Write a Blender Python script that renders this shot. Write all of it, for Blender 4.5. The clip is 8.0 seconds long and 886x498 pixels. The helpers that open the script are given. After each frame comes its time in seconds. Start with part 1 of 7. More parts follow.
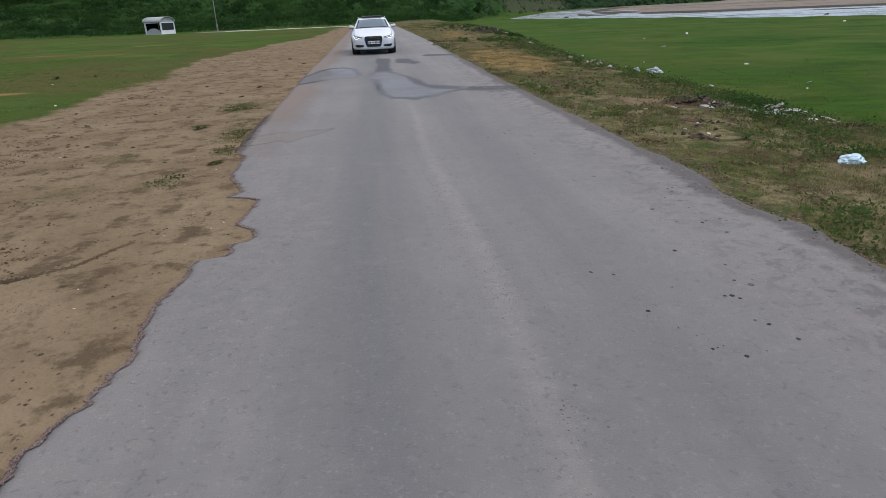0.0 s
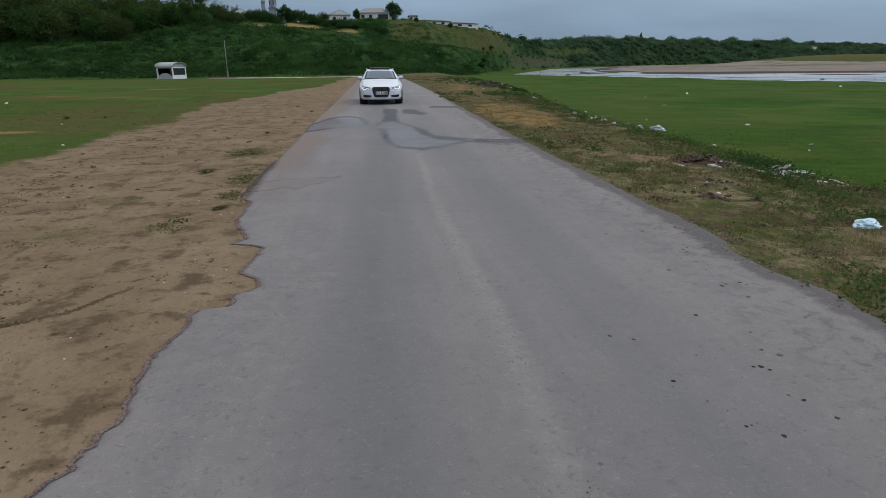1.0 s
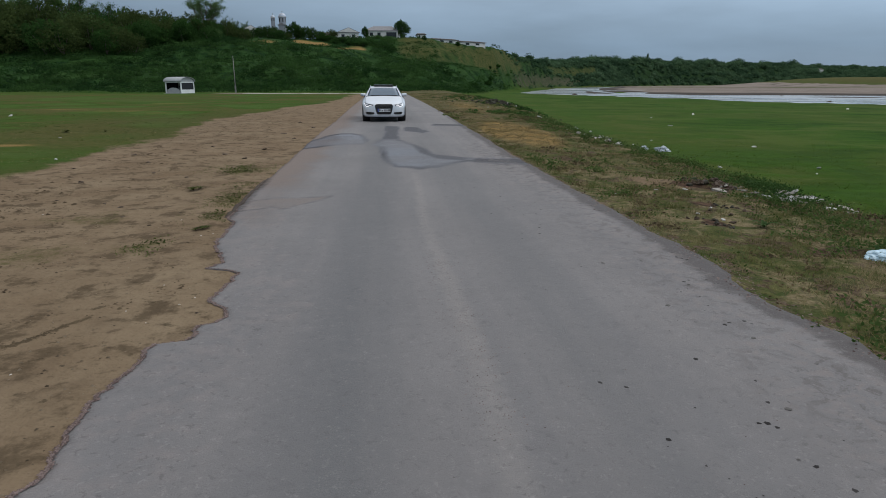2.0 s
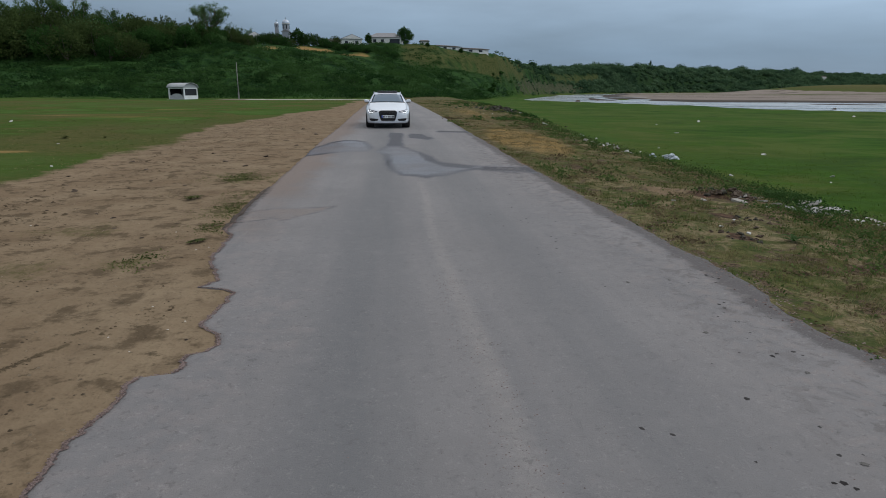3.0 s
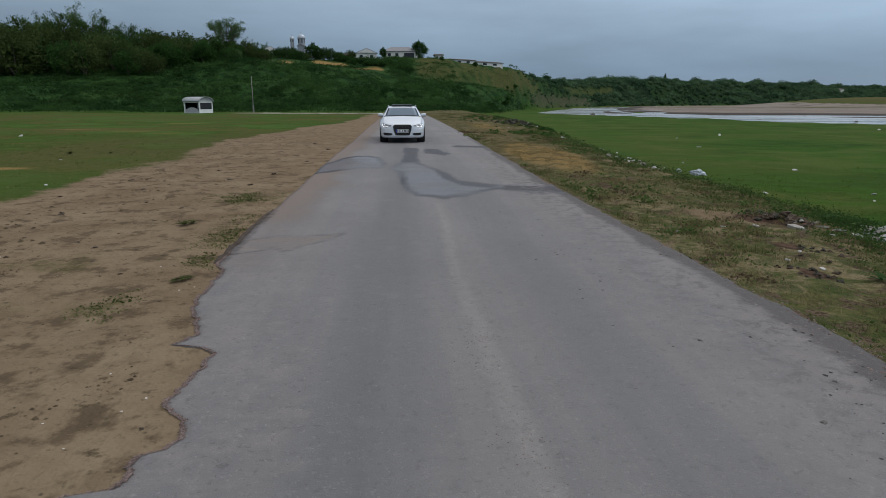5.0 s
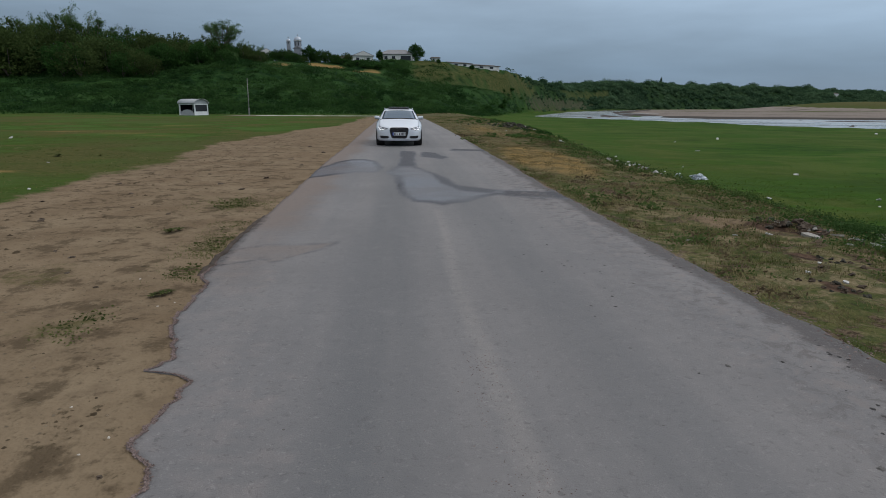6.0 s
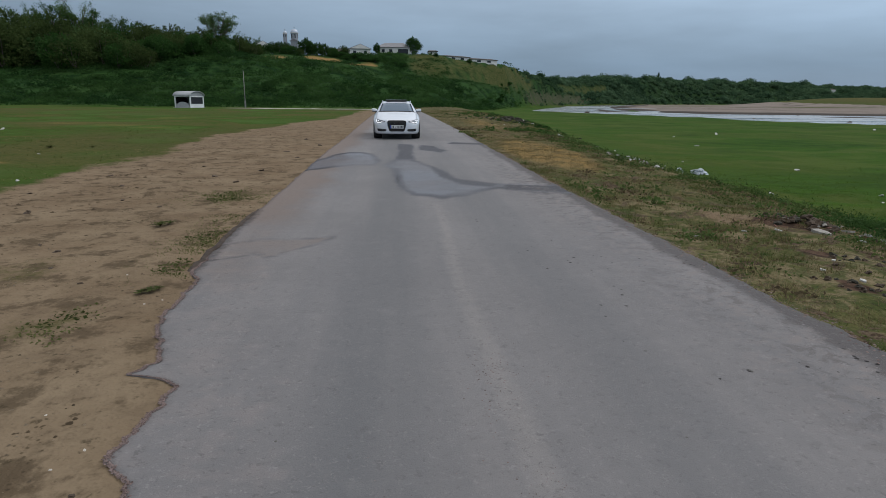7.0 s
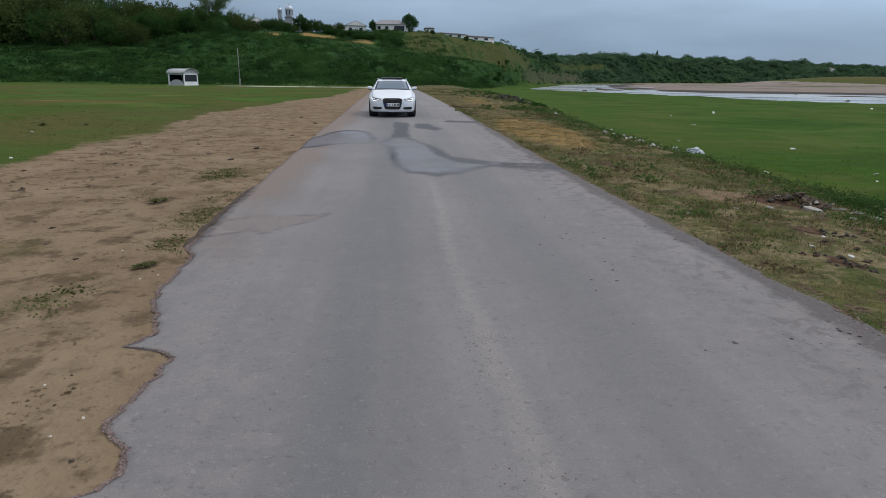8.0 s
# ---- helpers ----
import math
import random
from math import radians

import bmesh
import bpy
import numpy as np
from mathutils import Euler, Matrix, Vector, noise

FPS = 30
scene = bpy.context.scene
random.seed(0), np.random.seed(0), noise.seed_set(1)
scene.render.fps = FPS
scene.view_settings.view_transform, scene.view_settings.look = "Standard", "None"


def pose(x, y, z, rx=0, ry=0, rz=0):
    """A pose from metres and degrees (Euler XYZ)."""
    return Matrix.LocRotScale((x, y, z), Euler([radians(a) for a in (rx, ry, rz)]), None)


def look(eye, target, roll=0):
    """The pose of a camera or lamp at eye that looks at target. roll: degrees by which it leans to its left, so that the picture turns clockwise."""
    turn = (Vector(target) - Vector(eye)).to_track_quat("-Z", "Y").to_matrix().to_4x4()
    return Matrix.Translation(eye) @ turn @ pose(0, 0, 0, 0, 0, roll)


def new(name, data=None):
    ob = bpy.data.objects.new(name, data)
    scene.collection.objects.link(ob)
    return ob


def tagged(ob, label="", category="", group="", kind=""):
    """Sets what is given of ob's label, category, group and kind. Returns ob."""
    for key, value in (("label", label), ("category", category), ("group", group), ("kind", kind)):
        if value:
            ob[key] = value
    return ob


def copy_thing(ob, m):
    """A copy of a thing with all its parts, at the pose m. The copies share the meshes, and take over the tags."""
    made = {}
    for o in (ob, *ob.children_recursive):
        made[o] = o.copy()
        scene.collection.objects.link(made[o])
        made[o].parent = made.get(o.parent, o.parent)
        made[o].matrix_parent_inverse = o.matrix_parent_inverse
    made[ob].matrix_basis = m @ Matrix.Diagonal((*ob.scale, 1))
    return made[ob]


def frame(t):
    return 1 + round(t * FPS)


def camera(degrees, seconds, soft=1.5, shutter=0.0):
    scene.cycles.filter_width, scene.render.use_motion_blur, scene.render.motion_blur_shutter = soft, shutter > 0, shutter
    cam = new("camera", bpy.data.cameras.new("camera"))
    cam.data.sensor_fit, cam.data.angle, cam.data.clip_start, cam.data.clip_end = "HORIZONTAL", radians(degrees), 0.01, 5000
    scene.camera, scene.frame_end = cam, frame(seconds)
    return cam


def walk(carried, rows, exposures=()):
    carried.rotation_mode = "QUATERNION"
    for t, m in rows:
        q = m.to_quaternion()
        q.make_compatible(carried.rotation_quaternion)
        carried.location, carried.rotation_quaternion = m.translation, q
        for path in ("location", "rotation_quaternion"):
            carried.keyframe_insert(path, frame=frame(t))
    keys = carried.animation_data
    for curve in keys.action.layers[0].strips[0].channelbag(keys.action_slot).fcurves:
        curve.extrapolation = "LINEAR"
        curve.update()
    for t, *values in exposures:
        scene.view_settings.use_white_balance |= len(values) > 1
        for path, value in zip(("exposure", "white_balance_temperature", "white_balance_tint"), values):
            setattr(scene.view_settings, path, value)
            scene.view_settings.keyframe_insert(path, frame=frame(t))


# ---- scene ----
cam = camera(71.5, 8.0, soft=0.85)
PATH = [
    (0, (-0.065, -1.737, 1.624), (0.118, 0.119, 0.901), -2.4),
    (0.5, (-0.134, -1.643, 1.624), (0.049, 0.245, 0.989), -1.1),
    (1, (-0.135, -1.56, 1.623), (0.061, 0.346, 1.048), -0.6),
    (1.5, (-0.029, -1.366, 1.621), (0.172, 0.549, 1.081), -0.1),
    (2, (0.068, -1.238, 1.629), (0.249, 0.683, 1.106), 0.1),
    (3.5, (0.008, -0.507, 1.607), (0.177, 1.423, 1.112), 0.3),
    (4, (0.059, -0.223, 1.614), (0.203, 1.711, 1.129), 0.2),
    (4.5, (0.029, -0.007, 1.618), (0.158, 1.932, 1.144), 0.1),
    (6, (-0.002, 0.609, 1.602), (0.142, 2.551, 1.147), 0.3),
    (6.5, (-0.008, 0.779, 1.593), (0.141, 2.72, 1.136), 0.5),
    (7, (-0.03, 0.858, 1.556), (0.125, 2.795, 1.083), 0.6),
    (7.5, (-0.023, 0.862, 1.526), (0.138, 2.789, 1.016), 0.7),
    (8, (-0.004, 0.8, 1.537), (0.161, 2.719, 1.0), 0.7),
]
walk(cam, [(t, look(eye, target, roll)) for t, eye, target, roll in PATH],
     [(0.0, 0.04, 6500, 13), (0.5, -0.14, 6500, 12), (1.0, -0.26, 6500, 11), (2.0, -0.31, 6500, 10), (4.5, -0.34, 6500, 10), (6.0, -0.42, 6500, 10), (6.5, -0.37, 6500, 10), (7.2, -0.26, 6500, 11), (8.0, -0.09, 6500, 12)])

# ---- world, sun, exposure ----
scene.view_settings.exposure = 0.0
SUN_EL, SUN_ROT = 55.0, 72.0
world = bpy.data.worlds.new("overcast_sky")
scene.world = world
world.use_nodes = True
wn, wl = world.node_tree.nodes, world.node_tree.links
wn.clear()


def wnode(kind, **inputs):
    n = wn.new(kind)
    for k, v in inputs.items():
        n.inputs[k].default_value = v
    return n


sky = wnode("ShaderNodeTexSky")
sky.sky_type, sky.sun_disc = "NISHITA", False
sky.sun_elevation, sky.sun_rotation = radians(SUN_EL), radians(SUN_ROT)
sky_k = wn.new("ShaderNodeVectorMath")
sky_k.operation = "SCALE"
sky_k.inputs["Scale"].default_value = 0.10
wl.new(sky.outputs[0], sky_k.inputs[0])
tc = wn.new("ShaderNodeTexCoord")
sep = wn.new("ShaderNodeSeparateXYZ")
wl.new(tc.outputs["Generated"], sep.inputs[0])
# overcast: dull at the horizon, about three times brighter overhead
ramp = wn.new("ShaderNodeValToRGB")
wl.new(sep.outputs["Z"], ramp.inputs[0])
for e, (p, c) in zip((ramp.color_ramp.elements[0], ramp.color_ramp.elements[1], ramp.color_ramp.elements.new(0.06),
                      ramp.color_ramp.elements.new(0.20), ramp.color_ramp.elements.new(0.5)),
                     ((0.0, (0.136, 0.208, 0.298)), (1.0, (1.10, 1.16, 1.24)), (0.05, (0.154, 0.232, 0.332)),
                      (0.15, (0.325, 0.432, 0.556)), (0.5, (0.90, 0.96, 1.04)))):
    e.position, e.color = p, (*c, 1)
mp = wn.new("ShaderNodeMapping")
mp.inputs["Scale"].default_value = (1.0, 1.0, 5.0)
wl.new(tc.outputs["Generated"], mp.inputs[0])
cloud = wnode("ShaderNodeTexNoise", Scale=3.0, Detail=6.0, Roughness=0.52)
wl.new(mp.outputs[0], cloud.inputs["Vector"])
crange = wnode("ShaderNodeMapRange")
crange.inputs["From Min"].default_value, crange.inputs["From Max"].default_value = 0.3, 0.75
crange.inputs["To Min"].default_value, crange.inputs["To Max"].default_value = 0.84, 1.18
wl.new(cloud.outputs[0], crange.inputs[0])
ck = wn.new("ShaderNodeVectorMath")
ck.operation = "SCALE"
wl.new(ramp.outputs[0], ck.inputs[0])
side_g = wnode("ShaderNodeMapRange")
side_g.inputs["From Min"].default_value, side_g.inputs["From Max"].default_value = -0.7, 0.7
side_g.inputs["To Min"].default_value, side_g.inputs["To Max"].default_value = 0.96, 1.68
wl.new(sep.outputs["X"], side_g.inputs[0])
both = wn.new("ShaderNodeMath")
both.operation = "MULTIPLY"
wl.new(crange.outputs[0], both.inputs[0])
wl.new(side_g.outputs[0], both.inputs[1])
wl.new(both.outputs[0], ck.inputs["Scale"])
mixw = wn.new("ShaderNodeMix")
mixw.data_type = "RGBA"
mixw.inputs["Factor"].default_value = 0.88
wl.new(sky_k.outputs[0], mixw.inputs["A"])
wl.new(ck.outputs[0], mixw.inputs["B"])
bg = wn.new("ShaderNodeBackground")
bg.inputs["Strength"].default_value = 1.0
wl.new(mixw.outputs["Result"], bg.inputs[0])
wo = wn.new("ShaderNodeOutputWorld")
wl.new(bg.outputs[0], wo.inputs[0])

sun_data = bpy.data.lights.new("sun", "SUN")
sun_data.energy, sun_data.angle, sun_data.color = 0.7, radians(22), (1.0, 0.97, 0.92)
sun_lamp = new("sun", sun_data)
sa, se = radians(SUN_ROT), radians(SUN_EL)
sun_lamp.matrix_world = look((0, 0, 60), Vector((0, 0, 60)) - Vector((math.sin(sa) * math.cos(se), math.cos(sa) * math.cos(se), math.sin(se))))

# ---- helpers for meshes and materials ----


def mesh_np(name, verts, faces, mats=(), smooth=False):
    me = bpy.data.meshes.new(name)
    me.from_pydata([tuple(v) for v in verts], [], [tuple(f) for f in faces])
    for m in mats:
        me.materials.append(m)
    if smooth:
        me.polygons.foreach_set("use_smooth", np.ones(len(me.polygons), bool))
    me.update()
    return me


def part(name, bm, material, parent=None, label="", smooth=False):
    """Links a bmesh as one mesh object under a thing or a part."""
    me = bpy.data.meshes.new(name)
    bmesh.ops.recalc_face_normals(bm, faces=bm.faces)
    bm.to_mesh(me)
    bm.free()
    me.materials.append(material)
    if smooth:
        me.polygons.foreach_set("use_smooth", np.ones(len(me.polygons), bool))
    ob = new(name, me)
    ob.parent = parent
    if label:
        tagged(ob, label=label)
    return ob


def box(bm, x0, x1, y0, y1, z0, z1, bevel=0.0):
    """A bevelled box added to bm."""
    r = bmesh.ops.create_cube(bm, size=1.0, matrix=Matrix.Translation(((x0 + x1) / 2, (y0 + y1) / 2, (z0 + z1) / 2)) @ Matrix.Diagonal((x1 - x0, y1 - y0, z1 - z0, 1)))
    if bevel:
        vs = set(r["verts"])
        es = [e for e in bm.edges if e.verts[0] in vs and e.verts[1] in vs]
        bmesh.ops.bevel(bm, geom=es, offset=bevel, segments=2, profile=0.5, affect="EDGES")
    return bm


def smoothstep(a, b, v):
    s = np.clip((np.asarray(v, float) - a) / (b - a), 0, 1)
    return s * s * (3 - 2 * s)


def fbm(x, y, scale, octaves=4, seed=0.0):
    """Smooth value noise in numpy, about -1 to 1."""
    out, amp, tot = 0.0, 1.0, 0.0
    for o in range(octaves):
        u, v = np.asarray(x, float) * scale + seed + 17.3 * o, np.asarray(y, float) * scale - seed + 9.1 * o
        iu, iv = np.floor(u), np.floor(v)
        fu, fv = u - iu, v - iv
        fu, fv = fu * fu * (3 - 2 * fu), fv * fv * (3 - 2 * fv)

        def h(a, b):
            s = np.sin(a * 127.1 + b * 311.7) * 43758.5453
            return 2 * (s - np.floor(s)) - 1
        out = out + amp * ((h(iu, iv) * (1 - fu) + h(iu + 1, iv) * fu) * (1 - fv) + (h(iu, iv + 1) * (1 - fu) + h(iu + 1, iv + 1) * fu) * fv)
        tot, amp, scale = tot + amp, amp * 0.5, scale * 2.03
    return out / tot


class Mat:
    """A node material: add nodes with n(), join them with lk()."""

    def __init__(self, name, rough=0.8, base=(0.5, 0.5, 0.5), metal=0.0, spec=0.5):
        self.m = bpy.data.materials.new(name)
        self.m.use_nodes = True
        self.t = self.m.node_tree
        self.p = self.t.nodes["Principled BSDF"]
        self.p.inputs["Roughness"].default_value = rough
        self.p.inputs["Base Color"].default_value = (*base, 1)
        self.p.inputs["Metallic"].default_value = metal
        self.p.inputs["Specular IOR Level"].default_value = spec

    def n(self, kind, **inp):
        node = self.t.nodes.new(kind)
        for k, v in inp.items():
            node.inputs[k].default_value = v
        return node

    def lk(self, a, b):
        self.t.links.new(a, b)

    def coords(self, kind="Object"):
        return self.n("ShaderNodeTexCoord").outputs[kind]

    def noise(self, scale, detail=4.0, rough=0.55, vec=None, dist=0.0):
        node = self.n("ShaderNodeTexNoise", Scale=scale, Detail=detail, Roughness=rough, Distortion=dist)
        self.lk(vec if vec is not None else self.coords(), node.inputs["Vector"])
        return node.outputs[0]

    def span(self, v, a, b, c=0.0, d=1.0):
        node = self.n("ShaderNodeMapRange")
        node.interpolation_type = "SMOOTHSTEP"
        for k, x in (("From Min", a), ("From Max", b), ("To Min", c), ("To Max", d)):
            node.inputs[k].default_value = x
        self.lk(v, node.inputs[0])
        return node.outputs[0]

    def math(self, op, a, b):
        node = self.n("ShaderNodeMath")
        node.operation = op
        for i, x in enumerate((a, b)):
            if isinstance(x, (int, float)):
                node.inputs[i].default_value = x
            else:
                self.lk(x, node.inputs[i])
        return node.outputs[0]

    def mix(self, f, a, b, mode="MIX"):
        node = self.n("ShaderNodeMix")
        node.data_type, node.blend_type = "RGBA", mode
        for k, x in (("Factor", f), ("A", a), ("B", b)):
            sock = node.inputs[k]
            if k == "Factor":
                sock = node.inputs[0]
            elif k == "A":
                sock = node.inputs[6]
            else:
                sock = node.inputs[7]
            if isinstance(x, (int, float)):
                sock.default_value = x
            elif isinstance(x, tuple):
                sock.default_value = (*x, 1)
            else:
                self.lk(x, sock)
        return node.outputs[2]

    def base(self, c):
        self.lk(c, self.p.inputs["Base Color"])

    def rough(self, r):
        self.lk(r, self.p.inputs["Roughness"])

    def bump(self, h, strength=0.5, dist=0.02):
        node = self.n("ShaderNodeBump", Strength=strength, Distance=dist)
        self.lk(h, node.inputs["Height"])
        self.lk(node.outputs[0], self.p.inputs["Normal"])

    def attr(self, name):
        node = self.n("ShaderNodeAttribute")
        node.attribute_name = name
        s = self.n("ShaderNodeSeparateColor")
        self.lk(node.outputs["Color"], s.inputs[0])
        return s.outputs


def plain(name, base, rough=0.5, metal=0.0, var=0.15, scale=6.0, bump=0.0, spec=0.5):
    """A simple surface with a little mottling at two scales."""
    m = Mat(name, rough, base, metal, spec)
    a, b = m.noise(scale, 5), m.noise(scale * 9, 3)
    s = m.math("ADD", m.math("MULTIPLY", a, 0.65), m.math("MULTIPLY", b, 0.35))
    dark = tuple(c * (1 - var) for c in base)
    lite = tuple(min(1, c * (1 + var)) for c in base)
    m.base(m.mix(m.span(s, 0.3, 0.7), dark, lite))
    if bump:
        m.bump(b, bump, 0.01)
    return m.m


def leafy(name, dark, lite, scale=0.25, rough=0.6, speckle=0.3, glow=0.45):
    """Foliage: hue changes from clump to clump and from leaf to leaf."""
    m = Mat(name, max(rough, 0.8), lite, spec=0.06)
    geo = m.n("ShaderNodeNewGeometry")
    isl = geo.outputs["Random Per Island"]
    a = m.noise(scale, 3)
    s = m.math("ADD", m.math("MULTIPLY", m.span(a, 0.37, 0.63), 1 - speckle), m.math("MULTIPLY", isl, speckle))
    col_ = m.mix(s, dark, lite)
    m.base(col_)
    if glow:
        tr = m.n("ShaderNodeBsdfTranslucent")
        m.lk(col_, tr.inputs[0])
        mx = m.n("ShaderNodeMixShader")
        mx.inputs[0].default_value = glow
        m.lk(m.p.outputs[0], mx.inputs[1])
        m.lk(tr.outputs[0], mx.inputs[2])
        m.lk(mx.outputs[0], m.t.nodes["Material Output"].inputs[0])
    return m.m

# ---- materials of the ground ----
gm = Mat("ground_earth_and_grass", 0.95, spec=0.03)
co = gm.coords()
big, mid, fine, grit = gm.noise(0.09, 6, 0.6, co), gm.noise(0.9, 7, 0.62, co), gm.noise(7.0, 6, 0.65, co), gm.noise(55.0, 4, 0.7, co)
stretch = gm.n("ShaderNodeMapping")
stretch.inputs["Scale"].default_value = (0.35, 1.6, 1.0)
gm.lk(co, stretch.inputs[0])
streak = gm.noise(1.1, 6, 0.6, stretch.outputs[0])
mask = gm.attr("cover")       # bare earth, dry grass, sand
mask2 = gm.attr("cover_b")    # scrub slope, verge turf, woods
mask3 = gm.attr("cover_c")    # golden straw, red soil, worn field
mask4 = gm.attr("cover_d")    # ochre slope, bare cliff, wet sand
wide = gm.n("ShaderNodeMapping")
wide.inputs["Scale"].default_value = (0.10, 0.45, 1.0)
gm.lk(co, wide.inputs[0])
bands = gm.noise(0.35, 6, 0.62, wide.outputs[0], 1.4)
patchy = gm.noise(0.16, 8, 0.62, co, 0.7)
blot = gm.noise(20.0, 4, 0.6, co)
tuft, tuft2, tuft3 = gm.noise(4.2, 8, 0.66, co, 0.6), gm.noise(2.9, 8, 0.66, co, 0.8), gm.noise(3.6, 7, 0.64, co, 0.5)
weedy = gm.noise(2.1, 9, 0.68, co, 0.9)
tread = gm.noise(3.2, 4, 0.55, co)
clod_n, crumb_n = gm.noise(2.6, 8, 0.66, co), gm.noise(6.0, 8, 0.68, co)
brk = gm.math("ADD", gm.math("MULTIPLY", mid, 0.35), gm.math("ADD", gm.math("MULTIPLY", fine, 0.4), gm.math("MULTIPLY", blot, 0.25)))


def broken(m, k, lo=0.38, hi=0.62, amount=0.9):
    """A cover mask with a ragged, noisy edge."""
    s = m.math("ADD", k, m.math("MULTIPLY", m.math("SUBTRACT", brk, 0.5), amount))
    return m.span(s, lo, hi)


lush = gm.mix(gm.span(streak, 0.3, 0.7), (0.020, 0.055, 0.006), (0.040, 0.092, 0.010))
lush = gm.mix(gm.span(fine, 0.4, 0.75, 0.0, 0.6), lush, (0.042, 0.083, 0.011))
lush = gm.mix(gm.span(big, 0.42, 0.62, 0.0, 0.55), lush, (0.055, 0.075, 0.016))
lush = gm.mix(gm.span(patchy, 0.50, 0.62, 0.0, 0.7), lush, (0.066, 0.096, 0.020))
lush = gm.mix(gm.span(bands, 0.50, 0.64, 0.0, 0.4), lush, (0.079, 0.096, 0.026))
lush = gm.mix(gm.span(patchy, 0.46, 0.36, 0.0, 0.6), lush, (0.017, 0.042, 0.006))
slope_n = gm.noise(0.22, 7, 0.6, co, 0.5)
scrub = gm.mix(gm.span(slope_n, 0.38, 0.60), (0.008, 0.027, 0.008), (0.026, 0.064, 0.017))
scrub = gm.mix(gm.span(patchy, 0.50, 0.62, 0.0, 0.7), scrub, (0.036, 0.074, 0.021))
scrub = gm.mix(gm.span(bands, 0.50, 0.62, 0.0, 0.5), scrub, (0.027, 0.056, 0.018))
ochre = gm.mix(gm.span(mid, 0.32, 0.66), (0.050, 0.060, 0.020), (0.090, 0.088, 0.033))
ochre = gm.mix(gm.span(weedy, 0.47, 0.60, 0.0, 0.8), ochre, (0.029, 0.054, 0.016))
cliff = gm.mix(gm.span(mid, 0.35, 0.65), (0.050, 0.046, 0.032), (0.112, 0.095, 0.072))
cliff = gm.mix(gm.span(weedy, 0.43, 0.54, 0.0, 0.9), cliff, (0.031, 0.052, 0.018))
field = gm.mix(gm.span(fine, 0.35, 0.65), (0.053, 0.062, 0.016), (0.096, 0.090, 0.029))
lush = gm.mix(gm.math("MULTIPLY", mask3[2], gm.span(patchy, 0.45, 0.60)), lush, field)
lush = gm.mix(gm.math("MULTIPLY", mask3[2], gm.span(patchy, 0.50, 0.40, 0.0, 0.9)), lush, (0.059, 0.106, 0.022))
lush = gm.mix(mask2[0], lush, scrub)
lush = gm.mix(mask2[2], lush, (0.016, 0.036, 0.012))
dry = gm.mix(gm.span(fine, 0.3, 0.7), (0.058, 0.062, 0.017), (0.110, 0.094, 0.034))
dry = gm.mix(gm.span(blot, 0.4, 0.65, 0.0, 0.7), dry, (0.054, 0.070, 0.024))
dry = gm.mix(gm.span(bands, 0.40, 0.60, 0.1, 0.6), dry, (0.066, 0.068, 0.024))
earth = gm.mix(gm.span(mid, 0.3, 0.7), (0.164, 0.118, 0.075), (0.232, 0.176, 0.116))
earth = gm.mix(gm.span(big, 0.4, 0.65, 0.0, 0.5), earth, (0.22, 0.155, 0.10))
earth = gm.mix(gm.span(fine, 0.56, 0.70, 0.0, 0.7), earth, (0.092, 0.067, 0.044))
earth = gm.mix(gm.span(tread, 0.5, 0.72, 0.0, 0.45), earth, (0.115, 0.082, 0.054))
earth = gm.mix(gm.span(blot, 0.6, 0.74, 0.0, 0.5), earth, (0.085, 0.062, 0.040))
earth = gm.mix(gm.span(clod_n, 0.505, 0.63, 0.0, 0.78), earth, (0.082, 0.060, 0.038))
earth = gm.mix(gm.span(crumb_n, 0.59, 0.67, 0.0, 0.65), earth, (0.048, 0.038, 0.023))
earth = gm.mix(gm.span(grit, 0.6, 0.8, 0.0, 0.4), earth, (0.30, 0.235, 0.17))
sand = gm.mix(gm.span(bands, 0.38, 0.50), (0.100, 0.088, 0.078), (0.222, 0.188, 0.162))
sand = gm.mix(gm.span(mid, 0.5, 0.7, 0.0, 0.4), sand, (0.205, 0.170, 0.146))
sand = gm.mix(broken(gm, mask4[2], 0.35, 0.65, 0.6), sand, (0.070, 0.062, 0.056))
olive = gm.mix(gm.span(fine, 0.35, 0.65), (0.050, 0.062, 0.020), (0.100, 0.098, 0.038))
straw = gm.mix(gm.span(blot, 0.35, 0.65), (0.128, 0.104, 0.056), (0.225, 0.182, 0.108))
soil = gm.mix(gm.span(blot, 0.40, 0.62), (0.050, 0.035, 0.023), (0.136, 0.100, 0.068))
plot, plot2 = gm.noise(0.75, 7, 0.64, co, 0.8), gm.noise(1.15, 7, 0.64, co, 0.8)
turf = gm.mix(gm.span(gm.math('ADD', gm.math('MULTIPLY', tuft, 0.5), gm.math('MULTIPLY', plot, 0.5)), 0.46, 0.57), olive, straw)
turf = gm.mix(gm.span(gm.math('ADD', gm.math('MULTIPLY', tuft2, 0.5), gm.math('MULTIPLY', plot2, 0.5)), 0.508, 0.565), turf, soil)
turf = gm.mix(gm.span(tuft3, 0.52, 0.60, 0.0, 0.6), turf, (0.036, 0.058, 0.016))
turf = gm.mix(gm.span(blot, 0.56, 0.66, 0.0, 0.55), turf, (0.028, 0.024, 0.015))
col = gm.mix(broken(gm, mask[1], 0.2, 0.85), lush, dry)
col = gm.mix(broken(gm, mask2[1], 0.3, 0.6), col, turf)
gold = gm.mix(gm.span(blot, 0.38, 0.62), (0.178, 0.116, 0.042), (0.285, 0.190, 0.078))
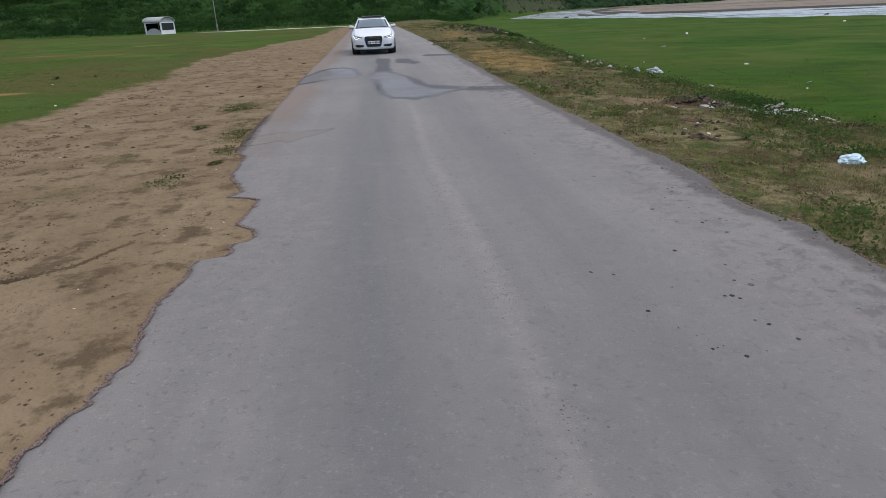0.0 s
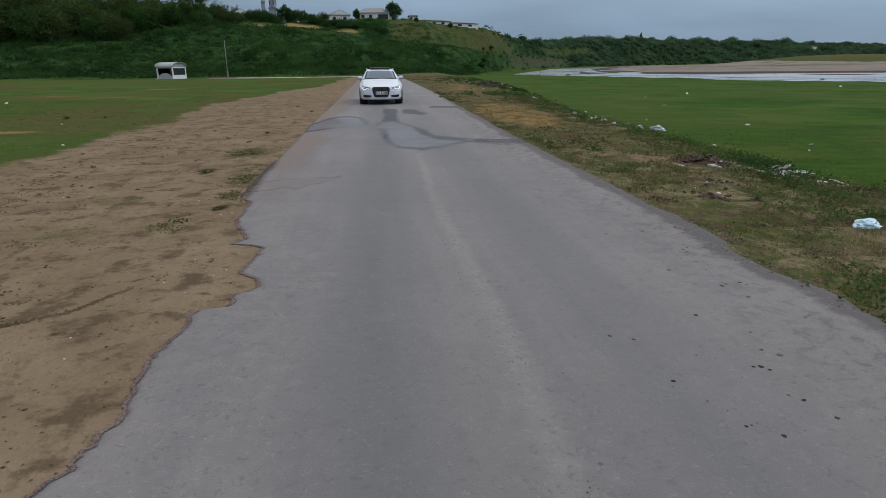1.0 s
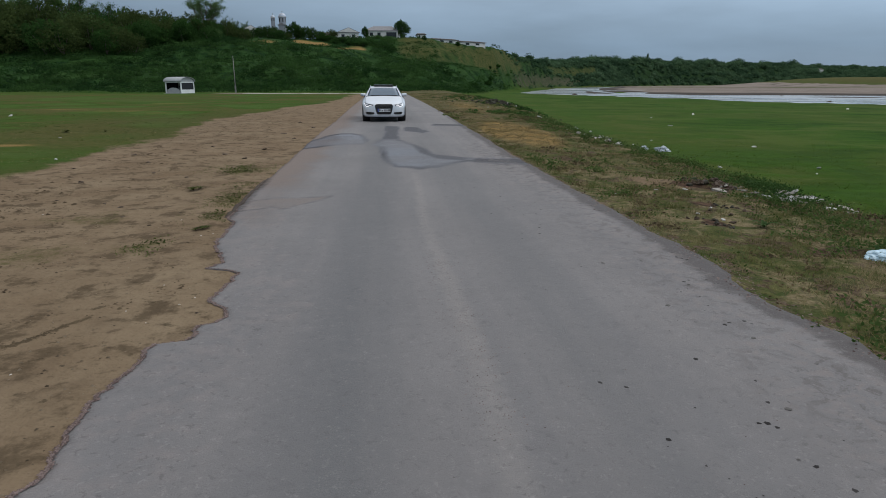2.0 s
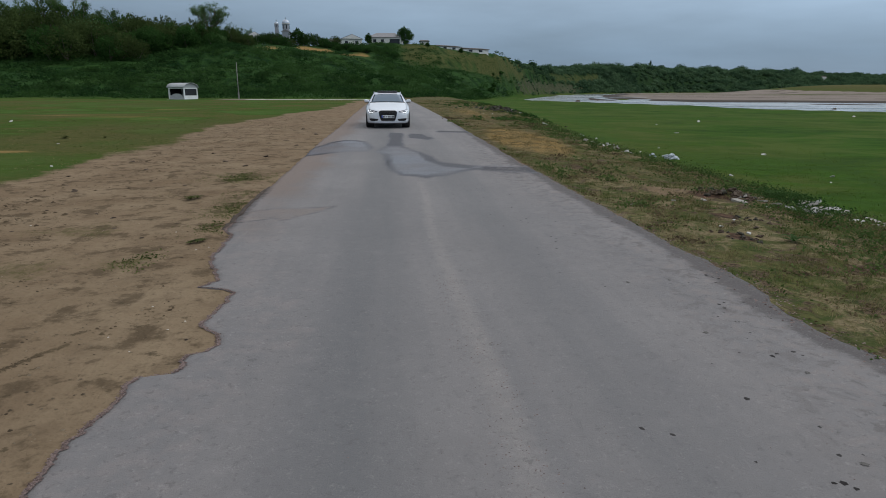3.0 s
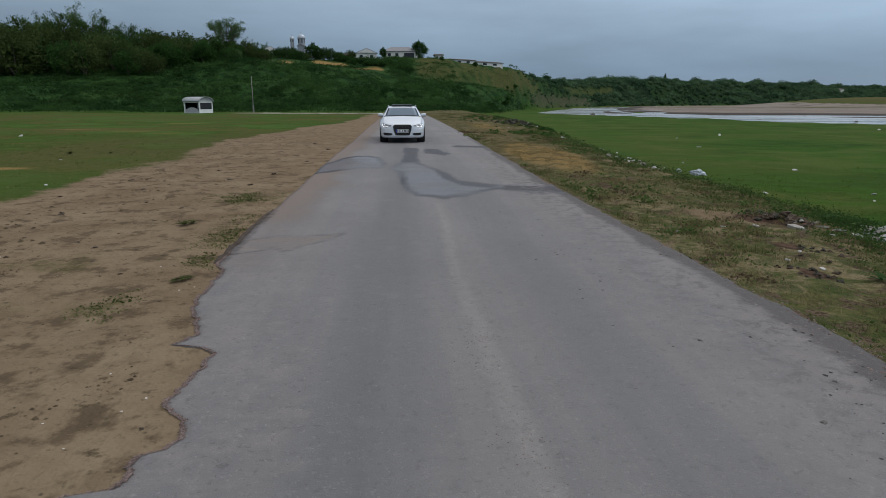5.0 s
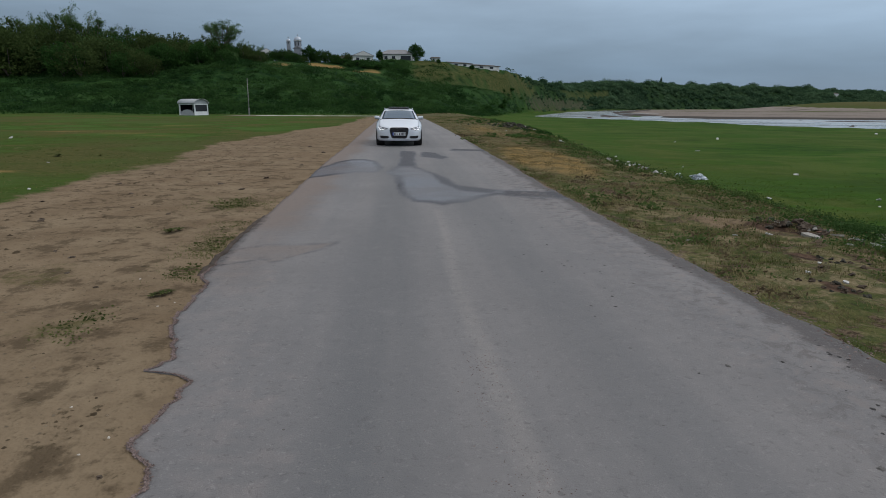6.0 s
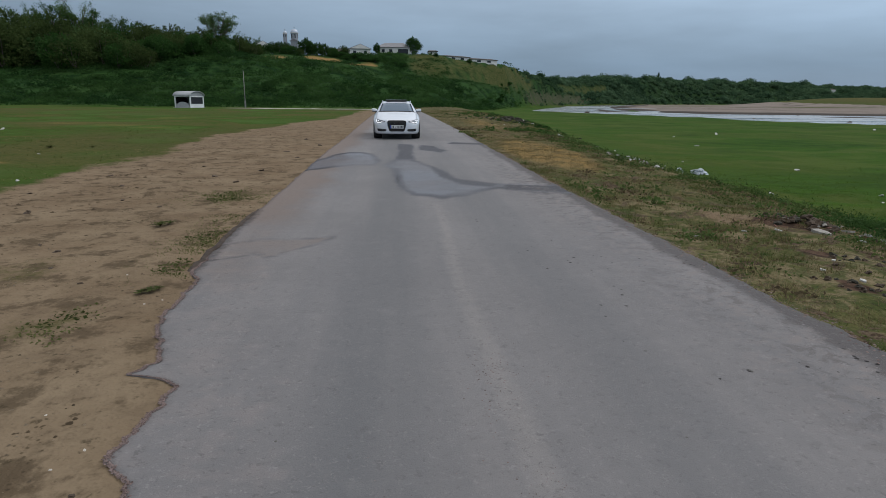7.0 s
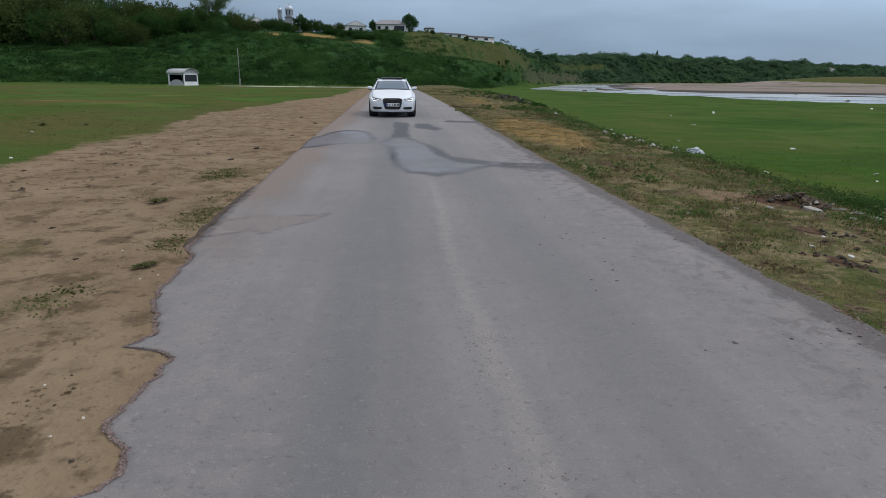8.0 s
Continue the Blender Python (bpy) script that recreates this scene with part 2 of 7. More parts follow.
gold = gm.mix(gm.span(tuft3, 0.52, 0.62, 0.0, 0.5), gold, (0.070, 0.070, 0.024))
col = gm.mix(broken(gm, mask3[0], 0.34, 0.75, 0.8), col, gold)
col = gm.mix(broken(gm, mask4[0], 0.3, 0.75, 0.7), col, ochre)
col = gm.mix(broken(gm, mask4[1], 0.35, 0.65, 0.8), col, cliff)
col = gm.mix(broken(gm, mask[0]), col, earth)
red = gm.mix(gm.span(fine, 0.35, 0.65), (0.034, 0.022, 0.016), (0.105, 0.066, 0.046))
col = gm.mix(broken(gm, mask3[1], 0.4, 0.6, 0.7), col, red)
col = gm.mix(broken(gm, mask[2], amount=0.6), col, sand)
gm.base(col)
gm.bump(gm.math("ADD", gm.math("MULTIPLY", tread, 0.3), gm.math("ADD", gm.math("MULTIPLY", fine, 0.5), gm.math("MULTIPLY", blot, 0.3))), 1.0, 0.06)
GROUND = gm.m

am = Mat("worn_asphalt", 0.82, spec=0.4)
aco = am.coords()
a_big, a_mid, a_grit, a_speck = am.noise(0.35, 5, 0.6, aco), am.noise(3.0, 6, 0.6, aco), am.noise(90.0, 4, 0.7, aco), am.noise(220.0, 2, 0.6, aco)
along = am.n("ShaderNodeMapping")
along.inputs["Scale"].default_value = (2.2, 0.12, 1.0)
am.lk(aco, along.inputs[0])
a_track = am.noise(1.0, 5, 0.55, along.outputs[0])
across = am.n("ShaderNodeMapping")
across.inputs["Scale"].default_value = (4.5, 6.0, 1.0)
am.lk(aco, across.inputs[0])
a_patch = am.noise(1.6, 6, 0.6, across.outputs[0])
wear = am.attr("wear")        # stain, dust, tar edge with the lip's painted shadow line
wear3 = am.attr("wear_c")     # wheel path, ravelled strip
wear2 = am.attr("wear_b")     # stain rim, red clay, pale seam
a_mott = am.noise(9.0, 6, 0.65, aco, 0.4)
c = am.mix(am.span(a_big, 0.35, 0.65), (0.172, 0.163, 0.162), (0.206, 0.195, 0.193))
c = am.mix(am.span(a_track, 0.35, 0.7, 0.0, 0.55), c, (0.142, 0.140, 0.145))
c = am.mix(am.span(a_mott, 0.56, 0.68, 0.0, 0.30), c, (0.236, 0.222, 0.220))
c = am.mix(am.span(a_mott, 0.44, 0.34, 0.0, 0.30), c, (0.118, 0.112, 0.114))
c = am.mix(am.math("MULTIPLY", wear3[0], am.span(a_track, 0.25, 0.7, 0.5, 0.9)), c, (0.122, 0.123, 0.127))
c = am.mix(am.span(a_mid, 0.55, 0.75, 0.0, 0.35), c, (0.215, 0.205, 0.202))
c = am.mix(am.span(am.math("ADD", wear2[2], am.math("MULTIPLY", am.math("SUBTRACT", a_patch, 0.5), 0.7)), 0.25, 1.1, 0.0, 0.62), c, (0.262, 0.242, 0.228))
c = am.mix(am.span(am.math("ADD", wear[1], am.math("ADD", am.math("MULTIPLY", am.math("SUBTRACT", a_mid, 0.5), 1.3), am.math("MULTIPLY", am.math("SUBTRACT", a_patch, 0.5), 1.2))), 0.40, 0.85, 0.0, 0.7), c, (0.206, 0.186, 0.181))
c = am.mix(am.span(am.math("ADD", wear2[1], am.math("MULTIPLY", am.math("SUBTRACT", a_mid, 0.5), 0.6)), 0.25, 0.95, 0.0, 0.85), c, (0.208, 0.170, 0.150))
c = am.mix(am.span(am.math("ADD", wear[2], am.math("MULTIPLY", am.math("SUBTRACT", a_patch, 0.5), 1.5)), 0.25, 0.95, 0.0, 0.8), c, (0.066, 0.057, 0.056))
c = am.mix(am.math("MULTIPLY", wear[0], am.span(a_big, 0.38, 0.62, 0.5, 0.85)), c, (0.088, 0.094, 0.113))
c = am.mix(am.math("MULTIPLY", wear2[0], 0.95), c, (0.047, 0.047, 0.056))
c = am.mix(am.math("MULTIPLY", am.span(a_patch, 0.4, 0.7), am.span(a_grit, 0.52, 0.72, 0.0, 0.5)), c, (0.33, 0.315, 0.30))
c = am.mix(am.span(a_speck, 0.57, 0.75, 0.0, 0.35), c, (0.060, 0.056, 0.055))
a_rav = am.noise(6.5, 6, 0.66, aco, 0.6)
c = am.mix(am.math("MULTIPLY", wear3[1], am.span(a_rav, 0.51, 0.60, 0.0, 0.85)), c, (0.098, 0.084, 0.080))
c = am.mix(am.math("MULTIPLY", wear3[1], am.span(a_rav, 0.50, 0.38, 0.0, 0.7)), c, (0.218, 0.186, 0.172))
a_pit, a_chip = am.noise(24.0, 5, 0.65, aco, 0.5), am.noise(34.0, 5, 0.68, aco, 0.4)
coarse = am.math("ADD", 0.62, am.math("ADD", am.math("MULTIPLY", wear2[2], 0.55), am.math("MULTIPLY", wear[1], 0.55)))
c = am.mix(am.math("MULTIPLY", coarse, am.span(a_pit, 0.57, 0.66, 0.0, 0.48)), c, (0.082, 0.076, 0.076))
c = am.mix(am.math("MULTIPLY", coarse, am.span(a_chip, 0.57, 0.68, 0.0, 0.42)), c, (0.300, 0.285, 0.278))
am.base(c)
am.lk(am.span(wear2[1], 0.2, 0.8, 0.4, 0.04), am.p.inputs["Specular IOR Level"])
am.rough(am.math("SUBTRACT", 0.85, am.math("MULTIPLY", am.math("MULTIPLY", am.math("MULTIPLY", wear[0], am.math("SUBTRACT", 1.0, wear2[0])), am.span(a_big, 0.35, 0.6, 0.5, 1.0)), 0.42)))
am.bump(am.math("SUBTRACT", am.math("ADD", a_grit, am.math("MULTIPLY", a_speck, 0.6)), am.math("MULTIPLY", a_pit, 0.8)), 0.6, 0.008)
ASPHALT = am.m

# ---- the lie of the land ----
FOOT = [(-900, 60), (-400, 78), (-150, 92), (-58, 95), (-34, 96), (-9.5, 98), (-1, 104), (9.7, 120), (21.6, 150), (32.5, 185), (48, 235), (81, 320), (137, 430), (209, 520), (300, 605),
        (430, 690), (605, 775), (1200, 1000), (3000, 1500)]
CREST = [(-920, 140, 17), (-420, 142, 14), (-160, 148, 9.5), (-90, 150, 8.8), (-80, 155, 9.1), (-69, 160, 10.2), (-58.7, 168, 11.6), (-46, 174, 12.9), (-37, 180, 13.6), (-24, 186, 14.1), (-10, 194, 14.2),
         (2, 203, 15.2), (17, 210, 15.6), (27, 216, 14.6), (38.6, 228, 14.0), (47.8, 255, 14.1), (59.7, 290, 14.2), (83.2, 350, 14.2), (120, 430, 15.2), (190, 540, 19.6), (290, 650, 22.8), (405, 750, 23.4), (602, 880, 24.0), (768, 970, 23.8),
         (1300, 1250, 27), (3100, 1900, 32)]
RIVER = [(420, -160), (135, 40), (76, 77), (67, 83), (60, 89), (58, 110), (52, 128), (44, 146), (37.5, 168), (43, 197), (57, 238), (88, 322), (128, 410), (175, 470), (185, 466), (150, 400), (112, 320), (96, 272),
         (84, 231), (76, 196), (79, 178), (84, 164), (108, 161), (131, 155), (200, 120), (440, -40)]
BAR = [(60, 190), (66, 176), (72, 184), (74, 205), (82, 240), (76, 240), (68, 214)]
BAR_C = [(96, 136), (108, 130), (122, 132), (112, 142), (98, 144)]
WATER_Z = -1.62


def dist_line(x, y, pts):
    """Distance to a line of points, the side (left positive) and the third value carried along it."""
    best, side, val = np.full(x.shape, 1e9), np.zeros(x.shape), np.zeros(x.shape)
    for a, b in zip(pts[:-1], pts[1:]):
        dx, dy = b[0] - a[0], b[1] - a[1]
        s = np.clip(((x - a[0]) * dx + (y - a[1]) * dy) / (dx * dx + dy * dy), 0, 1)
        d = np.hypot(x - a[0] - s * dx, y - a[1] - s * dy)
        closer = d < best
        best = np.where(closer, d, best)
        side = np.where(closer, np.sign(dx * (y - a[1]) - dy * (x - a[0])), side)
        if len(a) > 2:
            val = np.where(closer, a[2] + s * (b[2] - a[2]), val)
    return best, side, val


def inside(x, y, poly):
    """Signed distance to a closed outline, positive inside."""
    d, _, _ = dist_line(x, y, list(poly) + [poly[0]])
    c = np.zeros(x.shape, bool)
    for a, b in zip(poly, list(poly[1:]) + [poly[0]]):
        if a[1] == b[1]:
            continue
        c ^= ((a[1] > y) != (b[1] > y)) & (x < (b[0] - a[0]) * (y - a[1]) / (b[1] - a[1]) + a[0])
    return np.where(c, d, -d)


def hill_t(x, y):
    """0 at the foot of the bluff, 1 from its crest on, and the crest's height there."""
    df, sf, _ = dist_line(x, y, FOOT)
    dc, sc, h = dist_line(x, y, CREST)
    t = np.where(sf <= 0, 0.0, np.where(sc > 0, 1.0, df / (df + dc + 1e-6)))
    return t, h


LEFT_EDGE = [(-4.0, -1.75), (0.33, -1.60), (0.46, -1.61), (0.69, -1.55), (0.80, -1.48), (1.04, -1.47), (1.16, -1.40), (1.31, -1.44), (1.61, -1.48), (1.76, -1.51), (2.04, -1.47), (2.27, -1.43),
             (2.56, -1.44), (2.60, -1.26), (2.67, -1.21), (2.79, -1.24), (2.86, -1.21), (2.90, -1.12), (3.10, -1.12), (3.18, -1.14), (3.26, -1.21), (3.36, -1.30), (3.50, -1.29), (3.87, -1.25)]
LEFT_FAR = [(4.06, -1.26), (4.15, -1.32), (4.20, -1.45), (4.235, -1.57), (4.30, -1.52), (4.38, -1.48), (4.53, -1.49), (4.76, -1.57), (4.90, -1.64), (5.10, -1.69), (5.27, -1.73), (5.76, -1.74),
            (6.0, -1.73), (6.2, -1.78), (6.35, -1.88), (7.6, -1.92), (9.4, -1.95), (13.1, -1.98), (20.0, -2.05), (26.0, -2.0), (40.0, -2.1), (95.0, -2.1)]
LEFT_Y, LEFT_X = zip(*(LEFT_EDGE + LEFT_FAR))
RIGHT_Y = [-4.0, 1.9, 2.2, 2.8, 3.3, 3.8, 4.3, 5.2, 6.3, 8.0, 10.0, 14.0, 21.0, 34.0, 54.0, 95.0]
RIGHT_X = [3.05, 3.04, 3.08, 2.99, 2.99, 3.06, 3.08, 3.05, 3.05, 3.02, 3.02, 3.03, 3.14, 3.30, 3.36, 3.3]
BARE_Y = [-20, 10, 18, 26, 38, 54, 75, 96]
BARE_X = [-6.2, -6.4, -6.9, -6.8, -6.1, -5.0, -3.6, -2.4]
VERGE_Y = [-20, 0, 8, 13, 21, 30, 52, 80, 130]
VERGE_X = [6.4, 6.7, 7.2, 7.6, 8.6, 9.5, 11.8, 13.6, 16.0]


def ground_z(x, y):
    x, y = np.asarray(x, float), np.asarray(y, float)
    shift = np.interp(y, [-20, 12, 20, 30, 55, 100, 200], [0, 0, 0.4, 1.0, 4.5, 6.5, 9.0])
    z = np.interp(x - shift, [3.1, 3.3, 5.5, 7.0, 7.7, 8.6, 10.0, 12.5, 40], [-0.03, -0.045, -0.13, -0.30, -0.50, -0.86, -1.05, -1.14, -1.2])
    xl, xr = np.interp(y, LEFT_Y, LEFT_X), np.interp(y, RIGHT_Y, RIGHT_X)
    z = z + np.where(x < 0.5, 0.034, 0.0)
    off = np.maximum(np.maximum(xl - x, x - xr), 0)
    # rough ground away from the road
    k = smoothstep(0.05, 1.5, off)
    z = z + k * (0.035 * fbm(x, y, 0.7, 4, 3.0) + 0.02 * fbm(x, y, 3.0, 3, 5.0)) + smoothstep(4, 30, off) * 0.12 * fbm(x, y, 0.08, 3, 8.0)
    # washed earth level with the road, a small drop past it
    edge = np.where(x < 0.5, np.interp(y, [5.9, 6.4, 9.4, 10.4, 16], [0.003, 0.02, 0.02, 0.004, 0.003]), 0.0)
    z = z + edge * smoothstep(1.2, 0.2, off) * smoothstep(0.06, 0.24, off)
    ins = np.minimum(x - xl, xr - x)
    step = np.where((x < 0.5) & (y > 5.8) & (y < 11), -0.012, -0.002)
    z = np.where(off <= 0, step - 0.03 * smoothstep(0.25, 0.6, ins), z)
    # low bank of litter and soil along the crest of the verge
    vx = np.interp(y, VERGE_Y, VERGE_X)
    on_v = smoothstep(0.15, 0.6, x - xr) * smoothstep(0.6, -0.3, x - vx) * (y < 60) * (x > 2)
    z = z + on_v * (0.055 * fbm(x, y, 0.9, 3, 171.0) + 0.045 * fbm(x, y, 2.6, 2, 173.0))
    z = z + 0.10 * np.exp(-((x - vx + 0.3) / 0.7) ** 2) * (0.6 + 0.6 * fbm(x, y, 0.5, 3, 21.0)) * (y < 120)
    t, h = hill_t(x, y)
    prof = 0.25 * t + 0.75 * smoothstep(0, 1, t) + 0.028 * np.sin(2 * np.pi * (3.3 * t + 0.5 * fbm(x, y, 0.02, 2, 6.0))) * np.clip(4 * t * (1 - t), 0, 1)
    lumps = 1.6 * fbm(x, y, 0.045, 4, 1.0) + 0.8 * fbm(x, y, 0.16, 3, 2.0)
    z = z + prof * (h + 1.0 * smoothstep(8, 32, x)) + lumps * np.clip(4 * t * (1.15 - t), 0, 1) * (t > 0)
    # raised dry bank beyond the river
    z = z + 7.0 * np.exp(-(((x - 384) / 112) ** 2) ** 2 - (((y - 440) / 46) ** 2))
    r = inside(x, y, RIVER)
    bar = np.maximum(inside(x, y, BAR), inside(x, y, BAR_C))
    awash = smoothstep(-55, -5, r) * (r < 0) * smoothstep(66, 74, x) * smoothstep(0.50, 0.40, x / np.maximum(y, 1.0)) * (y > 150)
    z = z - 0.62 * awash * smoothstep(-0.12, 0.10, fbm(x * 0.22, y, 0.045, 3, 221.0)) * (t <= 0)
    bed = -1.2 - 1.3 * smoothstep(-1.0, 3.0, r) + 1.0 * smoothstep(-6.0, 4.0, bar)
    z = np.where(r > -1.0, np.minimum(z, bed), z)
    return z


def red_soil(X, Y):
    """Bare reddish soil showing in the verge."""
    return 1.15 * np.exp(-((X - 5.45) / 0.55) ** 2 - ((Y - 8.95) / 0.7) ** 2) + 1.1 * np.exp(-((X - 4.8) / 0.45) ** 2 - ((Y - 7.0) / 0.4) ** 2) + 1.0 * np.exp(-((X - 4.15) / 0.35) ** 2 - ((Y - 5.9) / 0.4) ** 2) + 0.8 * np.exp(-((X - 5.4) / 0.3) ** 2 - ((Y - 6.75) / 0.12) ** 2)


def golden(X, Y):
    """Scorched straw-coloured stretch of the verge."""
    return (np.exp(-((X - 4.7 - 0.05 * (Y - 20)) / 1.3) ** 2 - ((Y - 20.5) / 5.5) ** 2) * 1.1 + 0.62 * np.exp(-((X - 5.9 - 0.03 * (Y - 42)) / 1.8) ** 2 - ((Y - 44) / 17.0) ** 2)) * (X > 3.2)


def axis_lines(step, dense_lo, dense_hi, mid, reach_lo, reach_hi, end_lo, end_hi, grow=1.09):
    up, s, v = [], step, dense_hi
    while v < end_hi:
        s = min(s * grow, mid) if v < reach_hi else s * 1.12
        v += s
        up.append(v)
    dn, s, v = [], step, dense_lo
    while v > end_lo:
        s = min(s * grow, mid) if v > reach_lo else s * 1.12
        v -= s
        dn.append(v)
    return np.array(dn[::-1] + list(np.arange(dense_lo, dense_hi + 1e-6, step)) + up)


gx = axis_lines(0.17, -8.0, 12.0, 4.0, -200, 620, -3200, 3400)
gy = axis_lines(0.17, -3.0, 24.0, 3.4, -30, 820, -2500, 3200)
gx = np.unique(np.concatenate([gx[(gx < -2.1) | (gx > -0.9)], np.arange(-2.1, -0.9, 0.05)]).round(3))
gx = np.unique(np.concatenate([gx[(gx < 3.0) | (gx > 8.0)], np.arange(3.0, 8.0, 0.10)]).round(3))
gy = np.unique(np.concatenate([gy[(gy < 6.6) | (gy > 15)], np.arange(6.6, 15, 0.11)]).round(3))
gy = np.unique(np.concatenate([gy[(gy < 0.0) | (gy > 6.6)], np.arange(0.0, 6.6, 0.06)]).round(3))
GX, GY = np.meshgrid(gx, gy)
GZ = ground_z(GX, GY)
nx, ny = len(gx), len(gy)
gv = np.column_stack([GX.ravel(), GY.ravel(), GZ.ravel()])
idx = np.arange(nx * ny).reshape(ny, nx)
gf = np.column_stack([idx[:-1, :-1].ravel(), idx[:-1, 1:].ravel(), idx[1:, 1:].ravel(), idx[1:, :-1].ravel()])
gme = mesh_np("ground", gv, gf, [GROUND], True)
X, Y, Z = gv.T
t_h, _ = hill_t(X, Y)
bx, vx = np.interp(Y, BARE_Y, BARE_X), np.interp(Y, VERGE_Y, VERGE_X)
earth_m = smoothstep(-1.5, 1.3, X - bx - 1.3 * fbm(X, Y, 0.12, 3, 37.0) - 0.9 * fbm(X, Y, 0.5, 4, 39.0)) * (X < 3.0) * smoothstep(100, 88, Y)
left_e = np.interp(Y, LEFT_Y, LEFT_X)
sward = np.exp(-((X + 2.65) / 0.5) ** 2 - ((Y - 10.9) / 0.75) ** 2) + 0.5 * np.exp(-((X - left_e + 0.3) / 0.3) ** 2) * smoothstep(5.6, 6.4, Y) * smoothstep(9.6, 8.4, Y)
sward = sward + 1.05 * np.exp(-((X + 2.35) / 0.42) ** 2 - ((Y - 5.1) / 0.7) ** 2) * smoothstep(-0.1, 0.3, fbm(X, Y, 1.8, 3, 260.0))
sward = sward * (0.75 + 0.6 * fbm(X, Y, 1.4, 3, 4.0)) * (X < left_e)
earth_m = earth_m * (1 - 0.62 * np.clip(1.1 * sward, 0, 1))
worn = smoothstep(-2.1, -3.3, X) * smoothstep(10, 6.5, Y) * np.clip(0.55 + 0.8 * fbm(X, Y, 0.6, 3, 143.0), 0, 1)
earth_m = earth_m * (1 - 0.45 * worn)
on_verge = (X > 0.5) & (X < vx + 1.2) & (Y < 130)
verge_e = smoothstep(vx - 0.2, vx - 2.6, X) * on_verge
earth_m = np.maximum(earth_m, smoothstep(0.4, 0.05, X - np.interp(Y, RIGHT_Y, RIGHT_X)) * (X > 2.9) * (0.42 + 0.5 * fbm(X, Y, 1.1, 3, 141.0)) * (Y < 95))
earth_m = np.maximum(earth_m, verge_e * (0.22 + 0.45 * fbm(X, Y, 0.9, 4, 11.0)))
earth_m = np.maximum(earth_m, np.exp(-((X - 4.9) / 0.7) ** 2 - ((Y - 9.3) / 1.0) ** 2) * 0.8)
red_m, gold_m = red_soil(X, Y), golden(X, Y)
# straw-coloured patches in the dry field
bleached = np.exp(-((X + 12 + 0.75 * (Y - 31)) / 5.0) ** 2 - ((Y - 37) / 7.0) ** 2) + 0.9 * np.exp(-((X + 15.5) / 6) ** 2 - ((Y - 49) / 3.5) ** 2) + np.exp(-((X + 10.0) / 1.6) ** 2 - ((Y - 16.2) / 0.8) ** 2) + 0.8 * np.exp(-((X + 30) / 8) ** 2 - ((Y - 56) / 4) ** 2)
gold_m = np.maximum(gold_m, bleached * (0.46 + 0.65 * fbm(X * 0.35, Y, 0.55, 4, 211.0)))
gold_m = np.maximum(gold_m, 0.40 * np.exp(-(((X - 384) / 120) ** 2) ** 2 - (((Y - 432) / 54) ** 2)))
red_m = red_m * np.clip(0.72 + 0.9 * fbm(X, Y, 2.2, 3, 213.0), 0, 1.2)
earth_m = np.maximum(earth_m, np.exp(-((X - 5.2) / 1.4) ** 2 - ((Y - 4.0) / 1.0) ** 2) * 0.5)


def open_slope(x, t):
    """A grassy clearing half-way up the wooded river slope, and the bare cliff at its foot."""
    clear_ = smoothstep(88, 100, x) * smoothstep(178, 160, x) * smoothstep(0.46, 0.52, t) * smoothstep(0.72, 0.64, t)
    foot_ = smoothstep(52, 60, x) * smoothstep(132, 118, x) * smoothstep(0.02, 0.08, t) * smoothstep(0.44, 0.34, t)
    return clear_, foot_


# worn soil of the scarp below the church, and a slip of it running down past the houses
slip_t = np.interp(X, [-26, -16, -4], [0.93, 0.80, 0.64])
scarp = np.exp(-((X + 30.3) / 4.2) ** 2 - ((t_h - 0.80) / 0.085) ** 2) * 1.1
scarp = np.maximum(scarp, np.exp(-((t_h - slip_t) / 0.07) ** 2) * smoothstep(-26, -23, X) * smoothstep(-2, -6, X) * 1.1)
scarp = 1.4 * scarp * (0.8 + 0.6 * fbm(X, Y, 0.10, 3, 31.0)) * (t_h > 0)
gold_m = np.maximum(gold_m, 0.62 * scarp)
# ochre grass on the upper slope of the spur, in uneven terraces
terrace = 0.5 + 0.5 * np.sin(Z * 1.9 + 3.0 * fbm(X, Y, 0.03, 2, 29.0))
ochre_m = smoothstep(0.44, 0.62, t_h + 0.10 * fbm(X, Y, 0.05, 3, 19.0)) * smoothstep(1.02, 0.9, t_h) * smoothstep(0, 9, X) * smoothstep(95, 45, X)
ochre_m = np.maximum(ochre_m, 0.40 * smoothstep(38, 52, X) * smoothstep(190, 130, X) * smoothstep(0.03, 0.12, t_h) * smoothstep(1.0, 0.9, t_h))
clear_m, foot_m = open_slope(X, t_h)
ochre_m = np.maximum(ochre_m * (0.66 + 0.35 * terrace + 0.6 * fbm(X, Y, 0.06, 3, 35.0)) * (1 - np.clip(scarp, 0, 1)), 0.7 * clear_m)
# bare, gullied cliff over the water
cliff_m = 0.75 * foot_m * (0.75 + 0.8 * fbm(X, Y, 0.08, 3, 233.0)) + smoothstep(0.02, 0.08, t_h) * smoothstep(0.50, 0.34, t_h) * smoothstep(42, 54, X) * smoothstep(175, 120, X) * (0.55 + 0.9 * fbm(X, Y * 0.5, 0.06, 4, 7.0) + 0.25 * np.sin(Z * 2.4))
dry_m = verge_e * (0.62 + 0.5 * fbm(X, Y, 0.5, 4, 13.0))
dry_m = np.maximum(dry_m, np.exp(-((X - 5.3) / 1.4) ** 2 - ((Y - 21.0) / 4.5) ** 2) * 0.95)
dry_m = np.maximum(dry_m, 1.2 * ((sward > 0.02) | (worn > 0.01)))
left_field = (X < bx + 1) & (t_h <= 0)
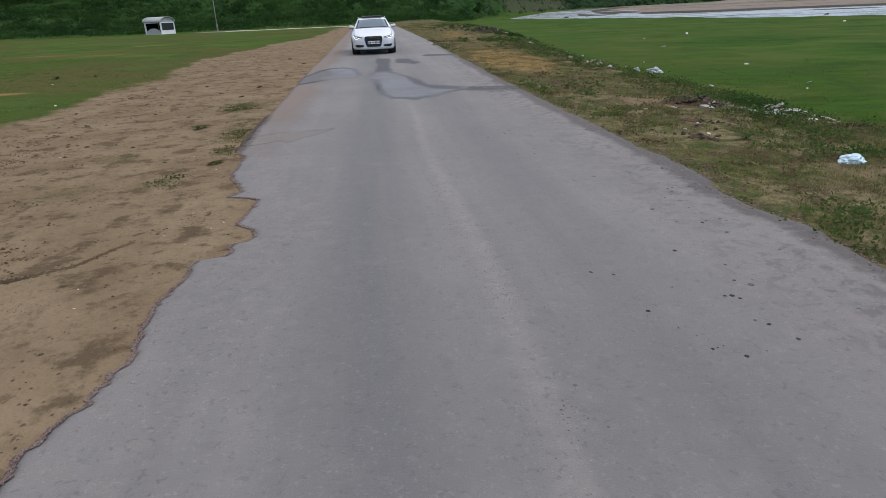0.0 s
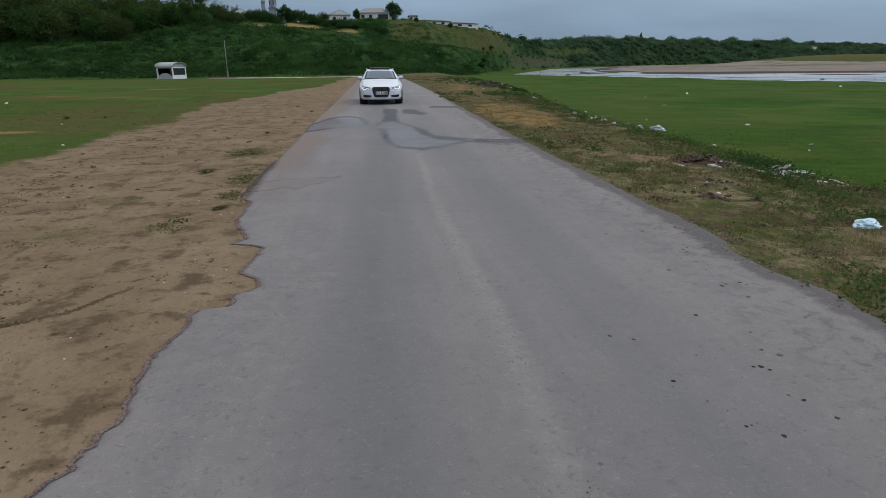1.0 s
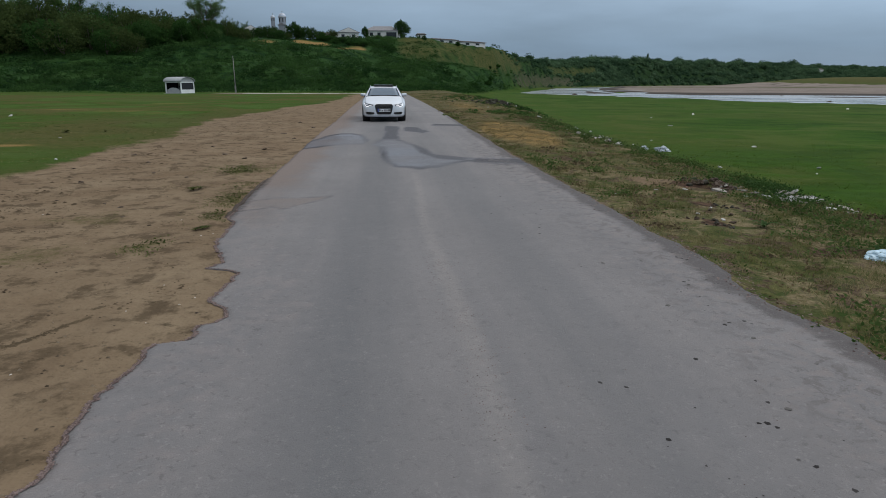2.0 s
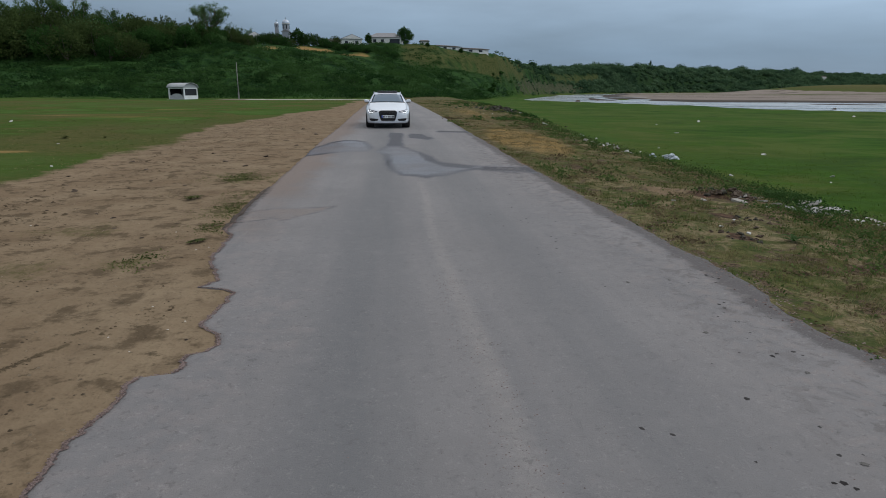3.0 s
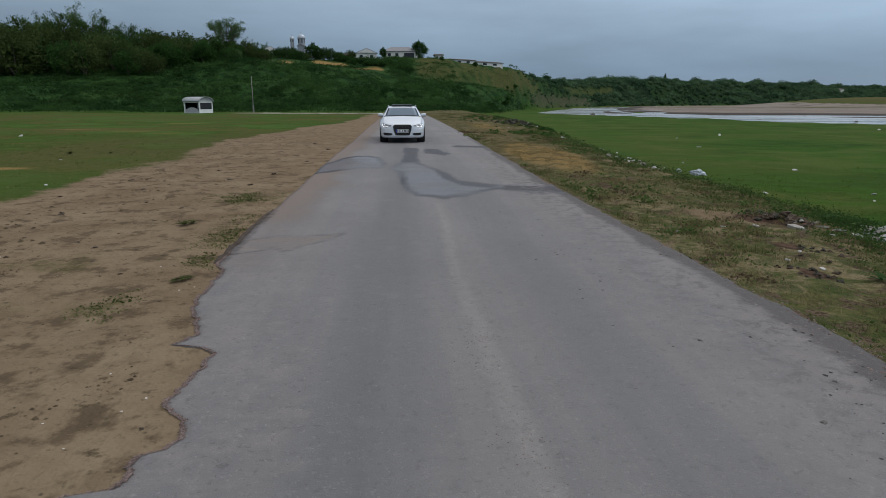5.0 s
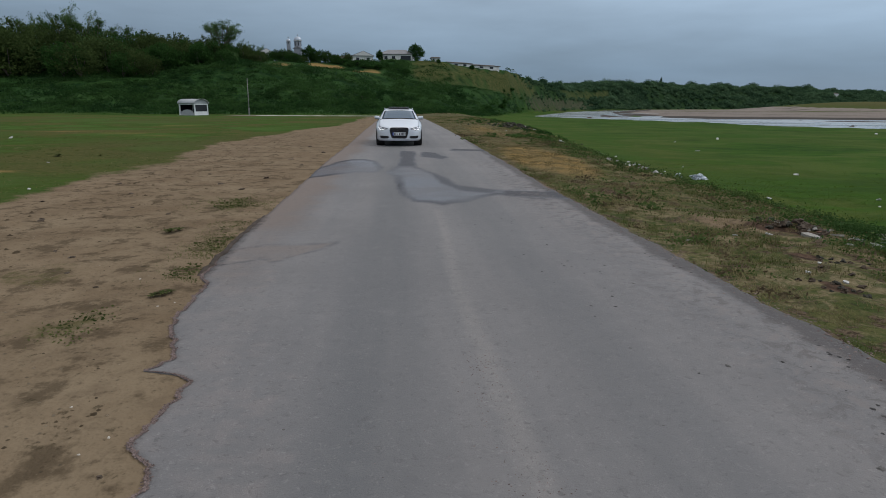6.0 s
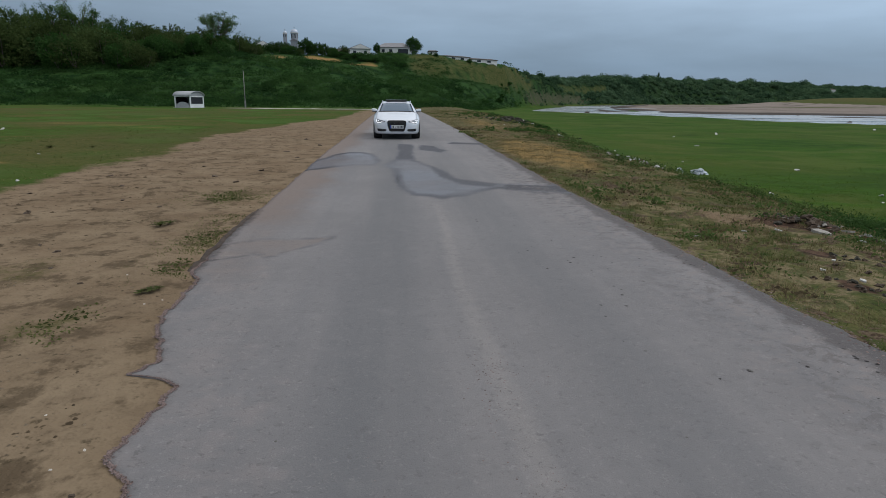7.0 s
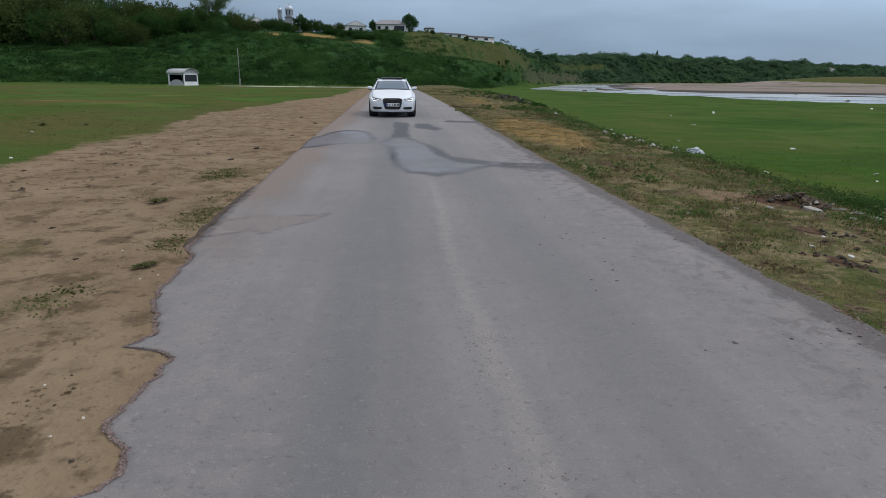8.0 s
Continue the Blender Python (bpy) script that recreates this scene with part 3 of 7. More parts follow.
dry_m = np.where(left_field, 0.25 + 0.65 * fbm(X, Y, 0.10, 4, 17.0) + 0.16 * smoothstep(2.5, -0.5, bx - X), dry_m)
dry_m = np.maximum(dry_m, np.exp(-(((X - 392) / 112) ** 2) ** 2 - (((Y - 440) / 54) ** 2)) * 1.2)
riv = inside(X, Y, RIVER)
sand_m = smoothstep(-30, -2, riv) * (t_h <= 0.0) * ((X - 84) * 0.85 + (Y - 170) * 0.2 > 0) * (Y > 100) * ((Y < 190) | (X > 0.31 * Y))
sand_m = np.maximum(sand_m, (riv > 0.8) * (t_h <= 0) * 1.0)
track = np.exp(-((Y - 92.5 + 0.02 * X) / 3.2) ** 2) * smoothstep(-30, -20, X) * smoothstep(3, -3, X)
track2 = np.exp(-((Y - 93.5) / 1.2) ** 2) * smoothstep(-33, -40, X) * 0.6
sand_m = np.maximum(sand_m, np.maximum(track, track2))
plain_far = (X > 78) & (Y > 120) & (t_h <= 0) & (riv < 0)
sand_m = np.where(plain_far, np.maximum(sand_m, 0.75 + 0.5 * fbm(X * 0.3, Y, 0.03, 3, 23.0)), sand_m)
dry_m = np.where(plain_far, np.maximum(dry_m, 0.6), dry_m)
sand_m = np.where(np.exp(-(((X - 392) / 112) ** 2) ** 2 - (((Y - 440) / 54) ** 2)) > 0.35, 0.0, sand_m)
scrub_m = smoothstep(0.0, 0.08, t_h)


def paint(me, name, *ch):
    a = me.color_attributes.new(name, "FLOAT_COLOR", "POINT")
    v = np.ones((len(me.vertices), 4), np.float32)
    for i, k in enumerate(ch):
        v[:, i] = np.clip(k, 0, 1)
    a.data.foreach_set("color", v.ravel())


foot_d, _, _ = dist_line(X, Y, FOOT)
sand_m = sand_m * np.where(Y > 120, smoothstep(1.0, 8.0, foot_d), 1.0)
paint(gme, "cover", earth_m, dry_m, sand_m)
ragged = X - vx + 0.9 * fbm(X, Y, 0.7, 4, 79.0)
verge_m = on_verge * smoothstep(0.7, -0.5, ragged) * (1 - 0.25 * smoothstep(4.8, 7.2, X - 0.06 * Y)) * smoothstep(-0.5, -0.1, X - np.interp(Y, RIGHT_Y, RIGHT_X)) * (0.9 + 0.45 * fbm(X, Y, 0.9, 3, 77.0))
paint(gme, "cover_b", scrub_m, verge_m, smoothstep(0.03, 0.12, t_h) * smoothstep(0.24, 0.34, X / np.maximum(Y, 1.0)) * (X > 60))
wet_m = smoothstep(-16, -2, riv + 6 * fbm(X * 0.4, Y, 0.05, 3, 25.0)) * (t_h <= 0)
paint(gme, "cover_d", ochre_m, cliff_m, wet_m)
paint(gme, "cover_c", gold_m, red_m, left_field * smoothstep(-2, 3, bx - X) * smoothstep(75, 40, bx - X) * smoothstep(94, 88, Y) + 0.35 * ((X > vx + 1) & (Y < 90) & (t_h <= 0)) * smoothstep(14, 3, X - vx))
ground = tagged(new("ground", gme), "bare brown earth, green meadow and scrubby river bluff", "ground", kind="structure")

# ---- the road ----
STAIN = [(-0.33, 15.6), (-0.05, 14.7), (0.0, 13.6), (0.02, 12.6), (0.12, 11.6), (0.30, 10.95), (0.75, 10.65), (1.15, 10.9), (1.57, 11.45), (1.85, 11.75), (2.4, 11.2), (3.1, 11.0), (3.1, 12.2),
         (1.95, 12.35), (1.35, 12.75), (1.15, 13.2), (1.05, 14.4), (0.80, 15.7), (0.50, 16.9), (0.52, 19.3), (0.62, 22.5), (0.08, 22.9), (0.08, 19.5), (-0.02, 16.9)]
STAIN2 = [(-2.1, 14.2), (-1.5, 15.0), (-1.0, 15.7), (-0.45, 15.6), (-0.40, 16.6), (-0.60, 18.6), (-0.95, 19.3), (-1.4, 19.3), (-1.75, 18.2), (-2.1, 16.3)]
STAIN3 = [(0.75, 20.2), (1.35, 19.3), (1.55, 20.0), (1.25, 21.8), (0.85, 22.3)]
STAIN4 = [(1.9, 23.0), (3.3, 22.4), (3.3, 23.3), (2.1, 23.9)]
ry = np.concatenate([np.arange(-90.0, -4.0, 1.0), np.arange(-4.0, 0.0, 0.05), np.arange(0.0, 7.0, 0.02), np.arange(7.0, 30.0, 0.09), np.arange(30.0, 95.5, 0.6)])
rs = np.concatenate([np.linspace(0, 0.06, 5), np.linspace(0.075, 0.925, 58), np.linspace(0.94, 1, 5)])
rl = np.interp(ry, LEFT_Y, LEFT_X)
rl = rl + (0.03 * fbm(ry, ry * 0, 2.2, 4, 41.0) * smoothstep(7, 12, ry) + 0.022 * fbm(ry, ry * 0, 9.0, 3, 43.0) + 0.022 * fbm(ry, ry * 0, 26.0, 2, 45.0)) * smoothstep(60, 20, ry)
rr = np.interp(ry, RIGHT_Y, RIGHT_X) + 0.06 * fbm(ry, ry * 0, 1.3, 4, 47.0) + 0.03 * fbm(ry, ry * 0, 6.0, 3, 49.0) * smoothstep(40, 15, ry)
RX = rl[:, None] + (rr - rl)[:, None] * rs[None, :]
RY = np.repeat(ry[:, None], len(rs), 1)
edge_d = np.minimum(RX - rl[:, None], rr[:, None] - RX)
RZ = 0.012 + 0.004 * fbm(RX, RY, 1.2, 3, 51.0) - 0.006 * smoothstep(0.06, 0.0, edge_d)
nyr, nxr = RX.shape
top = np.column_stack([RX.ravel(), RY.ravel(), RZ.ravel()])
ridx = np.arange(nyr * nxr).reshape(nyr, nxr)
rf = [np.column_stack([ridx[:-1, :-1].ravel(), ridx[:-1, 1:].ravel(), ridx[1:, 1:].ravel(), ridx[1:, :-1].ravel()])]
skirt = []
for col_i, flip in ((0, False), (nxr - 1, True)):
    base_i = len(top) + len(skirt)
    skirt += [(top[i][0] + (0.02 if flip else -0.02), top[i][1], -0.09) for i in ridx[:, col_i]]
    lo = np.arange(nyr) + base_i
    up = ridx[:, col_i]
    q = np.column_stack([up[:-1], up[1:], lo[1:], lo[:-1]])
    rf.append(q if not flip else q[:, ::-1])
rv = np.vstack([top, np.array(skirt)])
rme = mesh_np("road", rv, np.vstack(rf), [ASPHALT], True)
X, Y = rv[:, 0], rv[:, 1]
LX, RXX = np.interp(Y, ry, rl), np.interp(Y, ry, rr)
# stains are narrow across and long along the road
sd = np.full(len(X), -9.0)
for poly, amount in ((STAIN, 1.0), (STAIN2, 0.85), (STAIN3, 0.9), (STAIN4, 1.0)):
    sd = np.maximum(sd, inside(X, Y * 0.4, [(a, b * 0.4) for a, b in poly]) + 0.07 * fbm(X, Y * 0.5, 2.5, 4, 63.0))
stain = smoothstep(-0.05, 0.05, sd)
rim = smoothstep(-0.06, 0.03, sd) * smoothstep(0.19, 0.04, sd) * (0.55 + 0.7 * fbm(X, Y, 0.7, 2, 69.0) + 0.3 * (Y < 12.2))
rim = np.maximum(rim, smoothstep(-0.02, 0.05, inside(X, Y * 0.4, [(1.9, 4.62), (3.2, 4.45), (3.2, 4.85), (2.0, 4.92)])))
rim = np.maximum(rim, smoothstep(-0.02, 0.05, inside(X, Y * 0.4, [(a, b * 0.4) for a, b in STAIN4])))
rim = np.maximum(rim, smoothstep(-0.05, 0.05, sd) * smoothstep(16.5, 17.5, Y) * (X > 0) * 0.85)
rim = np.maximum(rim, smoothstep(-0.05, 0.06, inside(X, Y * 0.4, [(0.75, 6.35), (1.1, 5.75), (1.2, 5.25), (1.95, 4.94), (1.75, 4.75), (1.2, 4.9), (0.9, 5.4)])) * 0.75)
dust = smoothstep(1.0, 0.2, RXX - X) * smoothstep(0.08, 0.2, RXX - X) * 0.50 + smoothstep(0.35, 0.0, X - LX) * 0.45 * smoothstep(9, 4, Y)
dust = np.maximum(dust, 0.55 * smoothstep(1.0, 0.5, X - LX) * smoothstep(9, 6, Y))
dust = np.maximum(dust, np.exp(-((X - 2.3) / 0.5) ** 2) * 0.40 * smoothstep(22, 12, Y))
dust = np.maximum(dust, 0.75 * smoothstep(1.0, 0.05, X - LX) * smoothstep(9.5, 13, Y))
# tar along both edges; the left boost at y 6-10 paints the lip's shadow line
tar_and_lip_shade = smoothstep(0.33, 0.08, RXX - X + 0.13 * fbm(X * 0, Y, 1.3, 4, 55.0)) * 1.0 * smoothstep(40, 18, Y) + 0.16 * smoothstep(1.3, 0.2, RXX - X) + np.exp(-((X - LX - 0.035) / (0.024 + 0.03 * smoothstep(6.0, 6.5, Y) * smoothstep(10.5, 9.0, Y))) ** 2) * (0.5 + 0.6 * smoothstep(6.0, 6.5, Y) * smoothstep(10.5, 9.0, Y))
clay = np.exp(-((X - LX - 0.25) / 0.55) ** 2) * smoothstep(5.0, 6.5, Y) * smoothstep(15, 9, Y) * 0.55
clay = np.maximum(clay, 1.0 * smoothstep(1.5, 0.1, X - LX + 0.35 * fbm(X, Y, 0.8, 3, 59.0)) * smoothstep(6.5, 10, Y))
seam = np.exp(-((X - 0.57 - 0.04 * np.sin(Y * 0.8)) / (0.13 - 0.003 * Y.clip(0, 20))) ** 2) * np.interp(Y, [-4, 2, 8, 10, 10.4], [0.5, 0.75, 0.8, 0.7, 0.0])
wheel_path = np.exp(-((X + 0.12) / 0.36) ** 2) + 0.7 * np.exp(-((X - 1.25) / 0.38) ** 2)
CLAY = [(-1.85, 6.75), (-1.6, 6.9), (-1.45, 7.05), (-1.28, 6.85), (-1.14, 7.1), (-0.98, 7.25), (-0.72, 7.8), (-1.1, 7.7), (-1.55, 7.7), (-1.9, 7.5)]
cs = inside(X, Y * 0.6, [(a, b * 0.6) for a, b in CLAY]) + 0.03 * fbm(X, Y, 4.0, 3, 67.0)
clay = np.maximum(clay, smoothstep(-0.03, 0.03, cs) * 0.6)
rim = np.maximum(rim, smoothstep(-0.03, 0.0, cs) * smoothstep(0.035, 0.01, cs) * 0.5)
ravel = smoothstep(1.25, 0.35, RXX - X) * smoothstep(0.10, 0.30, RXX - X) * (0.75 + 0.6 * fbm(X, Y, 0.5, 3, 57.0)) * smoothstep(30, 14, Y)
scrape = np.exp(-((X + 1.72) / 0.11) ** 4 - ((Y - 7.0) / 0.045) ** 2)
seam = np.maximum(seam, 1.6 * scrape)
paint(rme, "wear_c", wheel_path, ravel, wheel_path * 0)
paint(rme, "wear", stain, dust, tar_and_lip_shade)
paint(rme, "wear_b", rim, clay, seam)
road = tagged(new("road", rme), "worn grey asphalt lane with damp stains and ragged edges", "road", kind="structure")

# ---- low bank of soil against the broken edge of the asphalt, its shadow line put into the dark colour ----
LIP_SOIL = plain("damp_dark_soil", (0.048, 0.033, 0.024), 0.95, var=0.35, scale=9.0, bump=0.5)
sy = np.arange(6.40, 9.8, 0.045)
bl, bf = [], []
for i, y in enumerate(sy):
    x = float(np.interp(y, ry, rl)) + 0.012 * float(fbm(y, 0.0, 5.0, 3, 131.0))
    h = 0.032 * float(smoothstep(6.38, 6.6, y) * smoothstep(9.8, 9.0, y)) * (0.8 + 0.5 * float(fbm(y, 3.0, 3.0, 3, 133.0)))
    w = 0.02 + 0.03 * float(fbm(y, 7.0, 2.0, 3, 135.0)) ** 2
    for dx, z in ((0.022, -0.012), (0.008, 0.5 * h), (-0.012 - 0.3 * w, h), (-0.03 - 0.3 * w, 0.8 * h)):
        bl.append((x + dx, y, z))
    bl.append((x - 0.07, y, -0.02))
    if i:
        for j in range(4):
            a = (i - 1) * 5 + j
            bf.append((a, a + 5, a + 6, a + 1))
soil_bank = tagged(new("soil_bank", mesh_np("soil_bank", bl, bf, [LIP_SOIL], True)), "low bank of dark soil with the asphalt lip's shadow in its colour", "soil bank", kind="structure")

# ---- pale farm track along the foot of the bluff ----
TRACK = plain("pale_limestone_track", (0.46, 0.43, 0.38), 0.95, var=0.15, scale=0.6, bump=0.3)
tx = np.linspace(-20, -1.5, 30)
tv, tf = [], []
for i, x in enumerate(tx):
    yc = 92.4 - 0.02 * x
    for w in (-1.9, -0.7, 0.7, 1.9):
        w = w + 0.25 * math.sin(x * 1.7 + w)
        tv.append((x, yc + w, float(ground_z(x, yc + w)) + 0.03))
    if i:
        for j in range(3):
            a = (i - 1) * 4 + j
            tf.append((a, a + 4, a + 5, a + 1))
track_ob = tagged(new("track", mesh_np("track", tv, tf, [TRACK], True)), "pale dusty farm track below the green bluff", "track", kind="structure")

# ---- the river ----
wm = Mat("river_water", 0.28, (0.12, 0.135, 0.135), spec=0.7)
wm.p.inputs["IOR"].default_value = 1.33
wco = wm.coords()
wmap = wm.n("ShaderNodeMapping")
wmap.inputs["Scale"].default_value = (0.06, 0.5, 1.0)
wm.lk(wco, wmap.inputs[0])
ripple = wm.noise(0.32, 4, 0.55, wmap.outputs[0], 1.0)
wm.rough(wm.span(ripple, 0.42, 0.60, 0.06, 0.38))
# pale sky sheen painted into the water's base colour, in ripple streaks
wm.base(wm.mix(wm.span(ripple, 0.40, 0.62), (0.40, 0.43, 0.45), (0.20, 0.22, 0.225)))
wm.bump(wm.noise(0.9, 5, 0.6, wco), 0.5, 0.12)
RIVERM = wm.m
bm = bmesh.new()
bmesh.ops.create_grid(bm, x_segments=40, y_segments=40, size=1, matrix=Matrix.Translation((215, 170, WATER_Z)) @ Matrix.Diagonal((230, 350, 1, 1)))
water = tagged(part("water", bm, RIVERM), "shallow river with the sky's pale sheen in its colour", "river", kind="structure")

# ---- the car ----
pm = Mat("white_car_paint", 0.28, (0.74, 0.76, 0.78), spec=0.5)
pm.p.inputs["Coat Weight"].default_value = 0.6
pm.p.inputs["Coat Roughness"].default_value = 0.06
dustn = pm.noise(2.2, 6)
pm.base(pm.mix(pm.span(dustn, 0.45, 0.8, 0.0, 0.25), (0.62, 0.66, 0.715), (0.56, 0.585, 0.62)))
PAINT = pm.m
BLACK = plain("black_plastic", (0.012, 0.012, 0.013), 0.45, bump=0.1)
GLOSSBLACK = plain("gloss_black_trim", (0.01, 0.01, 0.011), 0.12)
CHROME = plain("chrome", (0.72, 0.73, 0.75), 0.14, metal=1.0, var=0.03)
RUBBER = plain("tyre_rubber", (0.022, 0.021, 0.021), 0.85, bump=0.3)
ALLOY = plain("silver_alloy", (0.55, 0.56, 0.58), 0.32, metal=0.9)
CLOTH = plain("dark_seat_leather", (0.03, 0.03, 0.033), 0.7)
PLATE_W = plain("plate_white", (0.72, 0.74, 0.76), 0.4, var=0.04)
PLATE_B = plain("plate_blue", (0.015, 0.05, 0.32), 0.4, var=0.04)
PLATE_T = plain("plate_dark_print", (0.015, 0.016, 0.02), 0.5)
tg = Mat("car_window_glass", 0.02, (0.75, 0.85, 0.95))
tg.p.inputs["Transmission Weight"].default_value = 0.12
tg.p.inputs["IOR"].default_value = 1.52
# blue of the reflected sky put into the base colour
tg.p.inputs["Base Color"].default_value = (0.085, 0.135, 0.190, 1)
tg.p.inputs["Specular IOR Level"].default_value = 0.5
CARGLASS = tg.m
LAMP_IN = plain("headlight_housing", (0.20, 0.21, 0.23), 0.25, metal=0.8)
em = Mat("daytime_light", 0.3, (0.9, 0.9, 0.9))
em.p.inputs["Emission Color"].default_value = (0.95, 0.98, 1, 1)
em.p.inputs["Emission Strength"].default_value = 1.3
DRL = em.m
TAILRED = plain("tail_lamp_red", (0.30, 0.012, 0.012), 0.12)

CAR_Y = [0, .02, .05, .10, .18, .28, .40, .55, .75, 1.0, 1.25, 1.32, 1.65, 1.98, 2.2, 2.6, 3.2, 3.8, 4.3, 4.5, 4.7, 4.85, 4.93]
CAR = {
    "zb": [.275, .25, .232, .22, .212, .205, .195, .185, .175, .17, .17, .17, .17, .17, .17, .17, .17, .18, .20, .22, .25, .30, .38],
    "zt": [.66, .70, .735, .762, .782, .805, .832, .862, .902, .955, 1.003, 1.035, 1.215, 1.372, 1.428, 1.458, 1.458, 1.435, 1.385, 1.30, 1.12, .98, .80],
    "wm": [.36, .50, .585, .655, .725, .785, .832, .872, .910, .932, .937, .937, .937, .937, .937, .937, .937, .937, .93, .915, .89, .84, .72],
    "zs": [.54, .575, .60, .615, .63, .645, .662, .69, .735, .80, .855, .865, .905, .925, .935, .95, .965, .975, .975, .96, .92, .88, .72],
    "zw": [.60, .64, .675, .70, .716, .730, .750, .778, .826, .900, .972, .99, 1.165, 1.32, 1.375, 1.40, 1.395, 1.365, 1.315, 1.23, 1.06, .94, .77],
    "wt": [.28, .42, .505, .575, .640, .695, .742, .775, .788, .784, .775, .768, .70, .635, .615, .605, .60, .585, .57, .58, .61, .62, .55],
}
FRONT_AXLE, REAR_AXLE, WHEEL_R = 0.93, 3.84, 0.345


def car_profile(y):
    g = {k: float(np.interp(y, CAR_Y, v)) for k, v in CAR.items()}
    # ease the corners of the straight-line tables
    for k, v in CAR.items():
        if 0.3 < y < 4.6:
            g[k] = float(np.mean(np.interp([y - .12, y - .06, y, y + .06, y + .12], CAR_Y, v)))
    zb, zt, wm_, zs, zw, wt = (g[k] for k in ("zb", "zt", "wm", "zs", "zw", "wt"))
    hz = zs - zb
    return [(0, zb), (wm_ * .84, zb), (wm_ * .945, zb + .05 * hz), (wm_ * .982, zb + .2 * hz), (wm_, zb + .5 * hz), (wm_ * .998, zb + .78 * hz),
            (wm_ * .985, zs - .06 * hz), (wm_ * .95, zs), ((wm_ * .95 + wt) / 2 + .01, (zs + zw) / 2), (wt, zw),
            (wt * .92, zw + .62 * (zt - zw)), (wt * .62, zt - .010), (wt * .3, zt - .003), (0, zt)]


def make_car():
    car = tagged(new("car"), "white estate car with black grille, facing along the asphalt lane", "car")
    ys = np.concatenate([[0, .01, .02, .04, .06, .09], np.arange(.12, 4.70, .0455), [4.70, 4.76, 4.82, 4.87, 4.91, 4.93]])
    n = len(car_profile(1.0))
    rings = []
    for y in ys:
        h = car_profile(y)
        rings.append([(-x, z) for x, z in h[::-1]] + [(x, z) for x, z in h[1:]])   # top, left side, bottom, right side
    m = 2 * n - 2                                                                   # top centre is shared
    verts = [(x, y, z) for y, r in zip(ys, rings) for x, z in r[:m]]
    groups = {k: [] for k in ("body", "windscreen", "rear_window", "side_l", "side_r")}

    def lateral(i):      # profile step of ring edge i: 0 bottom .. n-2 top
        return n - 2 - i if i < n - 1 else i - (n - 1)
    for j in range(len(ys) - 1):
        yc = (ys[j] + ys[j + 1]) / 2
        for i in range(m):
            a, b = j * m + i, j * m + (i + 1) % m
            q = (a, b, b + m, a + m)
            p = lateral(i)
            zc = np.mean([verts[v][2] for v in q])
            xs = np.mean([verts[v][0] for v in q])
            key = "body"
            if p >= 10 and 1.345 < yc < 1.975:
                key = "windscreen"
            elif p >= 10 and 4.38 < yc < 4.66:
                key = "rear_window"
            elif p in (7, 8) and 1.72 < yc < 4.28 and not (2.63 < yc < 2.71 or 3.58 < yc < 3.66) and not (p == 8 and yc < 1.9):
                key = "side_l" if xs < 0 else "side_r"
            elif 1 <= p <= 5 and min(math.hypot(yc - FRONT_AXLE, zc - WHEEL_R), math.hypot(yc - REAR_AXLE, zc - WHEEL_R)) < .375:
                key = None
            if key:
                groups[key].append(q)
    last = (len(ys) - 1) * m
    groups["body"] += [tuple(range(m)), tuple(range(last + m - 1, last - 1, -1))]

    def piece(name, faces, mat, label="", thick=0.0):
        used = sorted({v for f in faces for v in f})
        at = {v: k for k, v in enumerate(used)}
        me = mesh_np(name, [verts[v] for v in used], [[at[v] for v in f] for f in faces], [mat], True)
        ob = new(name, me)
        ob.parent = car
        if thick:
            mod = ob.modifiers.new("thickness", "SOLIDIFY")
            mod.thickness, mod.offset = thick, -1
        if label:
            tagged(ob, label=label)
        return ob
    body = piece("body", groups["body"], PAINT, "white painted estate car body")
    fix = bmesh.new()
    fix.from_mesh(body.data)
    bmesh.ops.recalc_face_normals(fix, faces=fix.faces)
    for f in fix.faces:
        if len(f.verts) > 8:
            f.smooth = False
            for e in f.edges:
                e.smooth = False
    fix.to_mesh(body.data)
    fix.free()
    piece("windscreen", groups["windscreen"], CARGLASS, "windscreen with the sky's reflected blue in its colour", thick=.006)
    piece("rear_window", groups["rear_window"], CARGLASS, thick=.006)
    for side in ("side_l", "side_r"):
        for lo, hi in ((1.6, 2.67), (2.67, 3.62), (3.62, 4.4)):
            fs = [f for f in groups[side] if lo < np.mean([verts[v][1] for v in f]) < hi]
            piece("side_window", fs, CARGLASS, thick=.005)

    tri = bmesh.new()
    tri.from_mesh(body.data)
    bmesh.ops.triangulate(tri, faces=tri.faces)
    from_nose = [(np.array([v.co[:] for v in f.verts])) for f in tri.faces]
    tri.free()
    T = np.array(from_nose)

    def nose_y(x, z):
        """Depth of the body's front skin at x, z."""
        a, b, c = T[:, 0][:, [0, 2]], T[:, 1][:, [0, 2]], T[:, 2][:, [0, 2]]
        p = np.array([x, z])
        d = (b[:, 1] - c[:, 1]) * (a[:, 0] - c[:, 0]) + (c[:, 0] - b[:, 0]) * (a[:, 1] - c[:, 1])
        d = np.where(np.abs(d) < 1e-9, 1e-30, d)
        if True:
            u = ((b[:, 1] - c[:, 1]) * (p[0] - c[:, 0]) + (c[:, 0] - b[:, 0]) * (p[1] - c[:, 1])) / d
            v = ((c[:, 1] - a[:, 1]) * (p[0] - c[:, 0]) + (a[:, 0] - c[:, 0]) * (p[1] - c[:, 1])) / d
        ok = (np.abs(d) > 1e-9) & (u >= -1e-4) & (v >= -1e-4) & (u + v <= 1.0001)
        if not ok.any():
            return 0.3
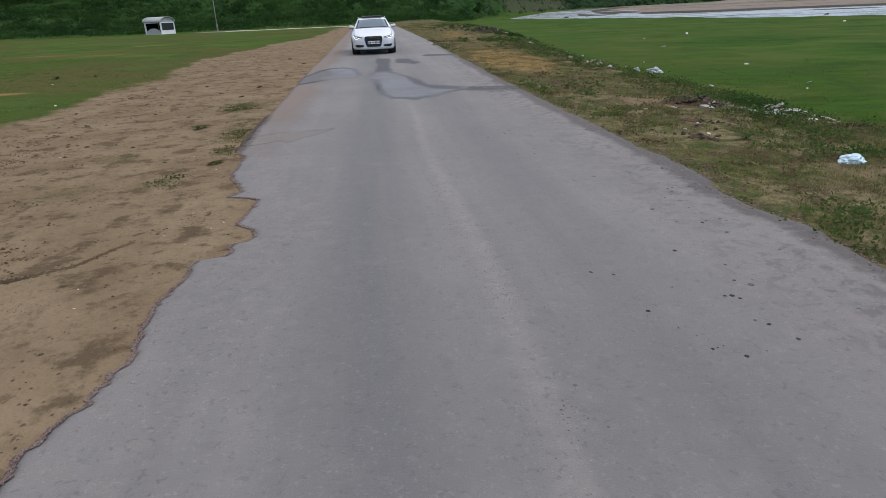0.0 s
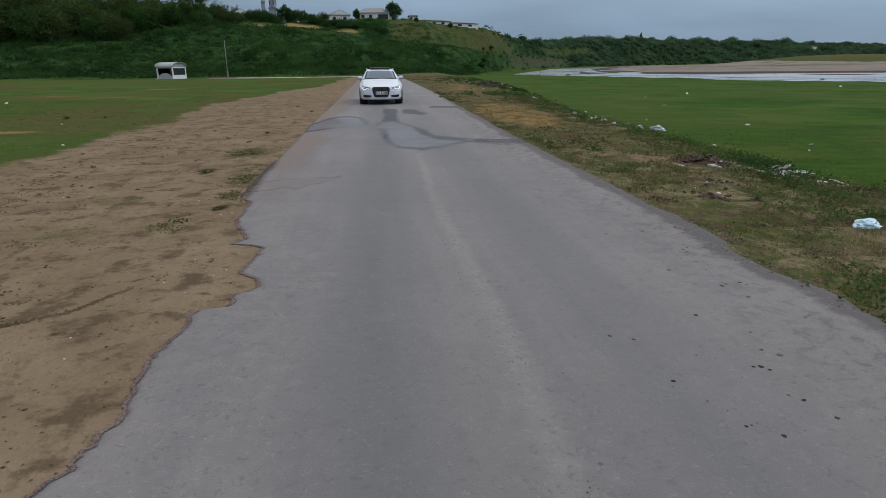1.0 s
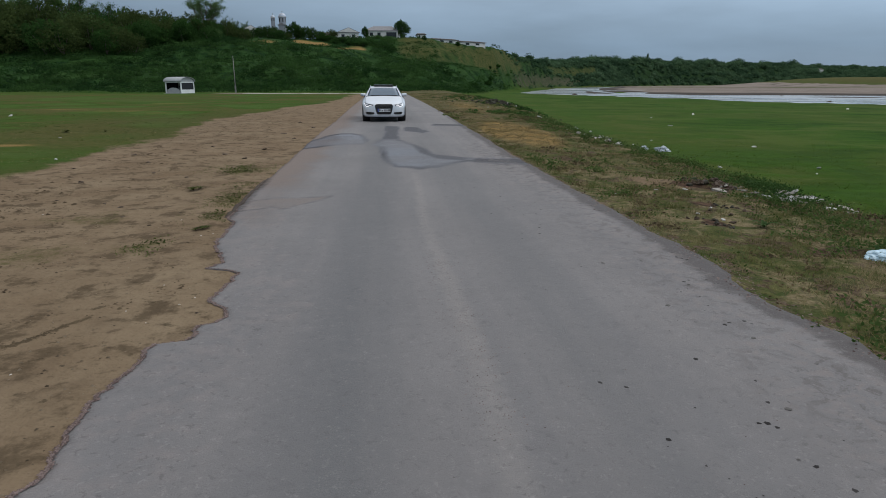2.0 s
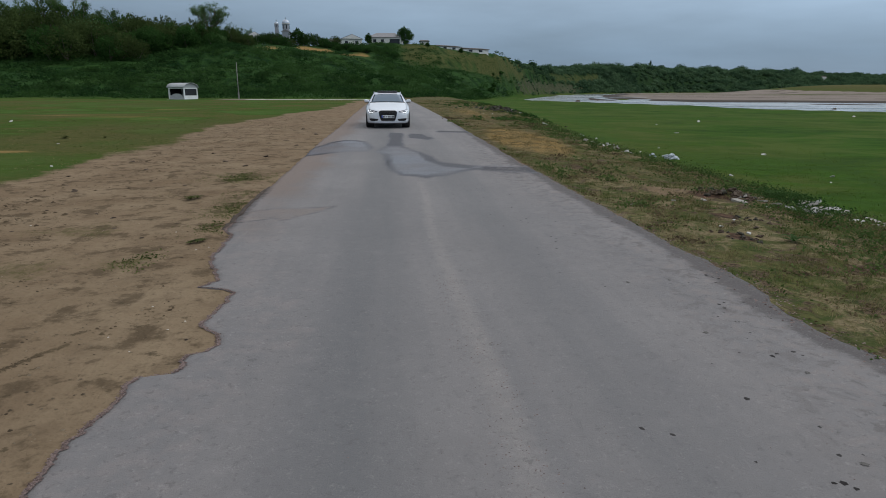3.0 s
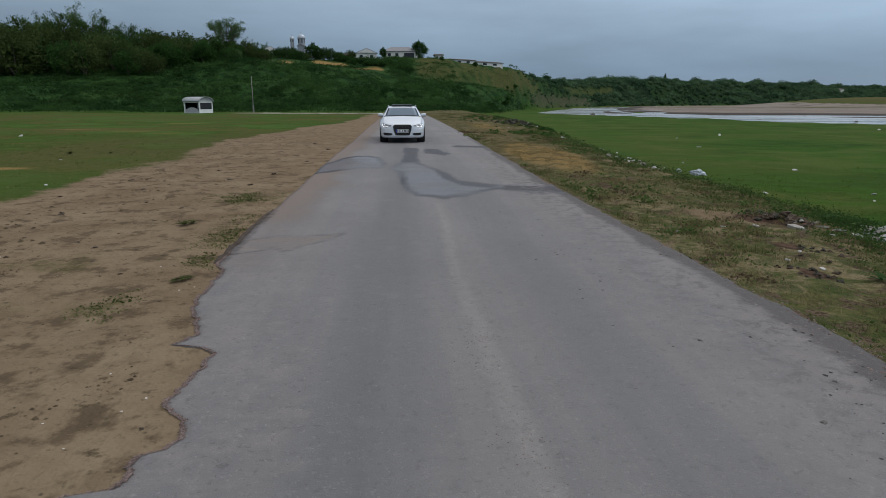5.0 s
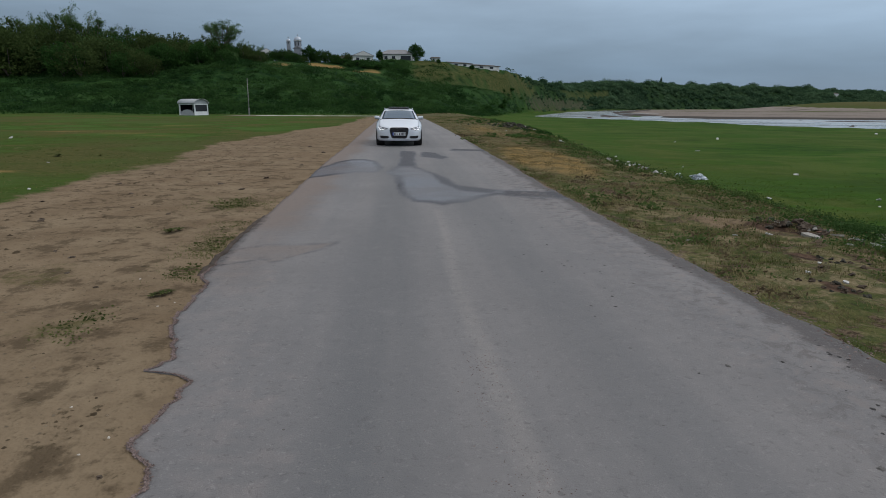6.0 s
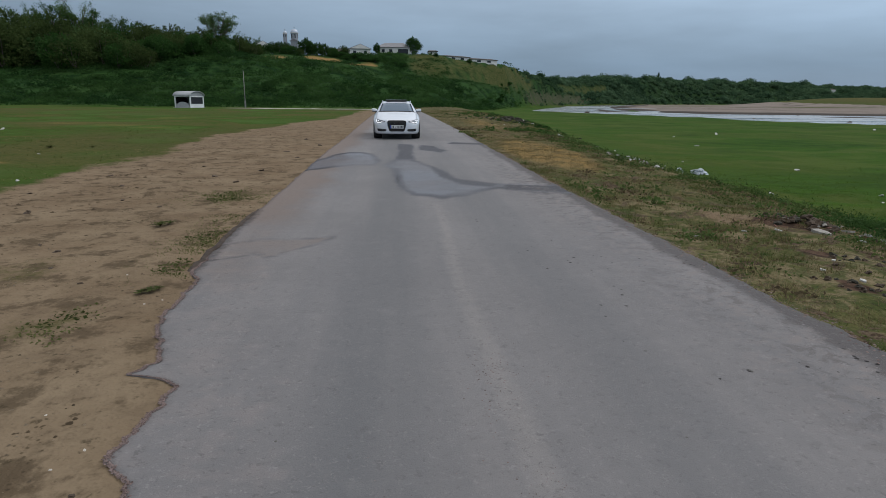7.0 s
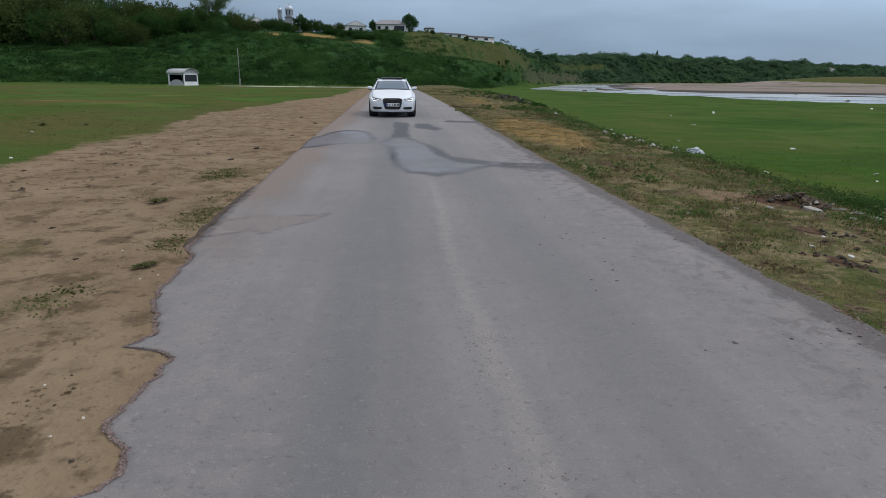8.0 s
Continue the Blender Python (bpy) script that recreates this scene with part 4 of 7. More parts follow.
        yy = u * T[:, 0, 1] + v * T[:, 1, 1] + (1 - u - v) * T[:, 2, 1]
        return float(yy[ok].min())

    def on_nose(name, outline, mat, parent, proud=.012, thick=.03, label="", ring=0.0, smooth=False):
        """A piece cut to an outline (x, z) and laid on the nose; with ring, only a rim of that width."""
        bm = bmesh.new()
        c = Vector((sum(p[0] for p in outline) / len(outline), 0, sum(p[1] for p in outline) / len(outline)))
        pts = []
        for (x0, z0), (x1, z1) in zip(outline, outline[1:] + outline[:1]):
            k = max(1, int(math.hypot(x1 - x0, z1 - z0) / .05))
            pts += [(x0 + (x1 - x0) * s / k, z0 + (z1 - z0) * s / k) for s in range(k)]
        rad = max(math.hypot(x - c.x, z - c.z) for x, z in pts)
        shells = []
        steps = (1.0, 1 - ring / rad * 1.6) if ring else (1.0, .75, .5, .25)
        for s in steps:
            loop = []
            for x, z in pts:
                X_, Z_ = c.x + (x - c.x) * s, c.z + (z - c.z) * s
                loop.append(bm.verts.new((X_, nose_y(X_, Z_) - proud, Z_)))
            shells.append(loop)
        for a, b in zip(shells[:-1], shells[1:]):
            for i in range(len(pts)):
                k = (i + 1) % len(pts)
                bm.faces.new((a[i], a[k], b[k], b[i]))
        if not ring:
            bm.faces.new(shells[-1])
        geo = bmesh.ops.extrude_face_region(bm, geom=bm.faces[:])
        bmesh.ops.translate(bm, verts=[v for v in geo["geom"] if isinstance(v, bmesh.types.BMVert)], vec=(0, thick, 0))
        return part(name, bm, mat, parent, label, smooth)

    def mirror(outline):
        return [(-x, z) for x, z in outline][::-1]

    # grille with its bright frame, bars and number plate
    half = [(.388, .655), (.368, .545), (.302, .345), (.272, .318), (.22, .308)]
    crown_ = [(.27, .740), (.335, .730), (.373, .702)]
    hexa = crown_ + half + [(-x, z) for x, z in half[::-1]] + [(-x, z) for x, z in crown_[::-1]]
    grille = on_nose("grille", hexa, GLOSSBLACK, car, .012, .03, "black trapezoid radiator grille")
    on_nose("grille_frame", hexa, CHROME, grille, .022, .03, "thin chrome grille surround", ring=.011)
    for z in (.335, .370, .405, .44, .475, .51, .545, .585, .625, .665, .70):
        w = float(np.interp(z, [.30, .345, .545, .655, .70, .74], [.20, .285, .352, .370, .350, .26]))
        bm = bmesh.new()
        box(bm, -w, w, nose_y(0, z) - .026, nose_y(0, z) + .0, z - .007, z + .007, .003)
        part("grille_bar", bm, BLACK, grille)
    plate = new("number_plate")
    plate.parent = car
    yp = nose_y(0, .48) - .055
    bm = bmesh.new()
    box(bm, -.268, .268, yp + .006, yp + .035, .418, .548, .004)
    part("plate_holder", bm, BLACK, plate)
    bm = bmesh.new()
    box(bm, -.215, .26, yp, yp + .008, .428, .542, .003)
    part("plate_field", bm, PLATE_W, plate, "white number plate with dark bars")
    bm = bmesh.new()
    box(bm, -.26, -.2155, yp, yp + .008, .428, .542, .003)
    part("plate_band", bm, PLATE_B, plate)
    for x in (-.185, -.13, .01, .075, .125, .18, .232):
        bm = bmesh.new()
        box(bm, x - .017, x + .017, yp - .003, yp + .002, .448, .522)
        part("plate_bar", bm, PLATE_T, plate)
    bm = bmesh.new()
    bmesh.ops.create_cone(bm, cap_ends=True, segments=16, radius1=.022, radius2=.022, depth=.004, matrix=Matrix.Translation((-.065, yp - .001, .48)) @ Matrix.Rotation(radians(90), 4, "X"))
    part("plate_seal", bm, LAMP_IN, plate, "round grey seal")
    # plain emblem, its bright chrome shine put into a white colour
    bm = bmesh.new()
    for k in range(24):
        a = 2 * math.pi * k / 24
        bm.verts.new((.142 * math.copysign(abs(math.cos(a)) ** .6, math.cos(a)), nose_y(0, .64) - .045, .640 + .045 * math.copysign(abs(math.sin(a)) ** .8, math.sin(a))))
    bm.verts.ensure_lookup_table()
    f = bm.faces.new(bm.verts[:])
    bmesh.ops.inset_region(bm, faces=[f], thickness=.019, use_boundary=True)
    bmesh.ops.delete(bm, geom=[f], context="FACES")
    ex = bmesh.ops.extrude_face_region(bm, geom=bm.faces[:])
    bmesh.ops.translate(bm, verts=[v for v in ex["geom"] if isinstance(v, bmesh.types.BMVert)], vec=(0, .012, 0))
    part("emblem", bm, PLATE_W, car, "plain oval emblem, chrome shine painted white")

    lamp = [(.445, .702), (.475, .655), (.575, .652), (.63, .618), (.68, .606), (.75, .612), (.80, .640), (.832, .70), (.838, .772), (.80, .768), (.70, .750), (.58, .728)]
    glow_path = [(.478, .672), (.578, .668), (.637, .634), (.685, .622), (.742, .628), (.785, .654), (.812, .70), (.818, .752)]
    fog = [(.395, .362), (.43, .398), (.60, .408), (.75, .412), (.778, .388), (.755, .345), (.66, .305), (.45, .312), (.42, .335)]

    def strip_on_nose(name, path, width, centre, mat, parent, label):
        """A narrow band laid on the nose along a path (x, z), growing towards a centre."""
        bm = bmesh.new()
        prev = None
        for x, z in path:
            d = Vector((centre[0] - x, centre[1] - z)).normalized() * width
            row = [bm.verts.new((x_, nose_y(x_, z_) - .016, z_)) for x_, z_ in ((x, z), (x + d.x, z + d.y))]
            if prev:
                bm.faces.new((prev[0], prev[1], row[1], row[0]))
            prev = row
        ex = bmesh.ops.extrude_face_region(bm, geom=bm.faces[:])
        bmesh.ops.translate(bm, verts=[v for v in ex["geom"] if isinstance(v, bmesh.types.BMVert)], vec=(0, .012, 0))
        return part(name, bm, mat, parent, label)
    for flip in (False, True):
        g = mirror if flip else (lambda o: o)
        hl = on_nose("headlight", g(lamp), LAMP_IN, car, .006, .02, "slanted headlight with lit daytime strip")
        on_nose("lamp_rim", g(lamp), BLACK, hl, .012, .02, ring=.012)
        strip_on_nose("daytime_strip", [(-x, z) for x, z in glow_path] if flip else glow_path, .020, (-.66 if flip else .66, .70), DRL, hl, "bright white daytime strip")
        xm = -.715 if flip else .715
        bm = bmesh.new()
        bmesh.ops.create_uvsphere(bm, u_segments=16, v_segments=10, radius=.042, matrix=Matrix.Translation((xm, nose_y(xm, .69) + .012, .69)))
        part("projector", bm, CHROME, hl, smooth=True)
        fi = on_nose("air_intake", g(fog), BLACK, car, .008, .02, "black lower air intake")
        for z in (.332, .356, .380):
            bm = bmesh.new()
            xa, xb = (.48, .64)
            if flip:
                xa, xb = -xb, -xa
            yy = nose_y((xa + xb) / 2, z)
            box(bm, xa, xb, yy - .018, yy, z - .006, z + .006, .002)
            part("intake_slat", bm, GLOSSBLACK, fi)
        xf = -.695 if flip else .695
        bm = bmesh.new()
        bmesh.ops.create_cone(bm, cap_ends=True, segments=20, radius1=.045, radius2=.045, depth=.03,
                              matrix=Matrix.Translation((xf, nose_y(xf, .358) - .012, .358)) @ Matrix.Rotation(radians(90), 4, "X"))
        part("fog_lamp", bm, GLOSSBLACK, fi, "round dark fog lamp")
        bm = bmesh.new()
        bmesh.ops.create_cone(bm, cap_ends=False, segments=20, radius1=.050, radius2=.047, depth=.034,
                              matrix=Matrix.Translation((xf, nose_y(xf, .358) - .014, .358)) @ Matrix.Rotation(radians(90), 4, "X"))
        part("chrome_ring", bm, CHROME, fi, "thin chrome ring")
        # door mirrors
        s = -1 if flip else 1
        bm = bmesh.new()
        bmesh.ops.create_uvsphere(bm, u_segments=20, v_segments=12, radius=1)
        for v in bm.verts:
            u = Vector([math.copysign(abs(c_) ** .72, c_) for c_ in v.co])
            taper = .78 + .22 * (s * u.x * .5 + .5) if u.z < 0 else 1.0
            v.co = Vector((s * .905 + .112 * u.x, 1.74 + (.085 if u.y < 0 else .03) * u.y, 1.083 + .066 * u.z * taper + .012 * s * u.x))
        mir = part("mirror", bm, PAINT, car, "white door mirror", smooth=True)
        bm = bmesh.new()
        box(bm, min(s * .80, s * .99), max(s * .80, s * .99), 1.665, 1.765, 1.012, 1.034, .008)
        part("mirror_foot", bm, BLACK, mir, "black lower mirror shell")
        bm = bmesh.new()
        box(bm, min(s * .82, s * .99), max(s * .82, s * .99), 1.768, 1.774, 1.035, 1.13, .002)
        part("mirror_glass", bm, CHROME, mir)
        # roof rails, sill line, tail lamp, handles
        bm = bmesh.new()
        for ya, yb, za, zb_ in ((2.15, 2.35, 1.40, 1.44), (2.35, 3.9, 1.44, 1.435), (3.9, 4.15, 1.435, 1.37)):
            r = bmesh.ops.create_cube(bm, size=1)["verts"]
            for v in r:
                top_ = v.co.z > 0
                back = v.co.y > 0
                v.co = Vector((s * .585 + v.co.x * .03, yb if back else ya, (zb_ if back else za) + (.028 if top_ else .0)))
        part("roof_rail", bm, CHROME, car, "silver roof rail")
        bm = bmesh.new()
        box(bm, min(s * .60, s * .90), max(s * .60, s * .90), 4.72, 4.80, .80, .93, .015)
        part("tail_lamp", bm, TAILRED, car)
        for yh in (2.45, 3.45):
            bm = bmesh.new()
            box(bm, min(s * .925, s * .955), max(s * .925, s * .955), yh, yh + .2, .83, .86, .008)
            part("door_handle", bm, PAINT, car)
        for yd in (1.55, 2.66, 3.62):
            bm = bmesh.new()
            box(bm, min(s * .925, s * .9405), max(s * .925, s * .9405), yd, yd + .008, .28, .78)
            part("door_seam", bm, BLACK, car)
    # lower lip, bonnet seam, sunroof, wipers
    bm = bmesh.new()
    prev = None
    for x in np.linspace(-.70, .70, 25):
        y0 = float(np.interp(abs(x), [0, .40, .50, .60, .70], [.03, .045, .07, .13, .26]))
        ring_ = [bm.verts.new((x, y0 + dy, z)) for dy, z in ((-.012, .262), (-.02, .24), (.015, .212), (.07, .215), (.05, .262))]
        if prev:
            for i in range(5):
                bm.faces.new((prev[i], prev[(i + 1) % 5], ring_[(i + 1) % 5], ring_[i]))
        prev = ring_
    part("lower_lip", bm, PAINT, car)
    for s in (-1, 1):
        bm = bmesh.new()
        prev = None
        for y in np.linspace(.50, 1.29, 24):
            h = car_profile(y)
            x, z = h[9]
            x2, z2 = h[8]
            row = [bm.verts.new((s * (x + d), y, z + (z2 - z) / (x2 - x) * d + .0015)) for d in (.0, .007)]
            if prev:
                bm.faces.new((prev[0], prev[1], row[1], row[0]))
            prev = row
        ex = bmesh.ops.extrude_face_region(bm, geom=bm.faces[:])
        bmesh.ops.translate(bm, verts=[v for v in ex["geom"] if isinstance(v, bmesh.types.BMVert)], vec=(0, 0, -.004))
        part("bonnet_seam", bm, BLACK, car)
    bm = bmesh.new()
    box(bm, -.44, .44, 2.20, 2.95, 1.445, 1.490, .012)
    for v in bm.verts:
        v.co.z += .022 * (v.co.y - 2.20) / .75
    part("sunroof", bm, GLOSSBLACK, car, "raised dark glass sunroof")
    # black cowl below the glass, dark bands along the pillars
    bm = bmesh.new()
    prev = None
    for x, z in car_profile(1.30)[9:] + [(-x, z) for x, z in car_profile(1.30)[9:-1][::-1]]:
        row = [bm.verts.new((x, y_, z + dz)) for y_, dz in ((1.300, .003), (1.350, .027))]
        if prev:
            bm.faces.new((prev[0], prev[1], row[1], row[0]))
        prev = row
    ex = bmesh.ops.extrude_face_region(bm, geom=bm.faces[:])
    bmesh.ops.translate(bm, verts=[v for v in ex["geom"] if isinstance(v, bmesh.types.BMVert)], vec=(0, 0, -.012))
    part("scuttle", bm, BLACK, car)
    for s in (-1, 1):
        bm = bmesh.new()
        prev = None
        for y in np.linspace(1.33, 1.99, 20):
            h = car_profile(y)
            (xa, za), (xb, zb_) = h[10], h[11]
            row = [bm.verts.new((s * (xa + (xb - xa) * f_), y - .006, za + (zb_ - za) * f_ + .006)) for f_ in (-.02, .10)]
            if prev:
                bm.faces.new((prev[0], prev[1], row[1], row[0]))
            prev = row
        ex = bmesh.ops.extrude_face_region(bm, geom=bm.faces[:])
        bmesh.ops.translate(bm, verts=[v for v in ex["geom"] if isinstance(v, bmesh.types.BMVert)], vec=(0, .008, -.008))
        part("pillar_band", bm, BLACK, car)
    for x0, x1 in ((-.55, .02), (.08, .6)):
        bm = bmesh.new()
        box(bm, x0, x1, 1.345, 1.36, 1.052, 1.064, .003)
        part("wiper", bm, BLACK, car)
    bm = bmesh.new()
    box(bm, -.085, .085, 1.93, 2.0, 1.28, 1.335, .012)
    part("interior_mirror", bm, BLACK, car)
    # wheels
    for wx in (-1, 1):
        for ya in (FRONT_AXLE, REAR_AXLE):
            rot = Matrix.Translation((wx * .805, ya, WHEEL_R)) @ Matrix.Rotation(radians(90), 4, "Y")
            bm = bmesh.new()
            bmesh.ops.create_cone(bm, cap_ends=True, segments=20, radius1=.07, radius2=.06, depth=.16, matrix=rot)
            wheel = part("wheel", bm, ALLOY, car)
            sect = [(.235, -.105), (.30, -.118), (.335, -.108), (.345, -.07), (.346, 0), (.345, .07), (.335, .108), (.30, .118), (.235, .105)]
            bm = bmesh.new()
            rows_ = []
            for k in range(40):
                a = 2 * math.pi * k / 40
                rows_.append([bm.verts.new(rot @ Vector((r * math.cos(a), r * math.sin(a), w))) for r, w in sect])
            for k in range(40):
                a, b = rows_[k], rows_[(k + 1) % 40]
                for i in range(len(sect)):
                    q = (i + 1) % len(sect)
                    bm.faces.new((a[i], a[q], b[q], b[i]))
            part("tyre", bm, RUBBER, wheel, "black rubber tyre", smooth=True)
            bm = bmesh.new()
            bmesh.ops.create_cone(bm, cap_ends=False, segments=40, radius1=.238, radius2=.238, depth=.20, matrix=rot)
            for k in range(10):
                mm = rot @ Matrix.Rotation(2 * math.pi * k / 10 + (.06 if k % 2 else -.06), 4, "Z") @ Matrix.Translation((.14, 0, wx * .06))
                bmesh.ops.create_cube(bm, size=1, matrix=mm @ Matrix.Diagonal((.19, .035, .03, 1)))
            part("rim", bm, ALLOY, wheel, "silver spoked alloy rim")
            bm = bmesh.new()
            segs = 28
            for r0, r1, x0, x1 in ((.365, .402, .939, .939), (.402, .402, .939, .90), (.365, .365, .939, .60)):
                prev = None
                for k in range(segs + 1):
                    a = radians(-12) + radians(204) * k / segs
                    ca, sa_ = math.cos(a), math.sin(a)
                    row = [bm.verts.new((wx * min(xx, float(np.interp(ya + r_ * ca, CAR_Y, CAR['wm'])) * (1.0 if WHEEL_R + r_ * sa_ < .68 else .985) + .003), ya + r_ * ca, WHEEL_R + r_ * sa_)) for r_, xx in ((r0, x0), (r1, x1))]
                    if prev:
                        bm.faces.new((prev[0], prev[1], row[1], row[0]))
                    prev = row
            part("wheel_arch", bm, PAINT, car)
            bm = bmesh.new()
            bmesh.ops.create_cone(bm, cap_ends=True, segments=28, radius1=.374, radius2=.374, depth=.26, matrix=Matrix.Translation((wx * .72, ya, WHEEL_R + .01)) @ Matrix.Rotation(radians(90), 4, "Y"))
            bmesh.ops.delete(bm, geom=[f for f in bm.faces if abs(f.calc_center_median().x) > .83 and len(f.verts) > 8], context="FACES")
            part("wheel_house", bm, BLACK, car)
    # cabin
    bm = bmesh.new()
    box(bm, -.80, .80, 1.35, 4.4, .22, .30, .02)
    part("cabin_floor", bm, CLOTH, car)
    bm = bmesh.new()
    box(bm, -.72, .72, 1.40, 1.85, .72, .97, .04)
    part("dashboard", bm, CLOTH, car)
    for x, y in ((-.38, 2.3), (.38, 2.3), (-.38, 3.2), (.38, 3.2)):
        bm = bmesh.new()
        box(bm, x - .25, x + .25, y, y + .5, .32, .52, .05)
        box(bm, x - .24, x + .24, y + .42, y + .56, .48, 1.04, .05)
        box(bm, x - .12, x + .12, y + .46, y + .56, 1.06, 1.22, .04)
        part("seat", bm, CLOTH, car)
    return car


car = make_car()
car.matrix_basis = pose(0.075, 25.2, 0.012)

# ---- vegetation ----
rng = np.random.default_rng(7)
LEAF_DARK = leafy("bush_leaves", (0.015, 0.044, 0.012), (0.058, 0.132, 0.032), 0.16, speckle=0.45)
LEAF_OLIVE = leafy("olive_leaves", (0.022, 0.040, 0.012), (0.086, 0.124, 0.038), 0.18, speckle=0.45)
LEAF_FRESH = leafy("fresh_leaves", (0.044, 0.094, 0.028), (0.125, 0.200, 0.078), 0.3, glow=0.6)
# distance haze put into the leaf colour: paler and bluer than the near foliage
LEAF_HAZED = leafy("far_wood_leaves", (0.028, 0.066, 0.034), (0.098, 0.168, 0.086), 0.045, speckle=0.4)
LEAF_MID = leafy("mid_green_leaves", (0.023, 0.060, 0.016), (0.070, 0.128, 0.036), 0.3)
HERB = leafy("slope_herbs", (0.016, 0.048, 0.012), (0.041, 0.094, 0.024), 0.05, speckle=0.18)
SCRUB = leafy("slope_scrub", (0.014, 0.044, 0.012), (0.040, 0.092, 0.024), 0.06, speckle=0.2, glow=0.6)
BARK = plain("grey_bark", (0.10, 0.085, 0.07), 0.9, scale=3.0, bump=0.4)
GRASS_G = leafy("green_grass_blades", (0.042, 0.083, 0.012), (0.104, 0.145, 0.027), 0.35, 0.7, 0.5)
GRASS_D = leafy("straw_grass_blades", (0.11, 0.094, 0.042), (0.30, 0.245, 0.135), 0.5, 0.8)
GRASS_O = leafy("olive_verge_blades", (0.045, 0.072, 0.018), (0.130, 0.142, 0.046), 0.9, 0.7, 0.4)
GRASS_F = leafy("olive_field_blades", (0.031, 0.053, 0.012), (0.085, 0.103, 0.029), 0.5, 0.7, 0.4)
TUFT = leafy("verge_tuft_leaves", (0.040, 0.078, 0.020), (0.117, 0.165, 0.054), 1.2, 0.7, 0.4)
DEAD_D = leafy("dark_dead_stems", (0.045, 0.034, 0.020), (0.21, 0.165, 0.098), 1.6, 0.9, 0.5)
HERB_V = leafy("verge_herb_leaves", (0.040, 0.072, 0.018), (0.101, 0.136, 0.044), 0.8, 0.7, 0.5)
DEAD = leafy("dead_leaf_litter", (0.060, 0.046, 0.026), (0.20, 0.155, 0.090), 1.5, 0.9, 0.6)
WEED = leafy("weed_leaves", (0.050, 0.068, 0.022), (0.150, 0.160, 0.062), 3.0, 0.7)


def leaf_quads(c, size, flat=0.0):
    """Leaf sprays: one bent four-cornered spray at each centre c, turned at random. Returns vertices and faces."""
    n = len(c)
    a = rng.normal(size=(n, 3))
    a[:, 2] *= 1 - flat
    a /= np.linalg.norm(a, axis=1)[:, None]
    b = np.cross(a, rng.normal(size=(n, 3)))
    b /= np.linalg.norm(b, axis=1)[:, None] + 1e-9
    s = (np.asarray(size) * rng.uniform(0.6, 1.3, n))[:, None]
    k = np.cross(a, b) * s * 0.25
    v = np.stack([c - a * s, c + b * s * 0.55 + k, c + a * s, c - b * s * 0.55 + k], 1).reshape(-1, 3)
    return v, np.arange(4 * n).reshape(n, 4)


def lump(n, rx, ry_, rz):
    """Points of an uneven crown: several overlapping clumps, denser towards their skins."""
    k = max(3, int(n / 45))
    cc = rng.normal(size=(k, 3))
    cc /= np.linalg.norm(cc, axis=1)[:, None]
    cc *= rng.uniform(0.25, 0.80, (k, 1))
    w = rng.integers(0, k, n)
    d = rng.normal(size=(n, 3))
    d /= np.linalg.norm(d, axis=1)[:, None]
    p = cc[w] + d * (rng.uniform(0.20, 0.48, k)[w] * rng.uniform(0.5, 1.0, n) ** 0.5)[:, None]
    return p * np.array([rx, ry_, rz])


def stuff_mesh(name, parts_, mat, label, category, smooth=False):
    v, f, o = [], [], 0
    for pv, pf in parts_:
        v.append(pv)
        f.append(pf + o)
        o += len(pv)
    v, f = np.vstack(v), np.vstack(f)
    me = bpy.data.meshes.new(name)
    k = f.shape[1]
    me.vertices.add(len(v))
    me.vertices.foreach_set("co", v.astype(np.float32).ravel())
    me.loops.add(f.size)
    me.loops.foreach_set("vertex_index", f.astype(np.int32).ravel())
    me.polygons.add(len(f))
    me.polygons.foreach_set("loop_start", np.arange(0, f.size, k, dtype=np.int32))
    me.update(calc_edges=True)
    me.materials.append(mat)
    if smooth:
        me.polygons.foreach_set("use_smooth", np.ones(len(me.polygons), bool))
    return tagged(new(name, me), label, category, kind="stuff")


def on_slope(n, x0, x1, y0, y1, t0, t1, keep=None):
    """Places scattered over the bluff between two heights of its slope."""
    out = []
    tries = 0
    while sum(len(o) for o in out) < n and tries < 60:
        tries += 1
        x, y = rng.uniform(x0, x1, 4 * n), rng.uniform(y0, y1, 4 * n)
        t, _ = hill_t(x, y)
        ok = (t >= t0) & (t <= t1)
        if keep is not None:
            ok &= keep(x, y, t)
        out.append(np.column_stack([x[ok], y[ok]]))
    p = np.vstack(out)[:n]
    return np.column_stack([p, ground_z(p[:, 0], p[:, 1])])


ico = bmesh.new()
bmesh.ops.create_icosphere(ico, subdivisions=1, radius=1)
ICO_V = np.array([tuple(v.co) for v in ico.verts])
ICO_F = np.array([[v.index for v in f.verts] for f in ico.faces])
ico.free()


def bare_scarp(x, t):
    """Where the worn soil of the scarp shows."""
    return ((np.abs(x + 30.3) < 5) & (np.abs(t - 0.79) < 0.12)) | ((x > -26) & (x < -3) & (np.abs(t - np.interp(x, [-26, -16, -4], [0.93, 0.80, 0.64])) < 0.09))


